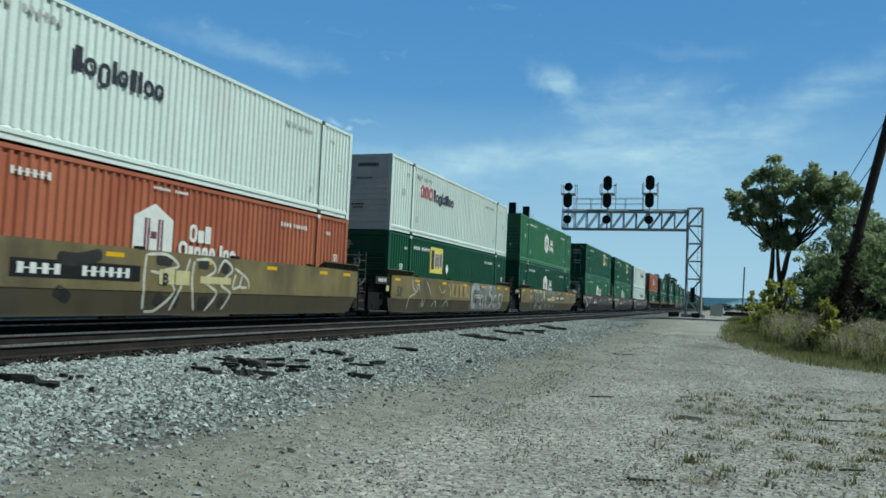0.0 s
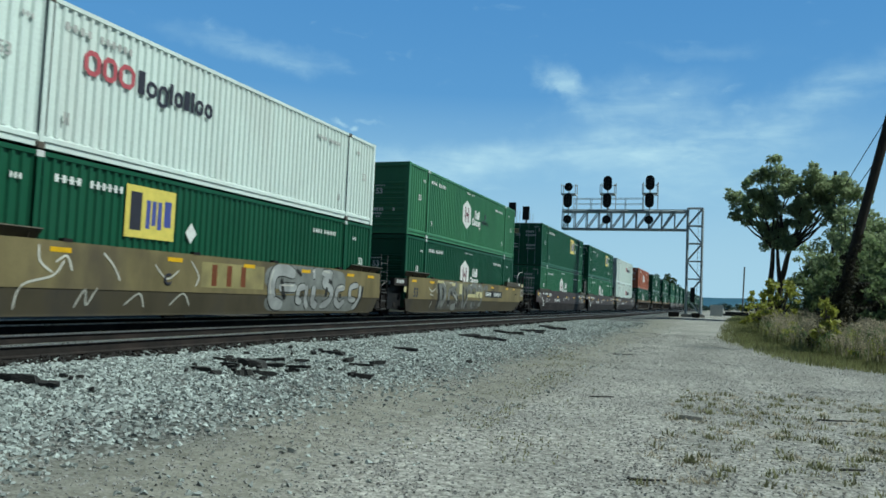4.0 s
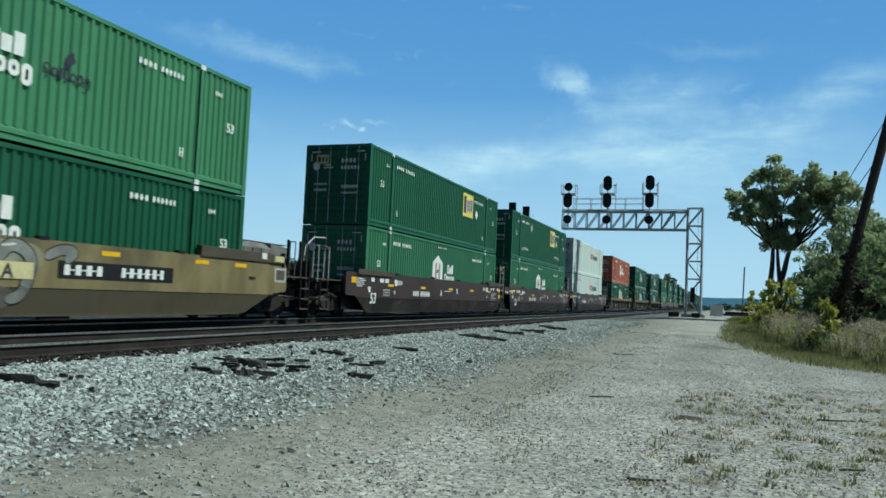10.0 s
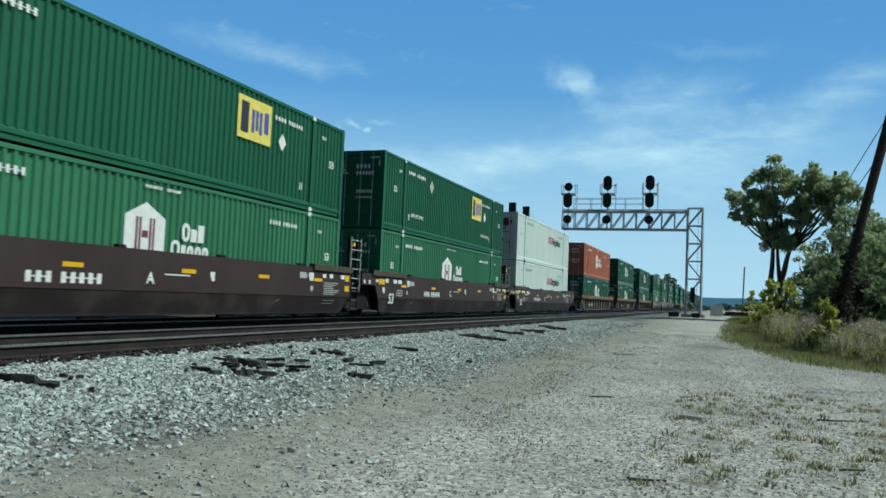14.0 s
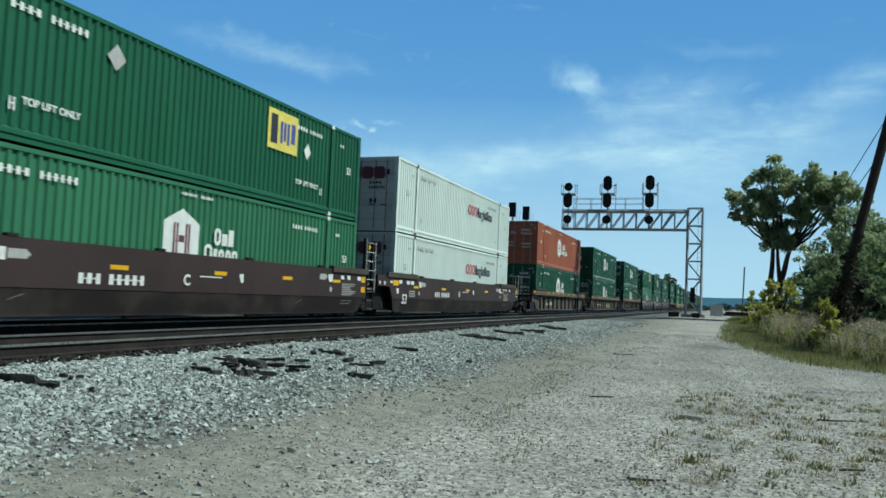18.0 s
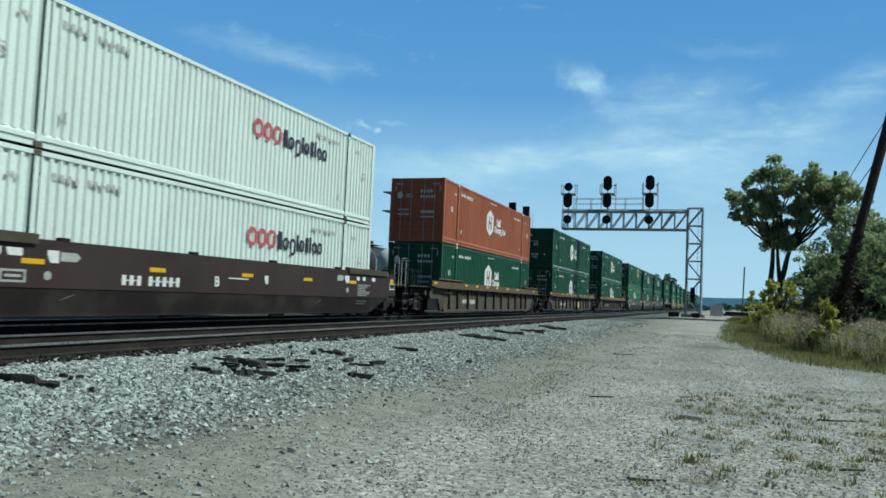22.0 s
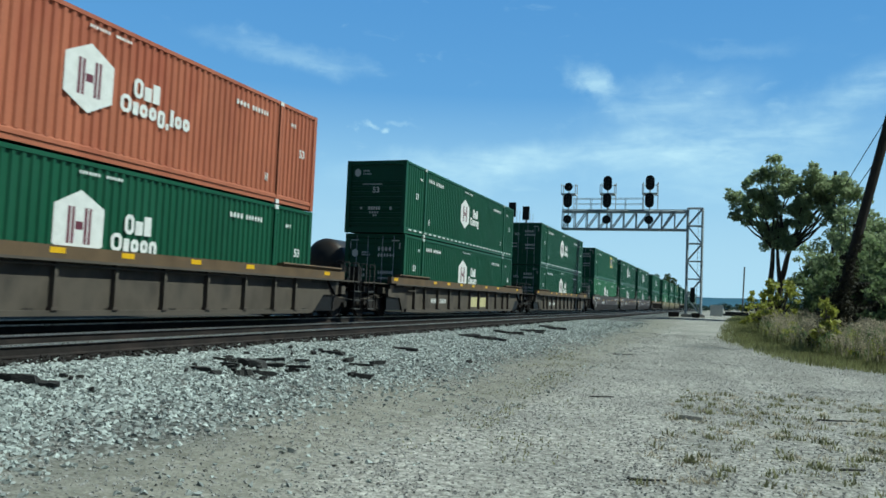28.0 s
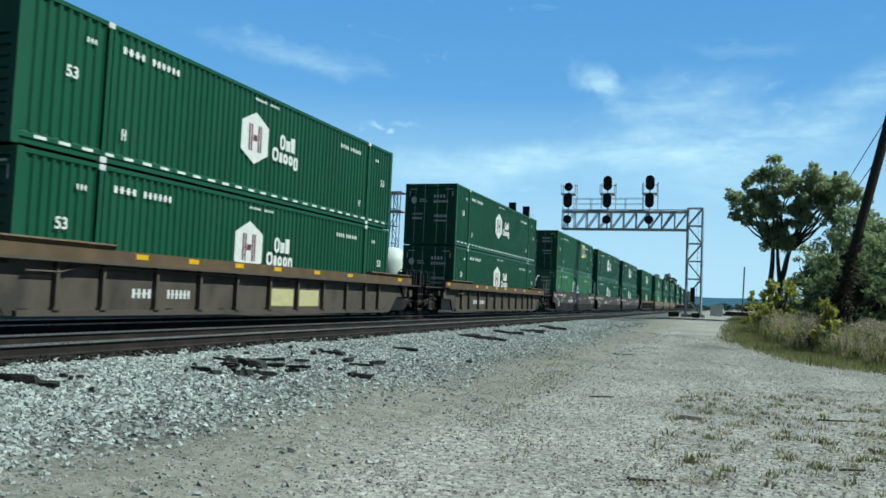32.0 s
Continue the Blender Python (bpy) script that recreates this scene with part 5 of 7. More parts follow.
def graffiti_dark(c):
    """Grey bubble letters with black inner strokes over both side faces."""
    spray(c, [(2.9, 1.2), (4.5, 1.24), (6.5, 1.22), (8.6, 1.24), (9.8, 1.22)], 0.30, M_SPRAY_K, 0, "mottled sprayed background")
    spray(c, [(3.1, 0.52), (5.0, 0.53), (7.0, 0.52), (9.3, 0.52)], 0.24, M_SPRAY_N, 0)
    bubbles(c, [([(3.35, 1.38), (3.55, 0.9), (3.4, 0.42)], 0.16), ([(3.6, 1.40), (4.05, 1.20), (4.05, 0.8), (3.65, 0.42)], 0.15),
                ([(5.0, 1.15), (4.68, 1.1), (4.58, 0.72), (4.75, 0.45)], 0.13), ([(5.7, 1.42), (5.25, 1.36), (5.12, 1.12), (5.5, 0.95), (5.75, 0.7), (5.5, 0.42), (4.95, 0.40)], 0.16),
                ([(6.45, 1.36), (6.6, 0.8), (6.6, 0.36)], 0.13), ([(6.8, 1.36), (7.14, 1.1), (7.14, 0.66), (6.86, 0.36)], 0.11), ([(7.26, 0.95), (7.3, 1.28), (7.5, 1.40), (7.70, 1.28), (7.74, 0.95)], 0.10),
                ([(7.86, 1.2), (8.0, 1.40), (8.3, 1.46), (8.58, 1.36), (8.64, 1.1)], 0.11), ([(8.86, 1.15), (9.0, 1.38), (9.2, 1.45), (9.45, 1.33), (9.54, 1.1), (9.4, 0.6), (9.1, 0.5)], 0.11), ([(7.9, 0.6), (8.2, 0.45), (8.5, 0.6)], 0.13),
                ([(9.84, 1.28), (10.2, 1.43), (10.5, 1.40), (10.3, 1.22)], 0.09)], M_SPRAY_M, M_SPRAY_D, 0.028)
    for pts, w in (([(3.12, 1.45), (3.3, 1.0), (3.25, 0.55), (3.1, 0.3)], 0.10), ([(3.72, 1.28), (3.88, 1.0), (3.75, 0.74)], 0.085), ([(4.45, 0.62), (4.8, 0.58)], 0.09), ([(4.85, 1.1), (5.0, 0.92)], 0.08), ([(5.35, 1.1), (5.4, 0.95)], 0.08),
                   ([(5.75, 0.9), (5.85, 0.6), (5.6, 0.45)], 0.10), ([(6.55, 1.42), (6.62, 1.0), (6.75, 0.62)], 0.07), ([(6.95, 1.24), (7.12, 1.0), (6.98, 0.72)], 0.075), ([(8.0, 1.12), (8.3, 1.05)], 0.06), ([(7.1, 0.55), (7.3, 0.35)], 0.07),
                   ([(8.25, 0.6), (8.35, 0.4)], 0.08), ([(6.1, 1.2), (6.15, 0.7), (6.0, 0.35)], 0.05)):
        spray(c, pts, w, M_SPRAY_D, 3)
    for pts, w in (([(3.55, 1.5), (3.95, 1.42), (4.2, 1.15)], 0.022), ([(4.6, 1.48), (5.1, 1.5)], 0.022), ([(5.15, 1.0), (5.6, 0.78), (5.75, 0.55)], 0.022), ([(7.6, 1.44), (7.9, 1.5)], 0.025), ([(8.9, 1.43), (9.2, 1.47)], 0.022),
                   ([(2.35, 0.35), (2.5, 0.65)], 0.02), ([(2.1, 1.2), (2.45, 1.05), (2.9, 1.2)], 0.025), ([(2.2, 0.95), (2.6, 0.88)], 0.02)):
        spray(c, pts, w, M_SPRAY_L, 4)
    for y0, y1, z0, z1 in ((3.05, 3.85, 1.44, 1.55), (4.95, 5.4, 1.36, 1.50), (7.25, 8.5, 0.87, 1.03), (8.62, 9.6, 0.86, 1.16), (6.0, 6.4, 1.0, 1.5)):
        part("pale_plate", boxes((WELL_X + 0.018, WELL_X + 0.021, y0, y1, z0, z1)), M_PALE, c, "pale yellow plate")


def graffiti_white(c):
    """White line letters with dark insides."""
    for pts, w in (([(6.85, 1.42), (7.4, 1.40)], 0.13), ([(6.9, 0.6), (7.25, 0.4)], 0.16), ([(7.65, 0.65), (7.55, 0.35)], 0.13), ([(8.3, 1.4), (8.7, 1.38)], 0.12), ([(8.4, 0.45), (8.8, 0.45)], 0.17), ([(9.2, 1.35), (9.5, 1.3)], 0.13),
                   ([(9.2, 0.55), (9.35, 0.4)], 0.14), ([(4.2, 1.3), (4.7, 1.28), (5.3, 1.42)], 0.13), ([(4.2, 0.7), (4.6, 0.5)], 0.12)):
        spray(c, pts, w, M_SPRAY_D, 0, "dark sprayed inside")
    for pts in ([(6.55, 1.5), (6.52, 0.9), (6.6, 0.3)], [(6.55, 1.5), (7.2, 1.53), (7.6, 1.3), (7.1, 1.18)], [(6.7, 1.15), (7.2, 1.05), (7.5, 0.7), (7.0, 0.3), (6.65, 0.27)], [(8.0, 1.5), (7.75, 0.9), (7.45, 0.28)],
                [(8.15, 1.45), (8.1, 0.9), (8.3, 0.28)], [(8.2, 1.48), (8.75, 1.5), (8.95, 1.25), (8.55, 1.0), (9.05, 0.7), (8.7, 0.27)], [(9.05, 1.2), (9.3, 1.52), (9.65, 1.3), (9.2, 0.95), (9.6, 0.7), (9.35, 0.3)],
                [(9.8, 1.2), (9.7, 0.85), (10.0, 0.9)], [(10.1, 1.2), (10.0, 0.9), (10.3, 0.88)], [(9.75, 1.35), (10.3, 1.1), (10.4, 0.85)]):
        spray(c, pts, 0.035, M_SPRAY_L, 1, "white sprayed line")
    for y0, y1, z0, z1 in ((6.98, 7.48, 0.87, 1.20), (7.52, 8.0, 0.87, 1.2), (8.4, 9.6, 0.93, 1.10)):
        part("pale_plate", boxes((WELL_X + 0.009, WELL_X + 0.013, y0, y1, z0, z1)), M_PALE, c, "pale yellow plate")


# stack: place along the train, car kind, (unit letter, open ends), upper and lower container
STACKS = [
    (-65.58, "yellow", ("B", True, False), ("white", "words_dark", 2.95, False), ("orange", "house", 6.3, False)),
    (-45.92, "yellow", ("C", False, False), ("white", "words", 2.85, False), ("green", "square", 4.2, False)),
    (-26.42, "yellow", ("A", False, True), ("light", "leaf", 6.6, False), ("green", "house", 6.6, False)),
    (-2.90, "brown", ("A", True, False), ("mid", "square", 10.3, True), ("pale", "house", 6.6, True)),
    (16.48, "brown", ("C", False, False), ("mid", "square", 10.5, True), ("pale", "house", 6.6, True)),
    (35.93, "brown", ("B", False, True), ("white", "words", 8.7, True), ("white", "words", 8.7, True)),
    (59.43, "ribbed", "A", ("orange", "house", 6.6, True), ("green", "house", 6.6, True)),
    (82.85, "ribbed", "B", ("green", "house", 6.6, False, True), ("green", "house", 6.6, True)),
    (106.47, "ribbed", "A", ("green", "house", 6.6, True, True), ("green", "house", 6.6, True)),
    (129.6, "brown", ("A", True, False), ("mid", "square", 10.3, True), ("light", "house", 6.6, True)),
    (149.1, "brown", ("C", False, False), ("green", "house", 6.6, True), ("mid", "house", 6.6, True)),
    (168.6, "brown", ("B", False, True), ("green", "house", 6.6, True), ("mid", "house", 6.6, True)),
    (192.1, "ribbed", "A", ("mid", "house", 6.6, True), ("green", "house", 6.6, True)),
    (215.6, "yellow", ("B", True, False), ("mid", "house", 6.6, True), ("light", "house", 6.6, True)),
    (235.1, "yellow", ("C", False, False), ("green", "house", 6.6, True), ("mid", "house", 6.6, True)),
    (254.6, "yellow", ("A", False, True), ("mid", "square", 10.3, True), ("green", "house", 6.6, True)),
    (278.1, "ribbed", "A", ("green", "house", 6.6, True), ("mid", "house", 6.6, True)),
    (301.6, "ribbed", "A", ("mid", "house", 6.6, True), ("green", "house", 6.6, True)),
    (325.1, "ribbed", "A", ("green", "house", 6.6, True), ("green", "house", 6.6, True)),
    (348.6, "brown", ("A", True, False), ("mid", "square", 10.3, True), ("mid", "house", 6.6, True)),
    (368.1, "brown", ("C", False, False), ("green", "house", 6.6, True), ("mid", "house", 6.6, True)),
    (387.6, "brown", ("B", False, True), ("green", "house", 6.6, True), ("mid", "house", 6.6, True)),
]
CAR_TYPES, MOVING, SPINNING = {}, [], []
CAR_LABELS = {"yellow": "faded yellow well car with plain plate sides and spray paint", "brown": "dark brown well car with plate sides and yellow plates", "ribbed": "weathered tan and grey well car with ribbed sides"}


LIFT_WORDS = lettering("TOP LIFT ONLY", 0.19, bold=0.006)
LIFT_WORDS.materials.append(M_MARK)


def build_train():
    for i, (y, kind, unit, up, low) in enumerate(STACKS):
        key = (kind, unit) if i > 2 else (kind, unit, i)
        if key in CAR_TYPES:
            car = copy_thing(CAR_TYPES[key], Matrix())
            wheels = []
        elif kind == "ribbed":
            car, wheels = ribbed_well(unit)
        else:
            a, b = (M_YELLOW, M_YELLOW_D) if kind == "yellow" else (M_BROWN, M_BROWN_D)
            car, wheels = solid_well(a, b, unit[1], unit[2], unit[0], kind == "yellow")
        if i == 0:
            graffiti_white(car)
        elif i == 1:
            graffiti_pale(car)
        elif i == 2:
            graffiti_dark(car)
        CAR_TYPES.setdefault(key, car)
        if i < 10:
            axles = [o for o in car.children if o.name.startswith("wheelset")]
            SPINNING.extend((o, o.location.copy()) for o in axles)
        tagged(car, CAR_LABELS[kind], "railway car", "cars of the freight train")
        MOVING.append((car, y, RAIL_Z))
        MOVING.append((container(*low, detail=i < 12), y, RAIL_Z + 0.345))
        top = container(*up, upper=True, detail=i < 12)
        if i == 4:
            for at_y in (2.72, CL - 4.1):
                part("stencilled_words", LIFT_WORDS, M_MARK, top, at=pose(HALF + 0.0015, at_y, 0.72))
            shape("diamond_plate", top, [(4.62, 2.22), (4.88, 1.94), (5.14, 2.22), (4.88, 2.50)], M_MARK_G, "grey diamond plate")
        MOVING.append((top, y, RAIL_Z + 0.345 + CH + 0.025))
    for ob, y, z in MOVING:
        ob.location = (TRAIN_X, y, z)


build_train()


# ---------------------------------------------------------------- signals
def truss(parent, a, b, w, h, bays, chord, web, mat, names, same=False):
    """A four-chord lattice from a to b; w and h span its section."""
    a, b = Vector(a), Vector(b)
    w, h = Vector(w), Vector(h)
    corners = (Vector(), w, w + h, h)
    for k in corners:
        part(names[0], rods((a + k, b + k, chord), n=6), mat, parent)
    for k in range(4):
        c0, c1 = (corners[k], corners[k + 1]) if k < 2 else (corners[(k + 1) % 4], corners[k])
        for i in range(bays + 1):
            p = a.lerp(b, i / bays)
            part(names[1], rods((p + c0, p + c1, web), n=5), mat, parent)
            if i < bays and k in (0, 2):
                q = a.lerp(b, (i + 1) / bays)
                up = same or i % 2
                part(names[1], rods(((p + c0) if up else (p + c1), (q + c1) if up else (q + c0), web * 1.1), n=5), mat, parent)


def signal_head(parent, x, y, z, lamps, label):
    """A black backed head of one or three lamps with hoods, facing the road."""
    h = 0.26 * (lamps - 1)
    bm = bmesh.new()
    r = 0.36
    prism(bm, [(r * math.cos(t), h / 2 + r * math.sin(t)) for t in (math.pi * i / 10 for i in range(11))] +
          [(r * math.cos(t), -h / 2 + r * math.sin(t)) for t in (math.pi + math.pi * i / 10 for i in range(11))], "y", -0.03, 0.03)
    box(bm, -0.16, 0.16, 0.02, 0.28, -h / 2 - 0.2, h / 2 + 0.2)
    s = part("signal_head", bm, M_BLACK, parent, label, at=pose(x, y, z))
    for i in range(lamps):
        z = (i - (lamps - 1) / 2) * 0.26
        bm = bmesh.new()
        n = 12
        for k in range(n):
            t0, t1 = -0.6 + (math.pi + 1.2) * k / n, -0.6 + (math.pi + 1.2) * (k + 1) / n
            bm.faces.new([bm.verts.new((0.125 * math.cos(t), yy, z + 0.125 * math.sin(t))) for t, yy in ((t0, -0.03), (t1, -0.03), (t1, -0.28), (t0, -0.28))])
        bmesh.ops.remove_doubles(bm, verts=bm.verts, dist=0.0005)
        part("hood", bm, M_BLACK, s)
        part("lens", rods(((0, -0.028, z), (0, -0.045, z), 0.10), n=14), M_GLASS_DARK, s)


M_GLASS_DARK = material("dark_lens_glass", (0.02, 0.025, 0.022), 0.12, tone=0.1)
GX, GY = -2.45, 66.0


def signal_gantry():
    g = tagged(new("signal_gantry"), "galvanised lattice cantilever signal gantry over the tracks", "signal gantry")
    g.location = (GX, GY, 0)
    truss(g, (-0.58, -0.3, 0.9), (-0.58, -0.3, 9.62), (1.16, 0, 0), (0, 0.7, 0), 6, 0.095, 0.05, M_GALV, ("leg_chord", "leg_brace"))
    truss(g, (-10.95, -0.3, 7.82), (-0.58, -0.3, 7.82), (0, 0, 1.5), (0, 0.7, 0), 10, 0.09, 0.045, M_GALV, ("beam_chord", "beam_brace"), True)
    part("base", boxes((-0.9, 0.9, -0.7, 0.9, 0.5, 0.95)), material("grey_concrete", (0.38, 0.37, 0.35), 0.9, tone=0.15, bump=0.004), g, "concrete footing")
    part("walkway", boxes((-11.0, -0.6, -0.3, 0.45, 9.45, 9.49)), M_GALV, g, "grated walkway")
    for y in (-0.3, 0.42):
        f = part("railing", rods(((-10.0, y, 10.45), (-4.2, y, 10.45), 0.025), ((-10.0, y, 9.98), (-4.2, y, 9.98), 0.02), n=5), M_GALV, g)
        for i in range(5):
            part("railing_post", rods(((-10.0 + i * 1.45, y, 9.45), (-10.0 + i * 1.45, y, 10.45), 0.025), n=5), M_GALV, f)
    part("knee_brace", rods(((-2.6, 0.05, 8.0), (-1.9, 0.05, 9.2), 0.05), ((-1.9, 0.05, 9.2), (-0.6, 0.05, 9.3), 0.05), n=6), M_GALV, g)
    rungs = [((0.22, 0.5, 1.1 + i * 0.35), (0.50, 0.5, 1.1 + i * 0.35), 0.012) for i in range(24)]
    part("ladder", rods(((0.22, 0.5, 0.9), (0.22, 0.5, 9.6), 0.016), ((0.50, 0.5, 0.9), (0.50, 0.5, 9.6), 0.016), *rungs, n=5), M_GALV, g)
    # low dwarf signal head, simplified to a plain box
    part("junction_box", boxes((-0.22, 0.12, -0.62, -0.30, 1.9, 3.1)), M_BLACK, g, "dark dwarf signal head low on the leg")
    for x, tall in ((-10.42, False), (-7.1, True), (-3.62, True)):
        cage = part("signal_platform", boxes((x - 0.62, x + 0.62, -0.75, 0.3, 10.72, 10.84)), M_GALV_L, g)
        part("platform_frame", rods(((x - 0.6, 0.25, 9.4), (x - 0.6, 0.25, 11.85 if tall else 11.7), 0.04), ((x + 0.6, 0.25, 9.4), (x + 0.6, 0.25, 11.85 if tall else 11.7), 0.04), ((x - 0.6, -0.7, 10.8), (x - 0.6, -0.7, 11.6), 0.032),
             ((x + 0.6, -0.7, 10.8), (x + 0.6, -0.7, 11.6), 0.032), ((x - 0.6, 0.25, 11.6), (x - 0.6, -0.7, 11.6), 0.032), ((x + 0.6, 0.25, 11.6), (x + 0.6, -0.7, 11.6), 0.032), ((x - 0.6, 0.25, 11.6), (x + 0.6, 0.25, 11.6), 0.032), n=5), M_GALV_L, cage)
        part("signal_mast", rods(((x, -0.36, 7.7), (x, -0.36, 11.8), 0.06), n=8), M_GALV, g)
        signal_head(g, x, -0.75, 8.57, 1, "round black signal head")
        signal_head(g, x, -0.75, 10.21, 3, "oval black signal head")
        signal_head(g, x + 0.02, -0.75, 11.67 if tall else 11.38, 3 if tall else 1, "oval black signal head" if tall else "round black signal head")


signal_gantry()


def rear_mast(x, y, z, label):
    m = tagged(new("signal_mast"), label, "railway signal", "signal masts behind the train")
    m.location = (x, y, 0)
    part("pole", rods(((0, 0, 0.3), (0, 0, z + 0.4), 0.09)), M_GALV, m)
    part("lamp_case", rods(((0, 0, z - 0.55), (0, 0, z + 0.6), 0.26), n=14), M_BLACK, m)
    part("backing_plate", boxes((-0.3, 0.3, -0.3, -0.26, z - 0.6, z + 0.62)), M_BLACK, m)
    part("ladder", rods(((0.3, 0.2, 0.4), (0.3, 0.2, z), 0.02), ((0.55, 0.2, 0.4), (0.55, 0.2, z), 0.02), n=5), M_GALV, m)


rear_mast(-17.0, 62.7, 9.05, "tall black signal head on a mast behind the train")
rear_mast(-17.0, 67.4, 9.3, "tall black signal head on a mast behind the train")


# ---------------------------------------------------------------- parked cars in the yard
def hopper_car(x, y, label):
    h = tagged(new("covered_hopper_car"), label, "railway car", "cars parked in the yard")
    h.location = (x, y, RAIL_Z)
    paint = material("dull_grey_hopper_paint", (0.17, 0.165, 0.155), 0.7, tone=0.25, grain=1.0, stain=(0.06, 0.045, 0.035), stain_amount=0.6)
    L = 15.5
    part("body", piece(prism, [(-1.5, 1.35), (-1.5, 3.9), (-0.8, 4.35), (0.8, 4.35), (1.5, 3.9), (1.5, 1.35)], "y", 3.0, L - 3.0), paint, h)
    for y0, y1 in ((0.15, 3.0), (L - 0.15, L - 3.0)):
        part("slope_sheet", piece(prism, [(y0, 3.75), (y0, 4.12), (y1, 4.34), (y1, 1.36)], "x", -1.44, 1.44), paint, h, "dusty sloping end sheet")
        part("roof_edge", boxes((-1.46, 1.46, min(y0, y1), max(y0, y1), 4.345, 4.40)), M_GALV, h)
        for x in (-1.4, 1.4):
            part("corner_post", boxes((x - 0.05, x + 0.05, y0 - 0.05, y0 + 0.05, 1.15, 3.75)), M_MARK_G, h, "pale corner post")
        part("end_sill", boxes((-1.45, 1.45, y0 - 0.12, y0 + 0.12, 0.95, 1.16)), M_DARK, h)
    for i in range(9):
        part("side_rib", boxes((1.5, 1.57, 3.1 + i * 1.14, 3.2 + i * 1.14, 1.35, 3.85)), paint, h)
    part("running_board", boxes((-0.85, -0.3, 0.2, L - 0.2, 4.42, 4.47), (0.3, 0.85, 0.2, L - 0.2, 4.42, 4.47)), M_GALV, h)
    for i in range(5):
        part("hatch", boxes((-0.28, 0.28, 2.2 + i * 2.5, 3.4 + i * 2.5, 4.35, 4.52)), paint, h)
    for i in range(4):
        y0 = 2.4 + i * 2.9
        part("outlet_hopper", piece(prism, [(y0, 1.36), (y0 + 2.2, 1.36), (y0 + 1.4, 0.55), (y0 + 0.8, 0.55)], "x", -0.9, 0.9), M_DARK, h)
    part("sill", boxes((-0.4, 0.4, 0, L, 0.85, 1.15)), M_DARK, h)
    truck(h, 1.9, [])
    truck(h, L - 1.9, [])


def tank_car(x, y, label):
    t = tagged(new("tank_car"), label, "railway car", "cars parked in the yard")
    t.location = (x, y, RAIL_Z)
    paint = material("black_tank_paint", (0.03, 0.028, 0.027), 0.5, tone=0.2, grain=1.5, stain=RUST, stain_amount=0.4)
    bm = bmesh.new()
    L, r = 15.0, 1.52
    prof = [(0.30 + 0.75 * (1 - math.cos(a)), r * math.sin(a)) for a in (math.pi / 2 * i / 8 for i in range(1, 9))]
    prof += [(L - w, rr) for w, rr in prof[::-1]]
    lathe(bm, prof, 32, "y")
    bmesh.ops.translate(bm, vec=(0, 0, 3.08), verts=bm.verts)
    part("tank", bm, paint, t, smooth=True)
    part("dome_fitting", rods(((0, L / 2, 4.5), (0, L / 2, 4.95), 0.5), n=14), paint, t)
    part("walkway", boxes((-0.9, 0.9, L / 2 - 1.2, L / 2 + 1.2, 4.62, 4.66)), M_GALV, t)
    part("sill", boxes((-0.5, 0.5, 0, L, 0.9, 1.6)), M_DARK, t)
    truck(t, 1.7, [])
    truck(t, L - 1.7, [])


hopper_car(-34.5, 38.6, "dark dusty covered hopper car parked in the yard")
tank_car(-26.5, 47.0, "black tank car parked in the yard")


# ---------------------------------------------------------------- plants
def leaf_cloud(name, parent, clumps, per_clump, size, mat, seed, droop=0.2):
    """A crown of small leaves gathered in clumps (x, y, z, radius)."""
    rnd = random.Random(seed)
    verts, faces = [], []
    for cx, cy, cz, r in clumps:
        for _ in range(int(per_clump * r * r)):
            d = Vector((rnd.gauss(0, 1), rnd.gauss(0, 1), rnd.gauss(0, 1))).normalized() * r * (rnd.random() ** 0.45)
            o = Vector((cx, cy, cz)) + Vector((d.x, d.y, d.z * 0.8))
            s = size * rnd.uniform(0.6, 1.4)
            e = Euler((rnd.uniform(-1.2, 1.2), rnd.uniform(-1.2, 1.2) + droop, rnd.uniform(0, 6.3))).to_matrix()
            k = len(verts)
            verts += [o + e @ Vector(v) for v in ((-s, 0, 0), (0, -0.5 * s, 0.1 * s), (s, 0, 0), (0, 0.5 * s, 0.1 * s))]
            faces.append((k, k + 1, k + 2, k + 3))
    return part(name, scatter_mesh(name, verts, faces, mat), mat, parent)


def limb(bm, p, q, r0, r1, bends=4, wob=0.25, rnd=random):
    p, q = Vector(p), Vector(q)
    last, lr = p, r0
    for i in range(1, bends + 1):
        t = i / bends
        c = p.lerp(q, t) + Vector((rnd.uniform(-wob, wob), rnd.uniform(-wob, wob), 0)) * (1 if i < bends else 0)
        r = r0 + (r1 - r0) * t
        rod(bm, last, c, lr, r, n=8, caps=False)
        last, lr = c, r


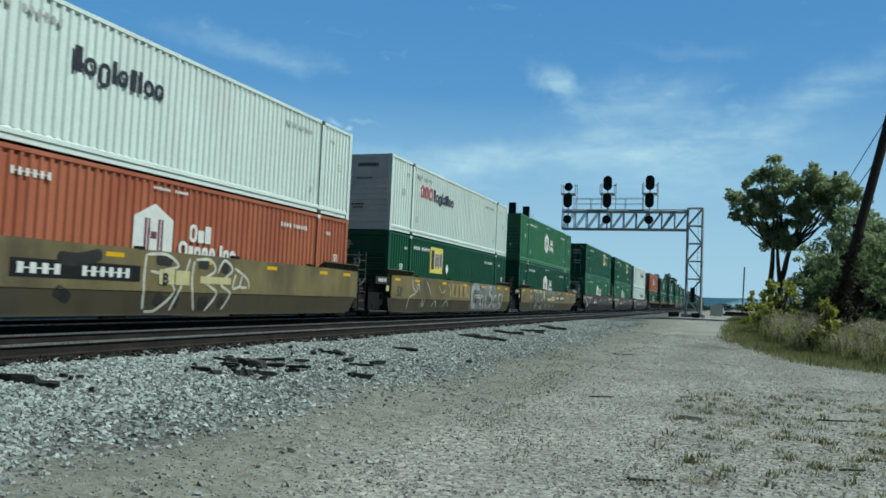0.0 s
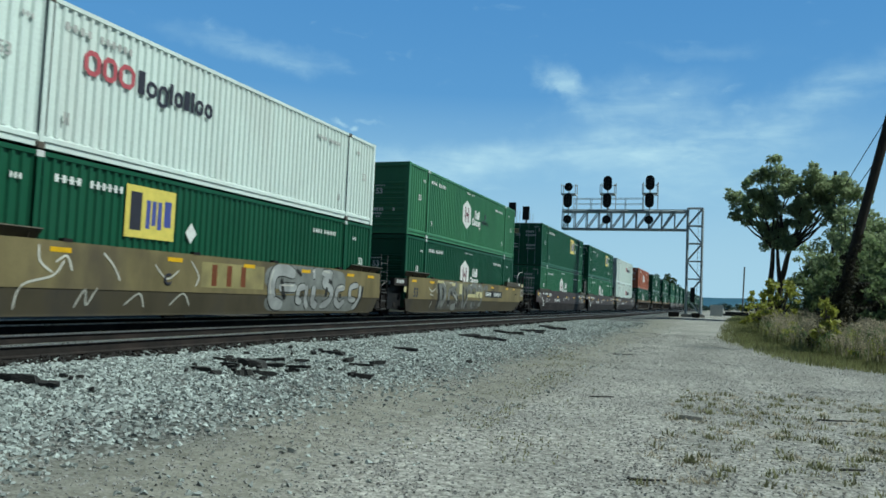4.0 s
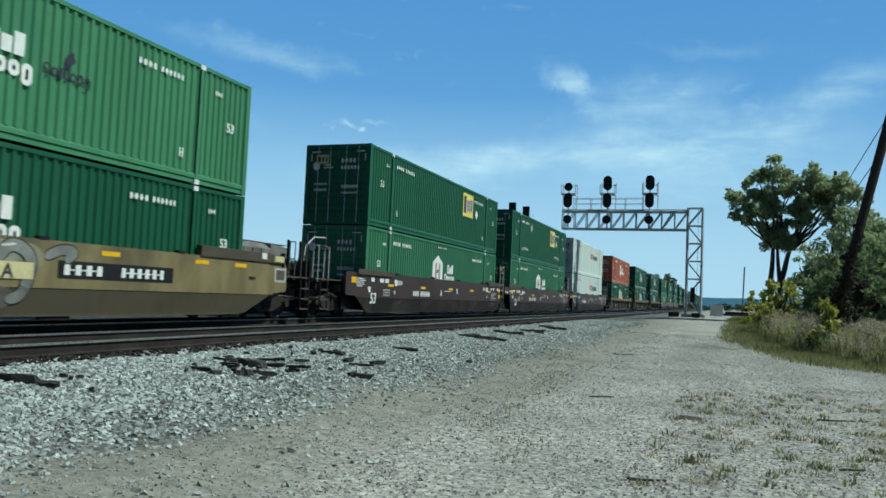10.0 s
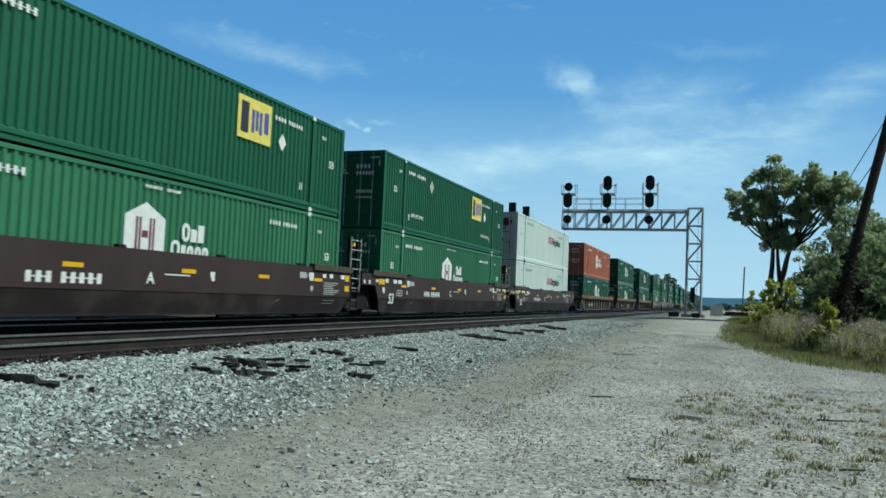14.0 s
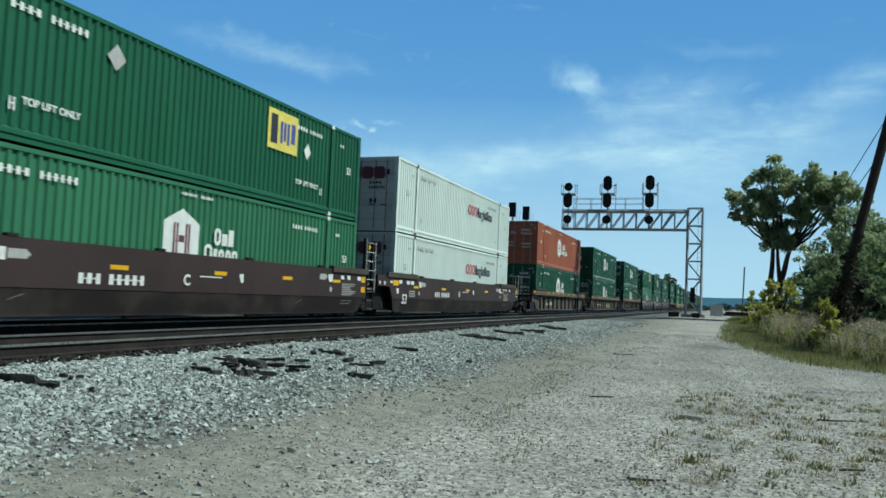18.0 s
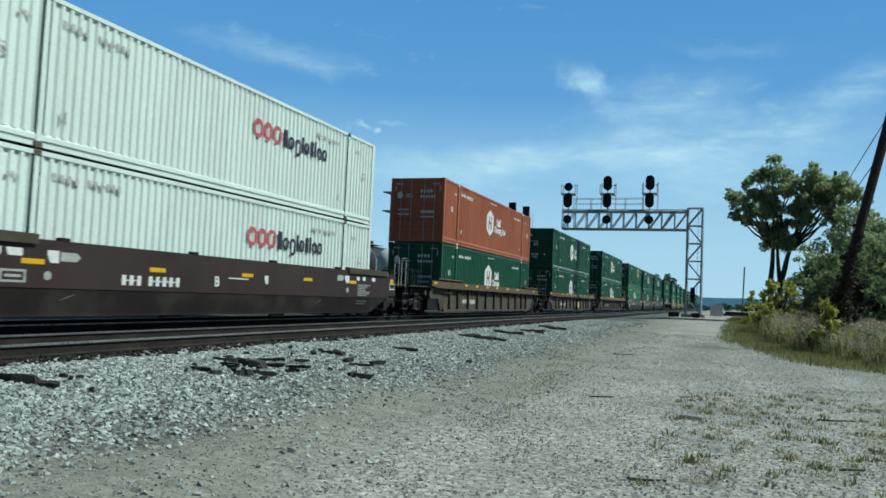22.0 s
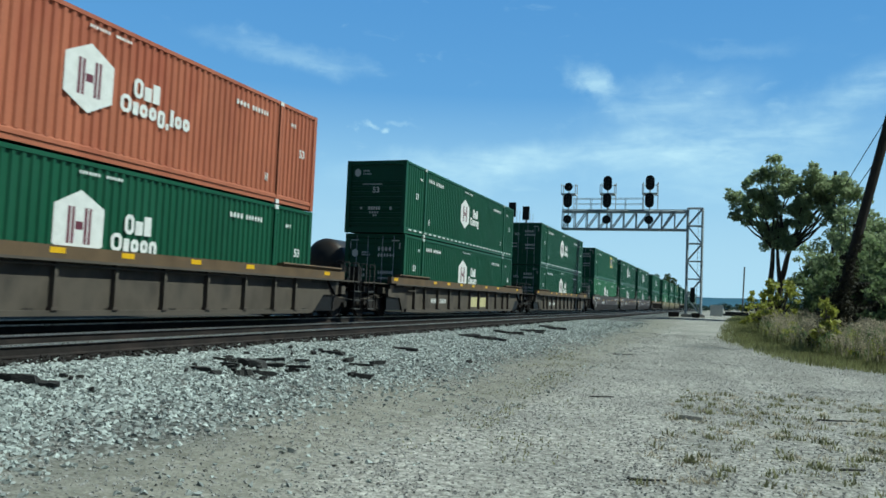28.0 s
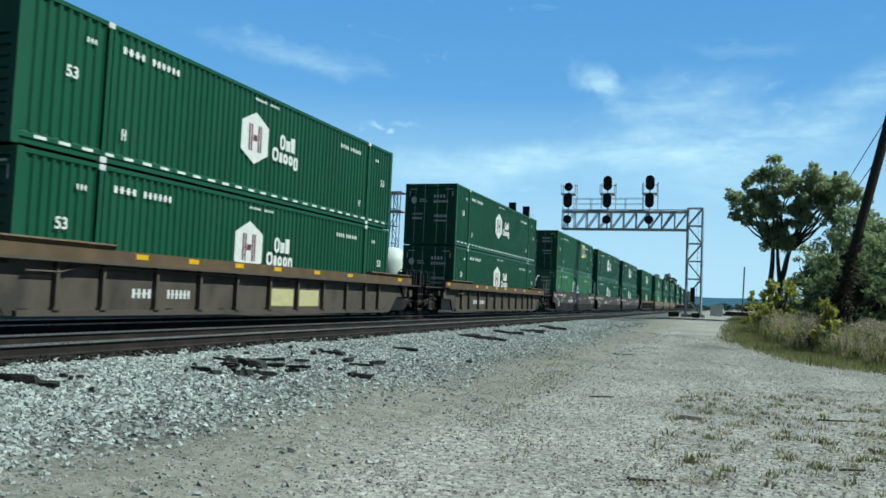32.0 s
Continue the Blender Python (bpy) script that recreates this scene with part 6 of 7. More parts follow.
def big_tree(x, y):
    t = tagged(new("tree"), "tall leafy green tree with a forked trunk beside the road", "tree")
    t.location = (x, y, ground_z(x, y))
    rnd = random.Random(4)
    for a, b, c, r in (((-1.05, 0, -0.2), (-1.12, 0, 3.0), (-1.0, 0, 5.4), 0.24), ((-0.62, 0.1, -0.2), (-0.40, 0.15, 2.9), (0.15, 0.2, 5.2), 0.27), ((-0.5, 0.1, 2.4), (-0.62, 0.1, 4.0), (-0.75, 0.1, 5.6), 0.17)):
        bm = bmesh.new()
        limb(bm, a, b, r, r * 0.8, 3, 0.04, rnd)
        limb(bm, b, c, r * 0.8, r * 0.55, 3, 0.04, rnd)
        part("trunk", bm, M_BARK, t)
    clumps = []
    for a, r0, tips in (((-1.0, 0, 5.2), 0.15, ((-3.95, 9.3, 0.85), (-3.6, 7.5, 0.6), (-2.8, 7.3, 0.65), (-3.1, 9.0, 1.0), (-2.1, 10.5, 1.05), (-2.3, 8.5, 0.9), (-1.7, 6.9, 0.75), (-1.1, 6.1, 0.7))),
                        ((-0.75, 0.1, 5.4), 0.14, ((-0.9, 10.8, 1.1), (-1.3, 9.4, 1.0), (-0.2, 9.5, 1.0), (-0.5, 7.1, 0.8), (0.1, 10.3, 0.9), (-1.0, 7.9, 0.8))),
                        ((0.1, 0.2, 5.1), 0.16, ((0.15, 6.1, 0.75), (1.0, 7.6, 0.95), (1.5, 10.5, 1.1), (2.4, 10.4, 1.0), (3.4, 10.4, 0.9), (4.1, 9.9, 0.9), (4.6, 9.0, 0.75), (1.7, 9.6, 0.9), (2.5, 8.9, 0.95), (3.3, 9.5, 0.95), (2.9, 7.7, 0.8), (0.9, 8.6, 0.7)))):
        for x, z, r in tips:
            q = (x, rnd.uniform(-1.3, 1.3), z)
            bm = bmesh.new()
            limb(bm, a, q, r0 * 0.6, 0.03, 4, 0.2, rnd)
            part("limb", bm, M_BARK, t)
            clumps.append((*q, r * 0.72))
            for _ in range(7):
                d = Vector((rnd.gauss(0, 1), rnd.gauss(0, 1), rnd.gauss(0, 0.8))).normalized() * r * rnd.uniform(0.55, 1.05)
                clumps.append((q[0] + d.x, q[1] + d.y, q[2] + d.z, rnd.uniform(0.22, 0.45) * (0.6 + 0.4 * r)))
    clumps += [(rnd.uniform(-1.9, 0.9), rnd.uniform(-0.8, 0.8), rnd.uniform(5.3, 7.6), rnd.uniform(0.35, 0.6)) for _ in range(20)]
    clumps += [(rnd.uniform(-2.6, 3.6), rnd.uniform(-1.2, 1.2), rnd.uniform(7.6, 10.2), rnd.uniform(0.35, 0.65)) for _ in range(34)]
    leaf_cloud("crown", t, clumps, 520, 0.14, M_LEAF, 9)


big_tree(4.25, 62)


def small_tree(x, y, h, w, seed, mat, label, name="tree"):
    t = tagged(new(name), label, "tree" if name == "tree" else "bush")
    t.location = (x, y, ground_z(x, y))
    rnd = random.Random(seed)
    bm = bmesh.new()
    limb(bm, (0, 0, -0.1), (0.1, 0, h * 0.6), 0.03 * h, 0.012 * h, 4, 0.1, rnd)
    part("trunk", bm, M_BARK, t)
    clumps = []
    for _ in range(int(22 + w * 5)):
        a, rr = rnd.uniform(0, 6.3), w * math.sqrt(rnd.random())
        z = h * rnd.uniform(0.12 if name != "tree" else 0.3, 0.93)
        k = 1.0 - 0.55 * max(0.0, z / h - 0.55) / 0.45
        q = (rr * k * math.cos(a), rr * k * math.sin(a), z)
        bm = bmesh.new()
        limb(bm, (0.05, 0, h * 0.3), q, 0.012 * h, 0.008, 3, 0.15, rnd)
        part("limb", bm, M_BARK, t)
        clumps.append((*q, rnd.uniform(0.16, 0.28) * max(w, 0.35 * h)))
    leaf_cloud("crown", t, clumps, (420 if h < 6 else 300) if h > 3 else 620, 0.11 if h < 6 else 0.14, mat, seed + 50)


small_tree(9.6, 58, 6.6, 2.6, 21, M_LEAF, "leafy green tree behind the weeds")
small_tree(8.6, 61, 7.4, 2.2, 41, M_LEAF, "tall leafy green tree behind the weeds")
small_tree(11.4, 58, 5.8, 2.7, 42, M_LEAF, "tall leafy green tree behind the weeds")
small_tree(6.9, 51, 4.9, 2.3, 43, M_LEAF_B, "dense green bush behind the weeds", "bush")
small_tree(9.9, 49, 5.2, 2.5, 44, M_LEAF_B, "dense green bush behind the weeds", "bush")
small_tree(11.4, 45, 4.8, 2.6, 45, M_LEAF_B, "dense green bush behind the weeds", "bush")
small_tree(8.9, 40, 4.0, 2.3, 46, M_LEAF_B, "dense green bush behind the weeds", "bush")
small_tree(10.2, 36, 3.6, 2.2, 47, M_LEAF_B, "dense green bush behind the weeds", "bush")
small_tree(5.5, 56, 4.4, 1.6, 48, M_LEAF_B, "dense green bush behind the weeds", "bush")
small_tree(1.85, 47, 2.3, 1.0, 49, M_LEAF_Y, "yellow-green bush at the edge of the road", "bush")
small_tree(7.7, 57, 8.2, 2.3, 51, M_LEAF, "tall leafy green tree behind the pole")
small_tree(10.2, 61, 8.6, 2.8, 52, M_LEAF, "tall leafy green tree behind the pole")
small_tree(6.4, 66, 6.0, 2.0, 22, M_LEAF, "leafy green tree behind the weeds")
small_tree(6.3, 52, 4.6, 1.8, 28, M_LEAF, "leafy green tree behind the weeds")
small_tree(8.7, 53, 5.4, 2.3, 29, M_LEAF, "leafy green tree behind the weeds")
small_tree(7.5, 47, 5.2, 2.3, 30, M_LEAF_B, "dense green bush behind the weeds", "bush")
small_tree(8.8, 44, 5.2, 2.6, 23, M_LEAF_B, "dense green bush behind the weeds", "bush")
small_tree(6.2, 44, 3.8, 2.0, 26, M_LEAF_B, "dense green bush behind the weeds", "bush")
small_tree(5.0, 49, 3.4, 1.9, 32, M_LEAF_B, "dense green bush behind the weeds", "bush")
small_tree(7.4, 38, 3.4, 1.8, 33, M_LEAF_B, "dense green bush behind the weeds", "bush")
# this bush's shade is put in through the dark vine leaf colour
small_tree(5.6, 40.5, 2.6, 1.5, 27, M_VINE, "dark shaded bush beside the pole", "bush")
small_tree(2.65, 44, 2.9, 1.05, 24, M_LEAF_Y, "yellow-green bush at the edge of the road", "bush")
small_tree(3.38, 30.6, 2.2, 0.42, 25, M_LEAF_Y, "yellow-green sapling at the edge of the weeds", "bush")


def weeds(name, count, place, h, mat, label, seed, lean=0.35, width=0.012):
    """Grass blades and stalks; place(rnd) gives x, y or None."""
    rnd = random.Random(seed)
    verts, faces = [], []
    for _ in range(count):
        p = place(rnd)
        if p is None:
            continue
        x, y = p
        z = ground_z(x, y) - 0.02
        hh = rnd.uniform(*h)
        a, l = rnd.uniform(0, 6.3), rnd.uniform(0, lean) * hh
        dx, dy = math.cos(a), math.sin(a)
        w = width * rnd.uniform(0.6, 1.5)
        k = len(verts)
        for t, ww in ((0, w), (0.55, w * 0.8), (1, 0.001)):
            o = l * t * t
            verts += [(x + dx * o - dy * ww, y + dy * o + dx * ww, z + hh * t), (x + dx * o + dy * ww, y + dy * o - dx * ww, z + hh * t)]
        faces += [(k, k + 1, k + 3, k + 2), (k + 2, k + 3, k + 5, k + 4)]
    tagged(new(name, scatter_mesh(name, verts, faces, mat)), label, "grass", kind="stuff")


def bank(lo, hi):
    def place(rnd):
        y = 14 + 66 * rnd.random() ** 1.3
        return road_edge(y) + lo + (hi - lo) * rnd.random(), y
    return place


def bank_edge(rnd):
    y = 14 + 66 * rnd.random() ** 1.3
    return road_edge(y) - 0.9 + 2.8 * math.sqrt(rnd.random()), y


def tufts(seed, count, xr, yr, spread):
    rnd = random.Random(seed)
    centres = [(rnd.uniform(*xr), rnd.uniform(*yr)) for _ in range(count)]

    def place(r):
        c = r.choice(centres)
        return c[0] + r.gauss(0, spread), c[1] + r.gauss(0, spread)
    return place


def mid_strip(rnd):
    """A thin strip of low weeds that runs along the middle of the road."""
    y = 7 + 16 * rnd.random()
    x = -2.5 - 0.13 * (y - 9) + rnd.gauss(0, 0.45)
    return (x, y) if noise.noise((x * 1.4, y * 0.8, 4)) > -0.05 else None


weeds("short_grass", 60000, bank_edge, (0.04, 0.22), M_GRASS, "short green grass along the road edge", 31)
weeds("tall_weeds", 11000, bank(1.2, 6.5), (0.3, 0.95), M_GRASS, "tall green and brown weeds on the bank", 32, 0.8, 0.014)
weeds("dry_weeds", 12000, bank(1.4, 6.5), (0.4, 1.1), M_DRY, "dry brown weed stalks on the bank", 33, 0.6, 0.011)
def bank_plants(name, count, mat, size, height, label, seed):
    """Leafy low weeds all along the bank."""
    rnd = random.Random(seed)
    clumps = []
    for _ in range(count):
        y = 20 + 48 * rnd.random() ** 1.2
        x = road_edge(y) + rnd.uniform(1.4, 5.5)
        clumps.append((x, y, ground_z(x, y) + rnd.uniform(*height), rnd.uniform(0.16, 0.34)))
    ob = leaf_cloud(name, None, clumps, 900, size, mat, seed)
    tagged(ob, label, "weeds", kind="stuff")


bank_plants("leafy_weeds", 380, M_LEAF_B, 0.055, (0.2, 0.75), "leafy green weeds on the bank", 91)
bank_plants("seedy_weeds", 560, M_DRY, 0.04, (0.3, 1.05), "dry brown seed heads on the bank", 92)
bank_plants("yellow_weeds", 160, M_LEAF_Y, 0.05, (0.15, 0.6), "yellow-green weeds on the bank", 93)
weeds("grass_tufts", 6500, tufts(34, 300, (-0.7, 5.0), (5.2, 15.2), 0.05), (0.02, 0.10), M_TUFT, "sparse low weeds in the gravel", 35, 1.1, 0.009)
weeds("dry_tufts", 7500, tufts(36, 260, (-0.7, 5.2), (5.2, 15.5), 0.07), (0.02, 0.08), M_DRY, "sparse dry weeds in the gravel", 37, 1.5, 0.006)
weeds("road_weeds", 5200, mid_strip, (0.015, 0.06), M_TUFT, "faint strip of low weeds between the wheel tracks", 39, 1.4, 0.008)
weeds("far_grass", 9000, lambda r: (r.uniform(-60, -36), r.uniform(20, 160)), (0.3, 0.9), M_GRASS, "rough grass beyond the yard", 38, 0.3, 0.03)


# ---------------------------------------------------------------- poles and wires
def leaning_pole():
    p = tagged(new("utility_pole"), "leaning wooden utility pole overgrown with dark vines", "utility pole")
    p.location = (3.55, 32.0, 0.1)
    part("shaft", rods(((0, 0, 0), (2.35, 0.4, 9.9), 0.17), n=12), M_POLE, p)
    clumps = [(0.237 * z + 0.08 * math.sin(z * 5), 0.04 * z, z, 0.66 - 0.10 * z) for z in (0.3, 0.6, 0.9, 1.3, 1.6, 1.9, 2.3, 2.7, 3.1, 3.5, 3.9, 4.3, 4.7)]
    clumps += [(0.65, 0.2, 0.5, 0.55), (-0.2, -0.1, 0.4, 0.5)]
    leaf_cloud("vine_foliage", p, clumps, 2400, 0.06, M_VINE, 41)
    wires = tagged(new("overhead_wires"), "thin dark cables slung beside the pole", "cable")
    for a, b in (((4.7, 36.5, 7.0), (6.75, 32, 11.2)), ((5.15, 36.5, 6.9), (6.55, 31.5, 9.6))):
        part("cable", rods((a, b, 0.018), n=5), M_BLACK, wires)


leaning_pole()


def far_pole(x, y, h, name="utility_pole"):
    p = tagged(new(name), "distant weathered wooden utility pole", "utility pole")
    p.location = (x, y, 0.6)
    part("shaft", rods(((0, 0, 0), (0.25, 0, h), 0.13), n=8), M_POLE_G if y > 100 else M_POLE, p)


far_pole(2.9, 150, 8.6)
far_pole(7.6, 150, 4.6)
far_pole(8.05, 70, 12.6)


# ---------------------------------------------------------------- distance
def ridge(name, x0, x1, y, h, seed, label):
    bm = bmesh.new()
    n = 90
    top, low = [], []
    for i in range(n + 1):
        x = x0 + (x1 - x0) * i / n
        z = h * (0.7 + 0.4 * noise.noise((x * 0.0016 + seed, 0, 0)) + 0.06 * noise.noise((x * 0.02, seed, 0)))
        top.append(bm.verts.new((x, y + 60, z)))
        low.append(bm.verts.new((x, y, -2)))
    for i in range(n):
        bm.faces.new((low[i], low[i + 1], top[i + 1], top[i]))
    # haze over the hills painted in as a faint blue glow
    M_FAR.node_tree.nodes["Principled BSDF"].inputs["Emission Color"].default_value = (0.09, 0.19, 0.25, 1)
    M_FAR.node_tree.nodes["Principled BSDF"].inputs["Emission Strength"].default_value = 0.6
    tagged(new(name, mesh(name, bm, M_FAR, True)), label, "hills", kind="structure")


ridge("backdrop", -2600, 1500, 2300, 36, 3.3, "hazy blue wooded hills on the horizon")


def far_wood():
    """Low woods behind the yard."""
    rnd = random.Random(61)
    for i in range(16):
        x, y = -75 + rnd.uniform(-14, 10), 34 + i * 15 + rnd.uniform(-4, 4)
        t = tagged(new("tree"), "rounded green tree beyond the rail yard", "tree", "trees beyond the yard")
        t.location = (x, y, 0)
        h = rnd.uniform(5.0, 7.5)
        part("trunk", rods(((0, 0, 0), (0, 0, h * 0.6), 0.18), n=7), M_BARK, t)
        clumps = [(rnd.gauss(0, 1.5), rnd.gauss(0, 1.5), h * rnd.uniform(0.35, 0.9), rnd.uniform(0.9, 1.5)) for _ in range(12)]
        leaf_cloud("crown", t, clumps, 60, 0.26, M_FARTREE, 70 + i)


far_wood()


def far_hedge():
    """Low hazy bushes and trees where the road ends."""
    rnd = random.Random(66)
    for i in range(34):
        x, y = -9 + i * 1.7 + rnd.uniform(-1, 1), 235 + rnd.uniform(-20, 40)
        t = tagged(new("bush"), "hazy green bush far along the road", "bush", "bushes far along the road")
        t.location = (x, y, 0.75)
        h = rnd.uniform(1.2, 2.6)
        part("trunk", rods(((0, 0, 0), (0, 0, h * 0.6), 0.1), n=6), M_BARK, t)
        leaf_cloud("crown", t, [(rnd.gauss(0, 0.7), rnd.gauss(0, 0.7), h * rnd.uniform(0.25, 0.85), rnd.uniform(0.5, 0.9)) for _ in range(9)], 70, 0.22, M_HAZETREE, 300 + i)


far_hedge()


def equipment_box(x, y, sx, sz, label):
    e = tagged(new("equipment_box"), label, "cabinet", "trackside equipment boxes")
    e.location = (x, y, 0.6)
    part("body", boxes((-sx, sx, -0.4, 0.4, 0, sz)), M_DARK, e)
    part("lid", boxes((-sx - 0.04, sx + 0.04, -0.44, 0.44, sz, sz + 0.06)), M_DARK, e)


equipment_box(-3.9, 65.0, 0.4, 0.4, "dark steel trackside box beside the gantry")
equipment_box(-2.2, 65.0, 0.3, 0.4, "dark steel trackside box beside the gantry")


def relay_cabinet(x, y):
    e = tagged(new("relay_cabinet"), "small silver relay cabinet beside the road", "cabinet")
    e.location = (x, y, ground_z(x, y))
    steel = material("silver_cabinet_paint", (0.60, 0.63, 0.64), 0.5, tone=0.06)
    part("body", boxes((-0.55, 0.55, -0.4, 0.4, 0.05, 0.95)), steel, e)
    part("roof", piece(prism, [(-0.62, 0.95), (0.62, 0.95), (0.5, 1.06), (-0.5, 1.06)], "y", -0.46, 0.46), steel, e)
    part("door", boxes((-0.45, 0.45, -0.425, -0.4, 0.12, 0.88)), steel, e)


relay_cabinet(-0.75, 76)


def timber_stack(x, y):
    s = tagged(new("timber_stack"), "low stack of dark old timbers by the road", "timber")
    s.location = (x, y, ground_z(x, y))
    for k in range(3):
        part("timber", boxes((-1.3 + 0.1 * k, 1.3, -0.4 + 0.28 * k, -0.15 + 0.28 * k, 0.0, 0.24)), M_SCRAP, s)
    for k in range(2):
        part("timber", boxes((-1.1, 1.2, -0.3 + 0.3 * k, -0.05 + 0.3 * k, 0.245, 0.46)), M_SCRAP, s)


timber_stack(1.1, 88)


def litter():
    """A pale block and a few sticks in the gravel."""
    bm = bmesh.new()
    box(bm, -0.15, 0.15, -0.05, 0.05, -0.03, 0.045)
    bmesh.ops.bevel(bm, geom=bm.edges[:], offset=0.012, segments=2, affect="EDGES")
    ob = tagged(new("concrete_block", mesh("concrete_block", bm, material("pale_concrete", (0.33, 0.32, 0.29), 0.9, tone=0.15, bump=0.003))), "pale broken concrete block lying in the gravel", "block")
    ob.matrix_world = pose(-0.42, 11.2, ground_z(-0.42, 11.2) + 0.01, 0, 3, 8)
    rnd = random.Random(7)
    for x, y, l, turn in ((-0.62, 7.1, 0.34, 10), (1.5, 12.3, 0.5, 12), (1.2, 8.6, 0.25, 20), (2.6, 13.2, 0.4, 5), (-1.9, 13.0, 0.4, 25), (-2.9, 24.0, 0.6, 15)):
        bm = bmesh.new()
        limb(bm, (-l / 2, 0, 0), (l / 2, 0, 0.01), 0.014, 0.008, 4, 0.02, rnd)
        ob = tagged(new("stick", mesh("stick", bm, M_SCRAP)), "dark dry stick lying on the gravel", "stick", "sticks on the gravel")
        ob.matrix_world = pose(x, y, ground_z(x, y) + 0.012, 0, 0, turn)


litter()


YARD_TREE_A, YARD_TREE_B, YARD_TREE_C = (-63.7, 70, 7.3, 2.6), (-66, 60, 5.2, 3.0), (-62.7, 90, 7.4, 3.0)
TANK_AT, MAST_AT = (-20.3, 45.6), (-21.6, 48.6, 8.3)


def round_tree(x, y, h, w):
    t = tagged(new("tree"), "rounded green tree far behind the train", "tree")
    t.location = (x, y, 0.3)
    rnd = random.Random(17)
    part("trunk", rods(((0, 0, 0), (0, 0, h * 0.6), 0.3), n=8), M_BARK, t)
    clumps = []
    for _ in range(46):
        a, r = rnd.uniform(0, 6.3), w * math.sqrt(rnd.random())
        clumps.append((r * math.cos(a), r * math.sin(a), h * (0.35 + 0.55 * rnd.random() * math.sqrt(max(0.0, 1 - (r / w) ** 2 * 0.8))), rnd.uniform(0.9, 1.5)))
    leaf_cloud("crown", t, clumps, 70, 0.3, M_FARTREE, 18)


round_tree(-21.5, 292, 14.4, 5.2)
round_tree(-18.0, 305, 10.2, 3.0)


round_tree(*YARD_TREE_A)
round_tree(*YARD_TREE_B)
round_tree(*YARD_TREE_C)


def storage_tank(x, y):
    t = tagged(new("storage_tank"), "white round storage tank behind the train", "tank")
    t.location = (x, y, 0.3)
    bm = bmesh.new()
    lathe(bm, [(0.0, 1.1), (3.3, 1.1), (3.9, 0.85), (4.2, 0.4), (4.3, 0.05)], 24, "z")
    part("shell", bm, M_WHITE, t, smooth=True)
    part("skirt", rods(((0, 0, -0.3), (0, 0, 0.02), 1.3), n=20), M_GALV, t)


def lattice_mast(x, y, h):
    m = tagged(new("lattice_mast"), "slim galvanised lattice mast behind the train", "mast")
    m.location = (x, y, 0.3)
    truss(m, (-0.25, -0.25, 0), (-0.25, -0.25, h), (0.5, 0, 0), (0, 0.5, 0), 7, 0.04, 0.025, M_GALV, ("mast_chord", "mast_brace"))
    for z in (h - 0.1, h - 1.4):
        part("platform", boxes((-0.7, 0.7, -0.6, 0.6, z, z + 0.08)), M_GALV, m)


storage_tank(*TANK_AT)
lattice_mast(*MAST_AT)


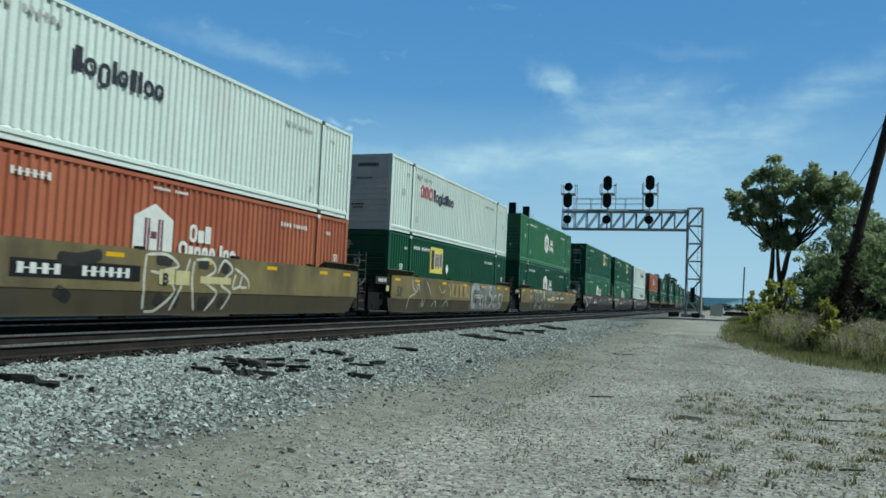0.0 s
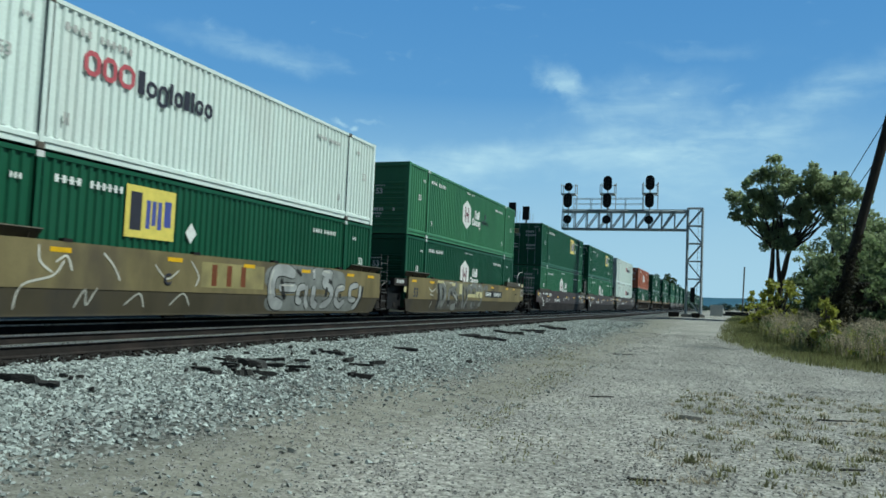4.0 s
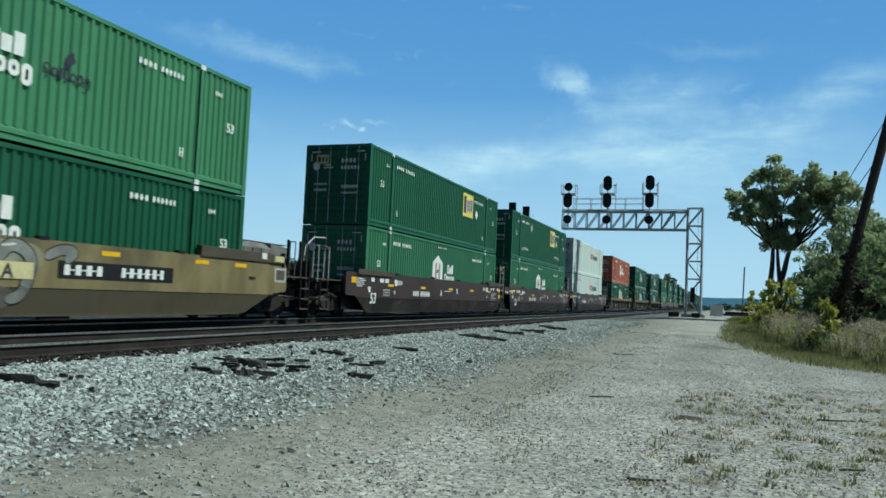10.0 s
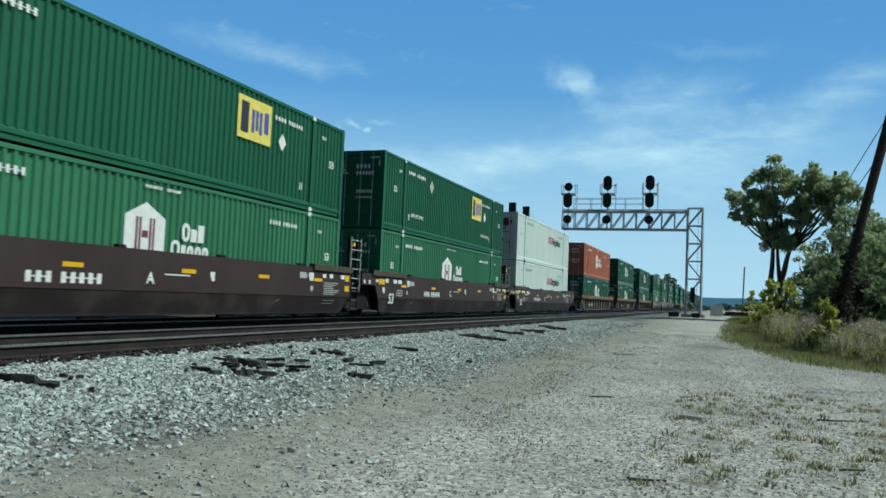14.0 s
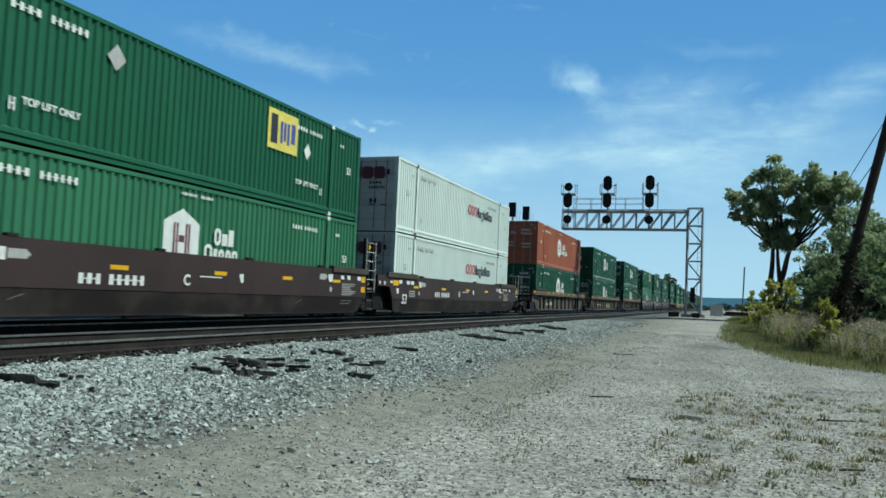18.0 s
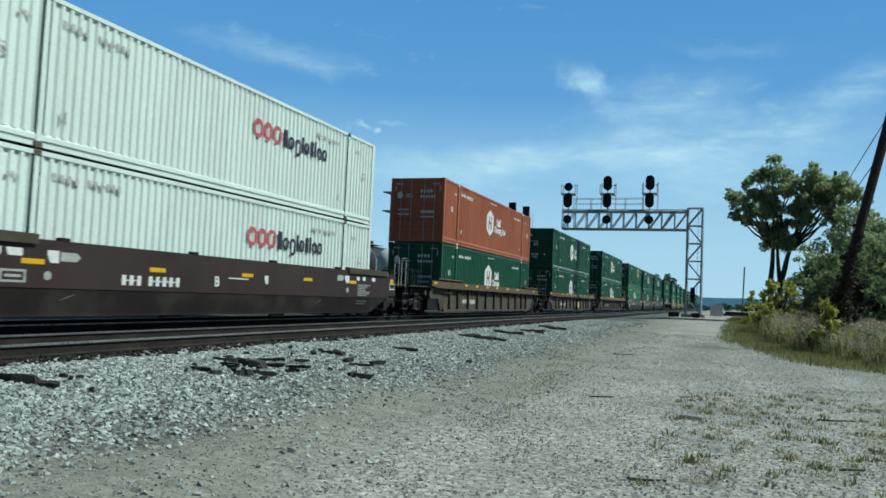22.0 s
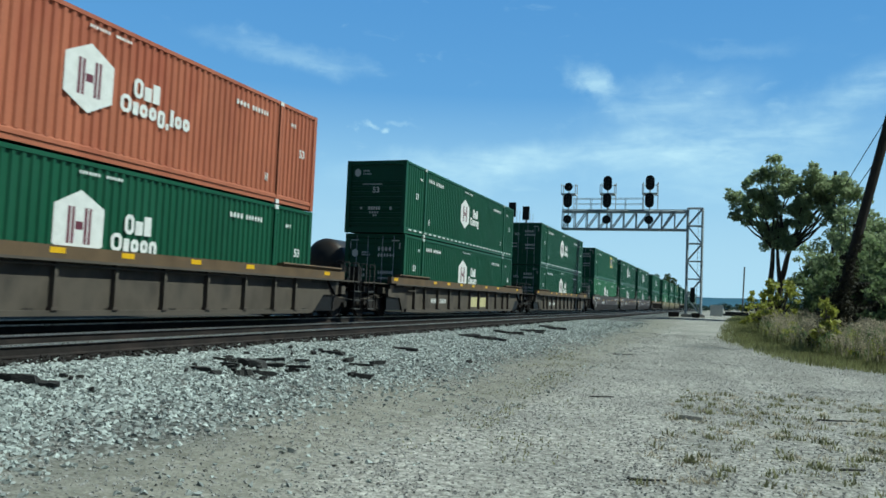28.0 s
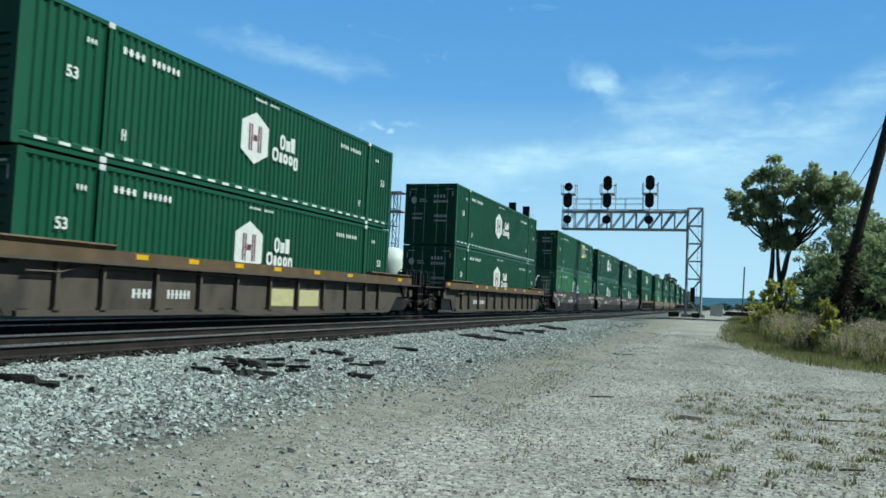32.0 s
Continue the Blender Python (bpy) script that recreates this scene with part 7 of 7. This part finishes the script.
# ---------------------------------------------------------------- scrap on the ballast
def scrap_ties():
    """Rotten pieces of old ties and timber thrown beside the track."""
    rnd = random.Random(81)
    spots = [(-7.1, 6.2, 0.75, 14, 0.09), (-6.72, 6.3, 0.25, 30, 0.05), (-6.62, 8.72, 0.42, -8, 0.05), (-6.4, 8.75, 0.2, 40, 0.05), (-7.0, 9.72, 0.4, 5, 0.035), (-6.85, 10.0, 0.3, 20, 0.035), (-6.66, 9.4, 0.42, -14, 0.05),
             (-6.58, 9.85, 0.52, 4, 0.15), (-6.22, 9.12, 0.30, 55, 0.10), (-6.12, 9.5, 0.42, 18, 0.05), (-6.72, 10.5, 0.62, 10, 0.04), (-6.42, 10.15, 0.6, -6, 0.05), (-6.2, 10.45, 0.65, 8, 0.03), (-6.42, 11.0, 0.3, 20, 0.03),
             (-6.86, 12.15, 0.28, -50, 0.06), (-6.68, 12.55, 0.55, 14, 0.05), (-6.18, 12.2, 0.26, 70, 0.08), (-5.86, 12.05, 0.6, 8, 0.04), (-5.84, 12.65, 0.35, 30, 0.06), (-5.34, 11.05, 0.40, 10, 0.09), (-5.5, 11.0, 0.18, 80, 0.07),
             (-6.45, 15.4, 0.7, 4, 0.05), (-5.1, 15.7, 0.16, 20, 0.06)]
    spots += [(-6.9 + 0.085 * k + rnd.gauss(0, 0.05), 21.0 + 0.1 * k + rnd.uniform(-0.15, 0.15), rnd.uniform(0.3, 0.75), rnd.uniform(-10, 25), rnd.uniform(0.07, 0.12)) for k in range(9)]
    spots += [(-6.72 + rnd.gauss(0, 0.12), 25.0 + rnd.uniform(-0.3, 0.3), rnd.uniform(0.4, 0.7), rnd.uniform(0, 30), 0.11) for _ in range(3)]
    spots += [(-6.5 + rnd.gauss(0, 0.18), 27.9 + rnd.uniform(-0.5, 0.5), rnd.uniform(0.4, 0.9), rnd.uniform(0, 30), 0.09) for _ in range(5)]
    spots += [(-6.65 + rnd.gauss(0, 0.15), 31.6 + rnd.uniform(-0.4, 0.4), rnd.uniform(0.4, 0.9), rnd.uniform(0, 30), 0.10) for _ in range(4)]
    spots += [(-6.5 + rnd.gauss(0, 0.35), 9.9 + rnd.gauss(0, 0.5), rnd.uniform(0.10, 0.22), rnd.uniform(0, 180), 0.03) for _ in range(12)]
    spots += [(rnd.uniform(-7.6, -5.6), rnd.uniform(5.5, 14), rnd.uniform(0.08, 0.16), rnd.uniform(0, 180), 0.03) for _ in range(16)]
    for x, y, l, turn, broad in spots:
        bm = bmesh.new()
        n = 5
        rings = []
        for i in range(n + 1):
            u = (i / n - 0.5) * l * 0.78
            w, h = broad * rnd.uniform(0.5, 0.85), 0.012 + 0.32 * broad + rnd.uniform(-0.008, 0.006)
            if i in (0, n):
                w, h = w * 0.75, h * 0.8
            rings.append([bm.verts.new((u + rnd.uniform(-0.08, 0.08) * l, a * w, b * h)) for a, b in ((-1, -1), (1, -1), (1, 1), (-1, 1))])
        for a, b in zip(rings, rings[1:]):
            for k in range(4):
                bm.faces.new((a[k], a[(k + 1) % 4], b[(k + 1) % 4], b[k]))
        bm.faces.new(rings[0][::-1])
        bm.faces.new(rings[-1])
        ob = tagged(new("broken_tie", mesh("broken_tie", bm, M_SCRAP)), "splintered dark piece of rotten tie on the ballast", "scrap wood", "broken ties beside the track")
        ob.matrix_world = pose(x, y, ground_z(x, y) + 0.045, rnd.uniform(-18, 18), rnd.uniform(-6, 6), turn + rnd.uniform(-8, 8))


scrap_ties()


# ---------------------------------------------------------------- clouds
def cloud_material():
    m = bpy.data.materials.new("thin_cloud")
    m.use_nodes = True
    n, l = m.node_tree.nodes, m.node_tree.links
    n.remove(n["Principled BSDF"])
    co = n.new("ShaderNodeTexCoord")

    def wisps(scale, stretch, turn, lo, hi, detail):
        mp = n.new("ShaderNodeMapping")
        mp.inputs["Scale"].default_value = stretch
        mp.inputs["Rotation"].default_value = turn
        l.new(co.outputs["Object"], mp.inputs[0])
        t = n.new("ShaderNodeTexNoise")
        t.inputs["Scale"].default_value, t.inputs["Detail"].default_value, t.inputs["Roughness"].default_value = scale, detail, 0.55
        t.inputs["Distortion"].default_value = 0.6
        l.new(mp.outputs[0], t.inputs["Vector"])
        r = n.new("ShaderNodeMapRange")
        r.interpolation_type = "SMOOTHSTEP"
        r.inputs[1].default_value, r.inputs[2].default_value = lo, hi
        l.new(t.outputs["Fac"], r.inputs[0])
        return r.outputs[0]

    def maths(op, a, b, clamp=False):
        x = n.new("ShaderNodeMath")
        x.operation, x.use_clamp = op, clamp
        for sock, v in ((x.inputs[0], a), (x.inputs[1], b)):
            if isinstance(v, (int, float)):
                sock.default_value = v
            else:
                l.new(v, sock)
        return x.outputs[0]

    def ramp(v, lo, hi, x, y):
        r = n.new("ShaderNodeMapRange")
        r.interpolation_type = "SMOOTHSTEP"
        r.inputs[1].default_value, r.inputs[2].default_value, r.inputs[3].default_value, r.inputs[4].default_value = lo, hi, x, y
        l.new(v, r.inputs[0])
        return r.outputs[0]

    sep = n.new("ShaderNodeSeparateXYZ")
    l.new(co.outputs["Object"], sep.inputs[0])
    z = sep.outputs["Z"]
    blue = n.new("ShaderNodeValToRGB")                   # clear air, paler towards the horizon
    e = blue.color_ramp.elements
    e[0].position, e[0].color = 0.0, (0.46, 0.62, 0.775, 1)
    e[1].position, e[1].color = 1.0, (0.105, 0.262, 0.57, 1)
    e.new(0.28).color = (0.315, 0.50, 0.73, 1)
    e.new(0.60).color = (0.145, 0.322, 0.625, 1)
    l.new(ramp(z, 0, 1900, 0, 1), blue.inputs[0])
    # heading and height of each place in the sky, in degrees, stirred a little so that no edge is smooth
    angle = n.new("ShaderNodeCombineXYZ")
    l.new(maths("MULTIPLY", maths("ARCTAN2", sep.outputs["X"], sep.outputs["Y"]), 57.3), angle.inputs[0])
    l.new(maths("MULTIPLY", maths("ARCSINE", maths("DIVIDE", maths("ADD", z, 40), 4200), 0), 57.3), angle.inputs[1])
    stir = n.new("ShaderNodeTexNoise")
    stir.inputs["Scale"].default_value, stir.inputs["Detail"].default_value, stir.inputs["Roughness"].default_value = 0.16, 6.0, 0.6
    l.new(angle.outputs[0], stir.inputs["Vector"])
    shift = n.new("ShaderNodeVectorMath")
    shift.operation = "MULTIPLY_ADD"
    shift.inputs[1].default_value, shift.inputs[2].default_value = (9.0, 4.4, 0), (-4.5, -2.2, 0)
    l.new(stir.outputs["Color"], shift.inputs[0])
    stirred = n.new("ShaderNodeVectorMath")
    l.new(angle.outputs[0], stirred.inputs[0])
    l.new(shift.outputs[0], stirred.inputs[1])

    def veil(heading, height, wide, tall, turn, strength):
        """One soft patch of cloud."""
        mp = n.new("ShaderNodeMapping")
        mp.vector_type = "TEXTURE"
        mp.inputs["Location"].default_value, mp.inputs["Rotation"].default_value, mp.inputs["Scale"].default_value = (heading, height, 0), (0, 0, radians(turn)), (wide, tall, 1)
        l.new(stirred.outputs[0], mp.inputs[0])
        far = n.new("ShaderNodeVectorMath")
        far.operation = "LENGTH"
        l.new(mp.outputs[0], far.inputs[0])
        return ramp(far.outputs["Value"], 0.0, 1.0, strength, 0.0)

    total = maths("ADD", 0.0, 0.0)
    for row in ((-12.8, 17.0, 3.0, 1.6, -30, 0.55), (-11.5, 15.8, 2.6, 2.0, -40, 0.35), (-29.2, 13.1, 1.7, 0.35, -12, 0.5), (-27.3, 12.6, 0.9, 0.45, 8, 0.6), (-26.0, 13.3, 1.5, 0.35, -10, 0.35), (-4.5, 11.9, 14.0, 2.5, 3, 0.80), (-18.0, 10.6, 11.0, 2.3, 3, 0.70),
                (-3.0, 9.4, 11.0, 2.2, 1, 0.55), (5.6, 15.0, 8.5, 2.6, 22, 0.50), (-6.5, 14.8, 8.0, 3.2, 10, 0.40), (-1.5, 18.7, 6.0, 0.9, -4, 0.25), (-35.0, 17.6, 9.0, 1.3, -4, 0.38), (-41.0, 12.6, 8.0, 1.2, -6, 0.32), (-25.0, 9.5, 10.0, 2.2, 4, 0.32)):
        total = maths("ADD", total, veil(*row))
    a = wisps(0.0013, (1.0, 1.0, 5.0), (0, 0.08, 0), 0.30, 0.70, 8.0)
    b = wisps(0.0045, (1.0, 1.0, 2.2), (0, -0.25, 0), 0.58, 0.84, 6.0)
    fine = wisps(0.006, (1.0, 1.0, 2.6), (0, 0.3, 0), 0.25, 0.75, 9.0)
    texture = maths("ADD", maths("ADD", maths("MULTIPLY", a, 0.75), maths("MULTIPLY", fine, 0.35)), 0.10)
    f = maths("ADD", maths("MULTIPLY", total, texture), maths("MULTIPLY", maths("MULTIPLY", a, b), 0.3), True)
    mx = n.new("ShaderNodeMix")
    mx.data_type = "RGBA"
    l.new(f, mx.inputs[0])
    l.new(blue.outputs[0], mx.inputs[6])
    mx.inputs[7].default_value = (0.62, 0.78, 0.88, 1)
    em = n.new("ShaderNodeEmission")
    l.new(mx.outputs[2], em.inputs[0])
    em.inputs[1].default_value = 1.12
    l.new(em.outputs[0], n["Material Output"].inputs[0])
    return m


def cloud_sheet():
    R, na, ne = 4200.0, 48, 20
    verts = [(R * math.cos(e) * math.sin(a), R * math.cos(e) * math.cos(a), R * math.sin(e) - 40)
             for e in (radians(46) * j / ne for j in range(ne + 1)) for a in (radians(-75) + radians(110) * i / na for i in range(na + 1))]
    w = na + 1
    faces = [(j * w + i, j * w + i + 1, (j + 1) * w + i + 1, (j + 1) * w + i) for j in range(ne) for i in range(na)]
    me = scatter_mesh("clouds", verts, faces, cloud_material())
    me.polygons.foreach_set("use_smooth", [True] * len(me.polygons))
    return tagged(new("clouds", me), "blue summer sky with thin white wisps of cloud", "clouds", kind="structure")


CLOUDS = cloud_sheet()


# ---------------------------------------------------------------- what moves
RUN = [(0, -72.33), (2, -63.48), (4, -54.5), (6, -45.45), (8, -36.36), (10, -27.26), (12, -18.17), (14, -9.08), (16, 0.0), (18, 9.1), (20, 18.23), (22, 27.41), (24, 36.63), (26, 45.87), (28, 55.07), (30, 64.08), (32, 72.77)]


def motions():
    for ob, y, z in MOVING:
        walk(ob, [(t, pose(TRAIN_X, y - s, z)) for t, s in RUN])
    steps = [(0.125 * i) for i in range(257)]

    def run_at(t):
        i = min(int(t // 2), len(RUN) - 2)
        (t0, a), (t1, b) = RUN[i], RUN[i + 1]
        return a + (b - a) * (t - t0) / (t1 - t0)
    turns = [(t, math.degrees(run_at(t) / R_WHEEL) % 360) for t in steps]
    for ob, at in SPINNING:
        walk(ob, [(t, pose(*at, a)) for t, a in turns])
    walk(CLOUDS, [(0, pose(0, 0, 0)), (32, pose(0, 0, 0, 0, 0, -3.1))])


motions()
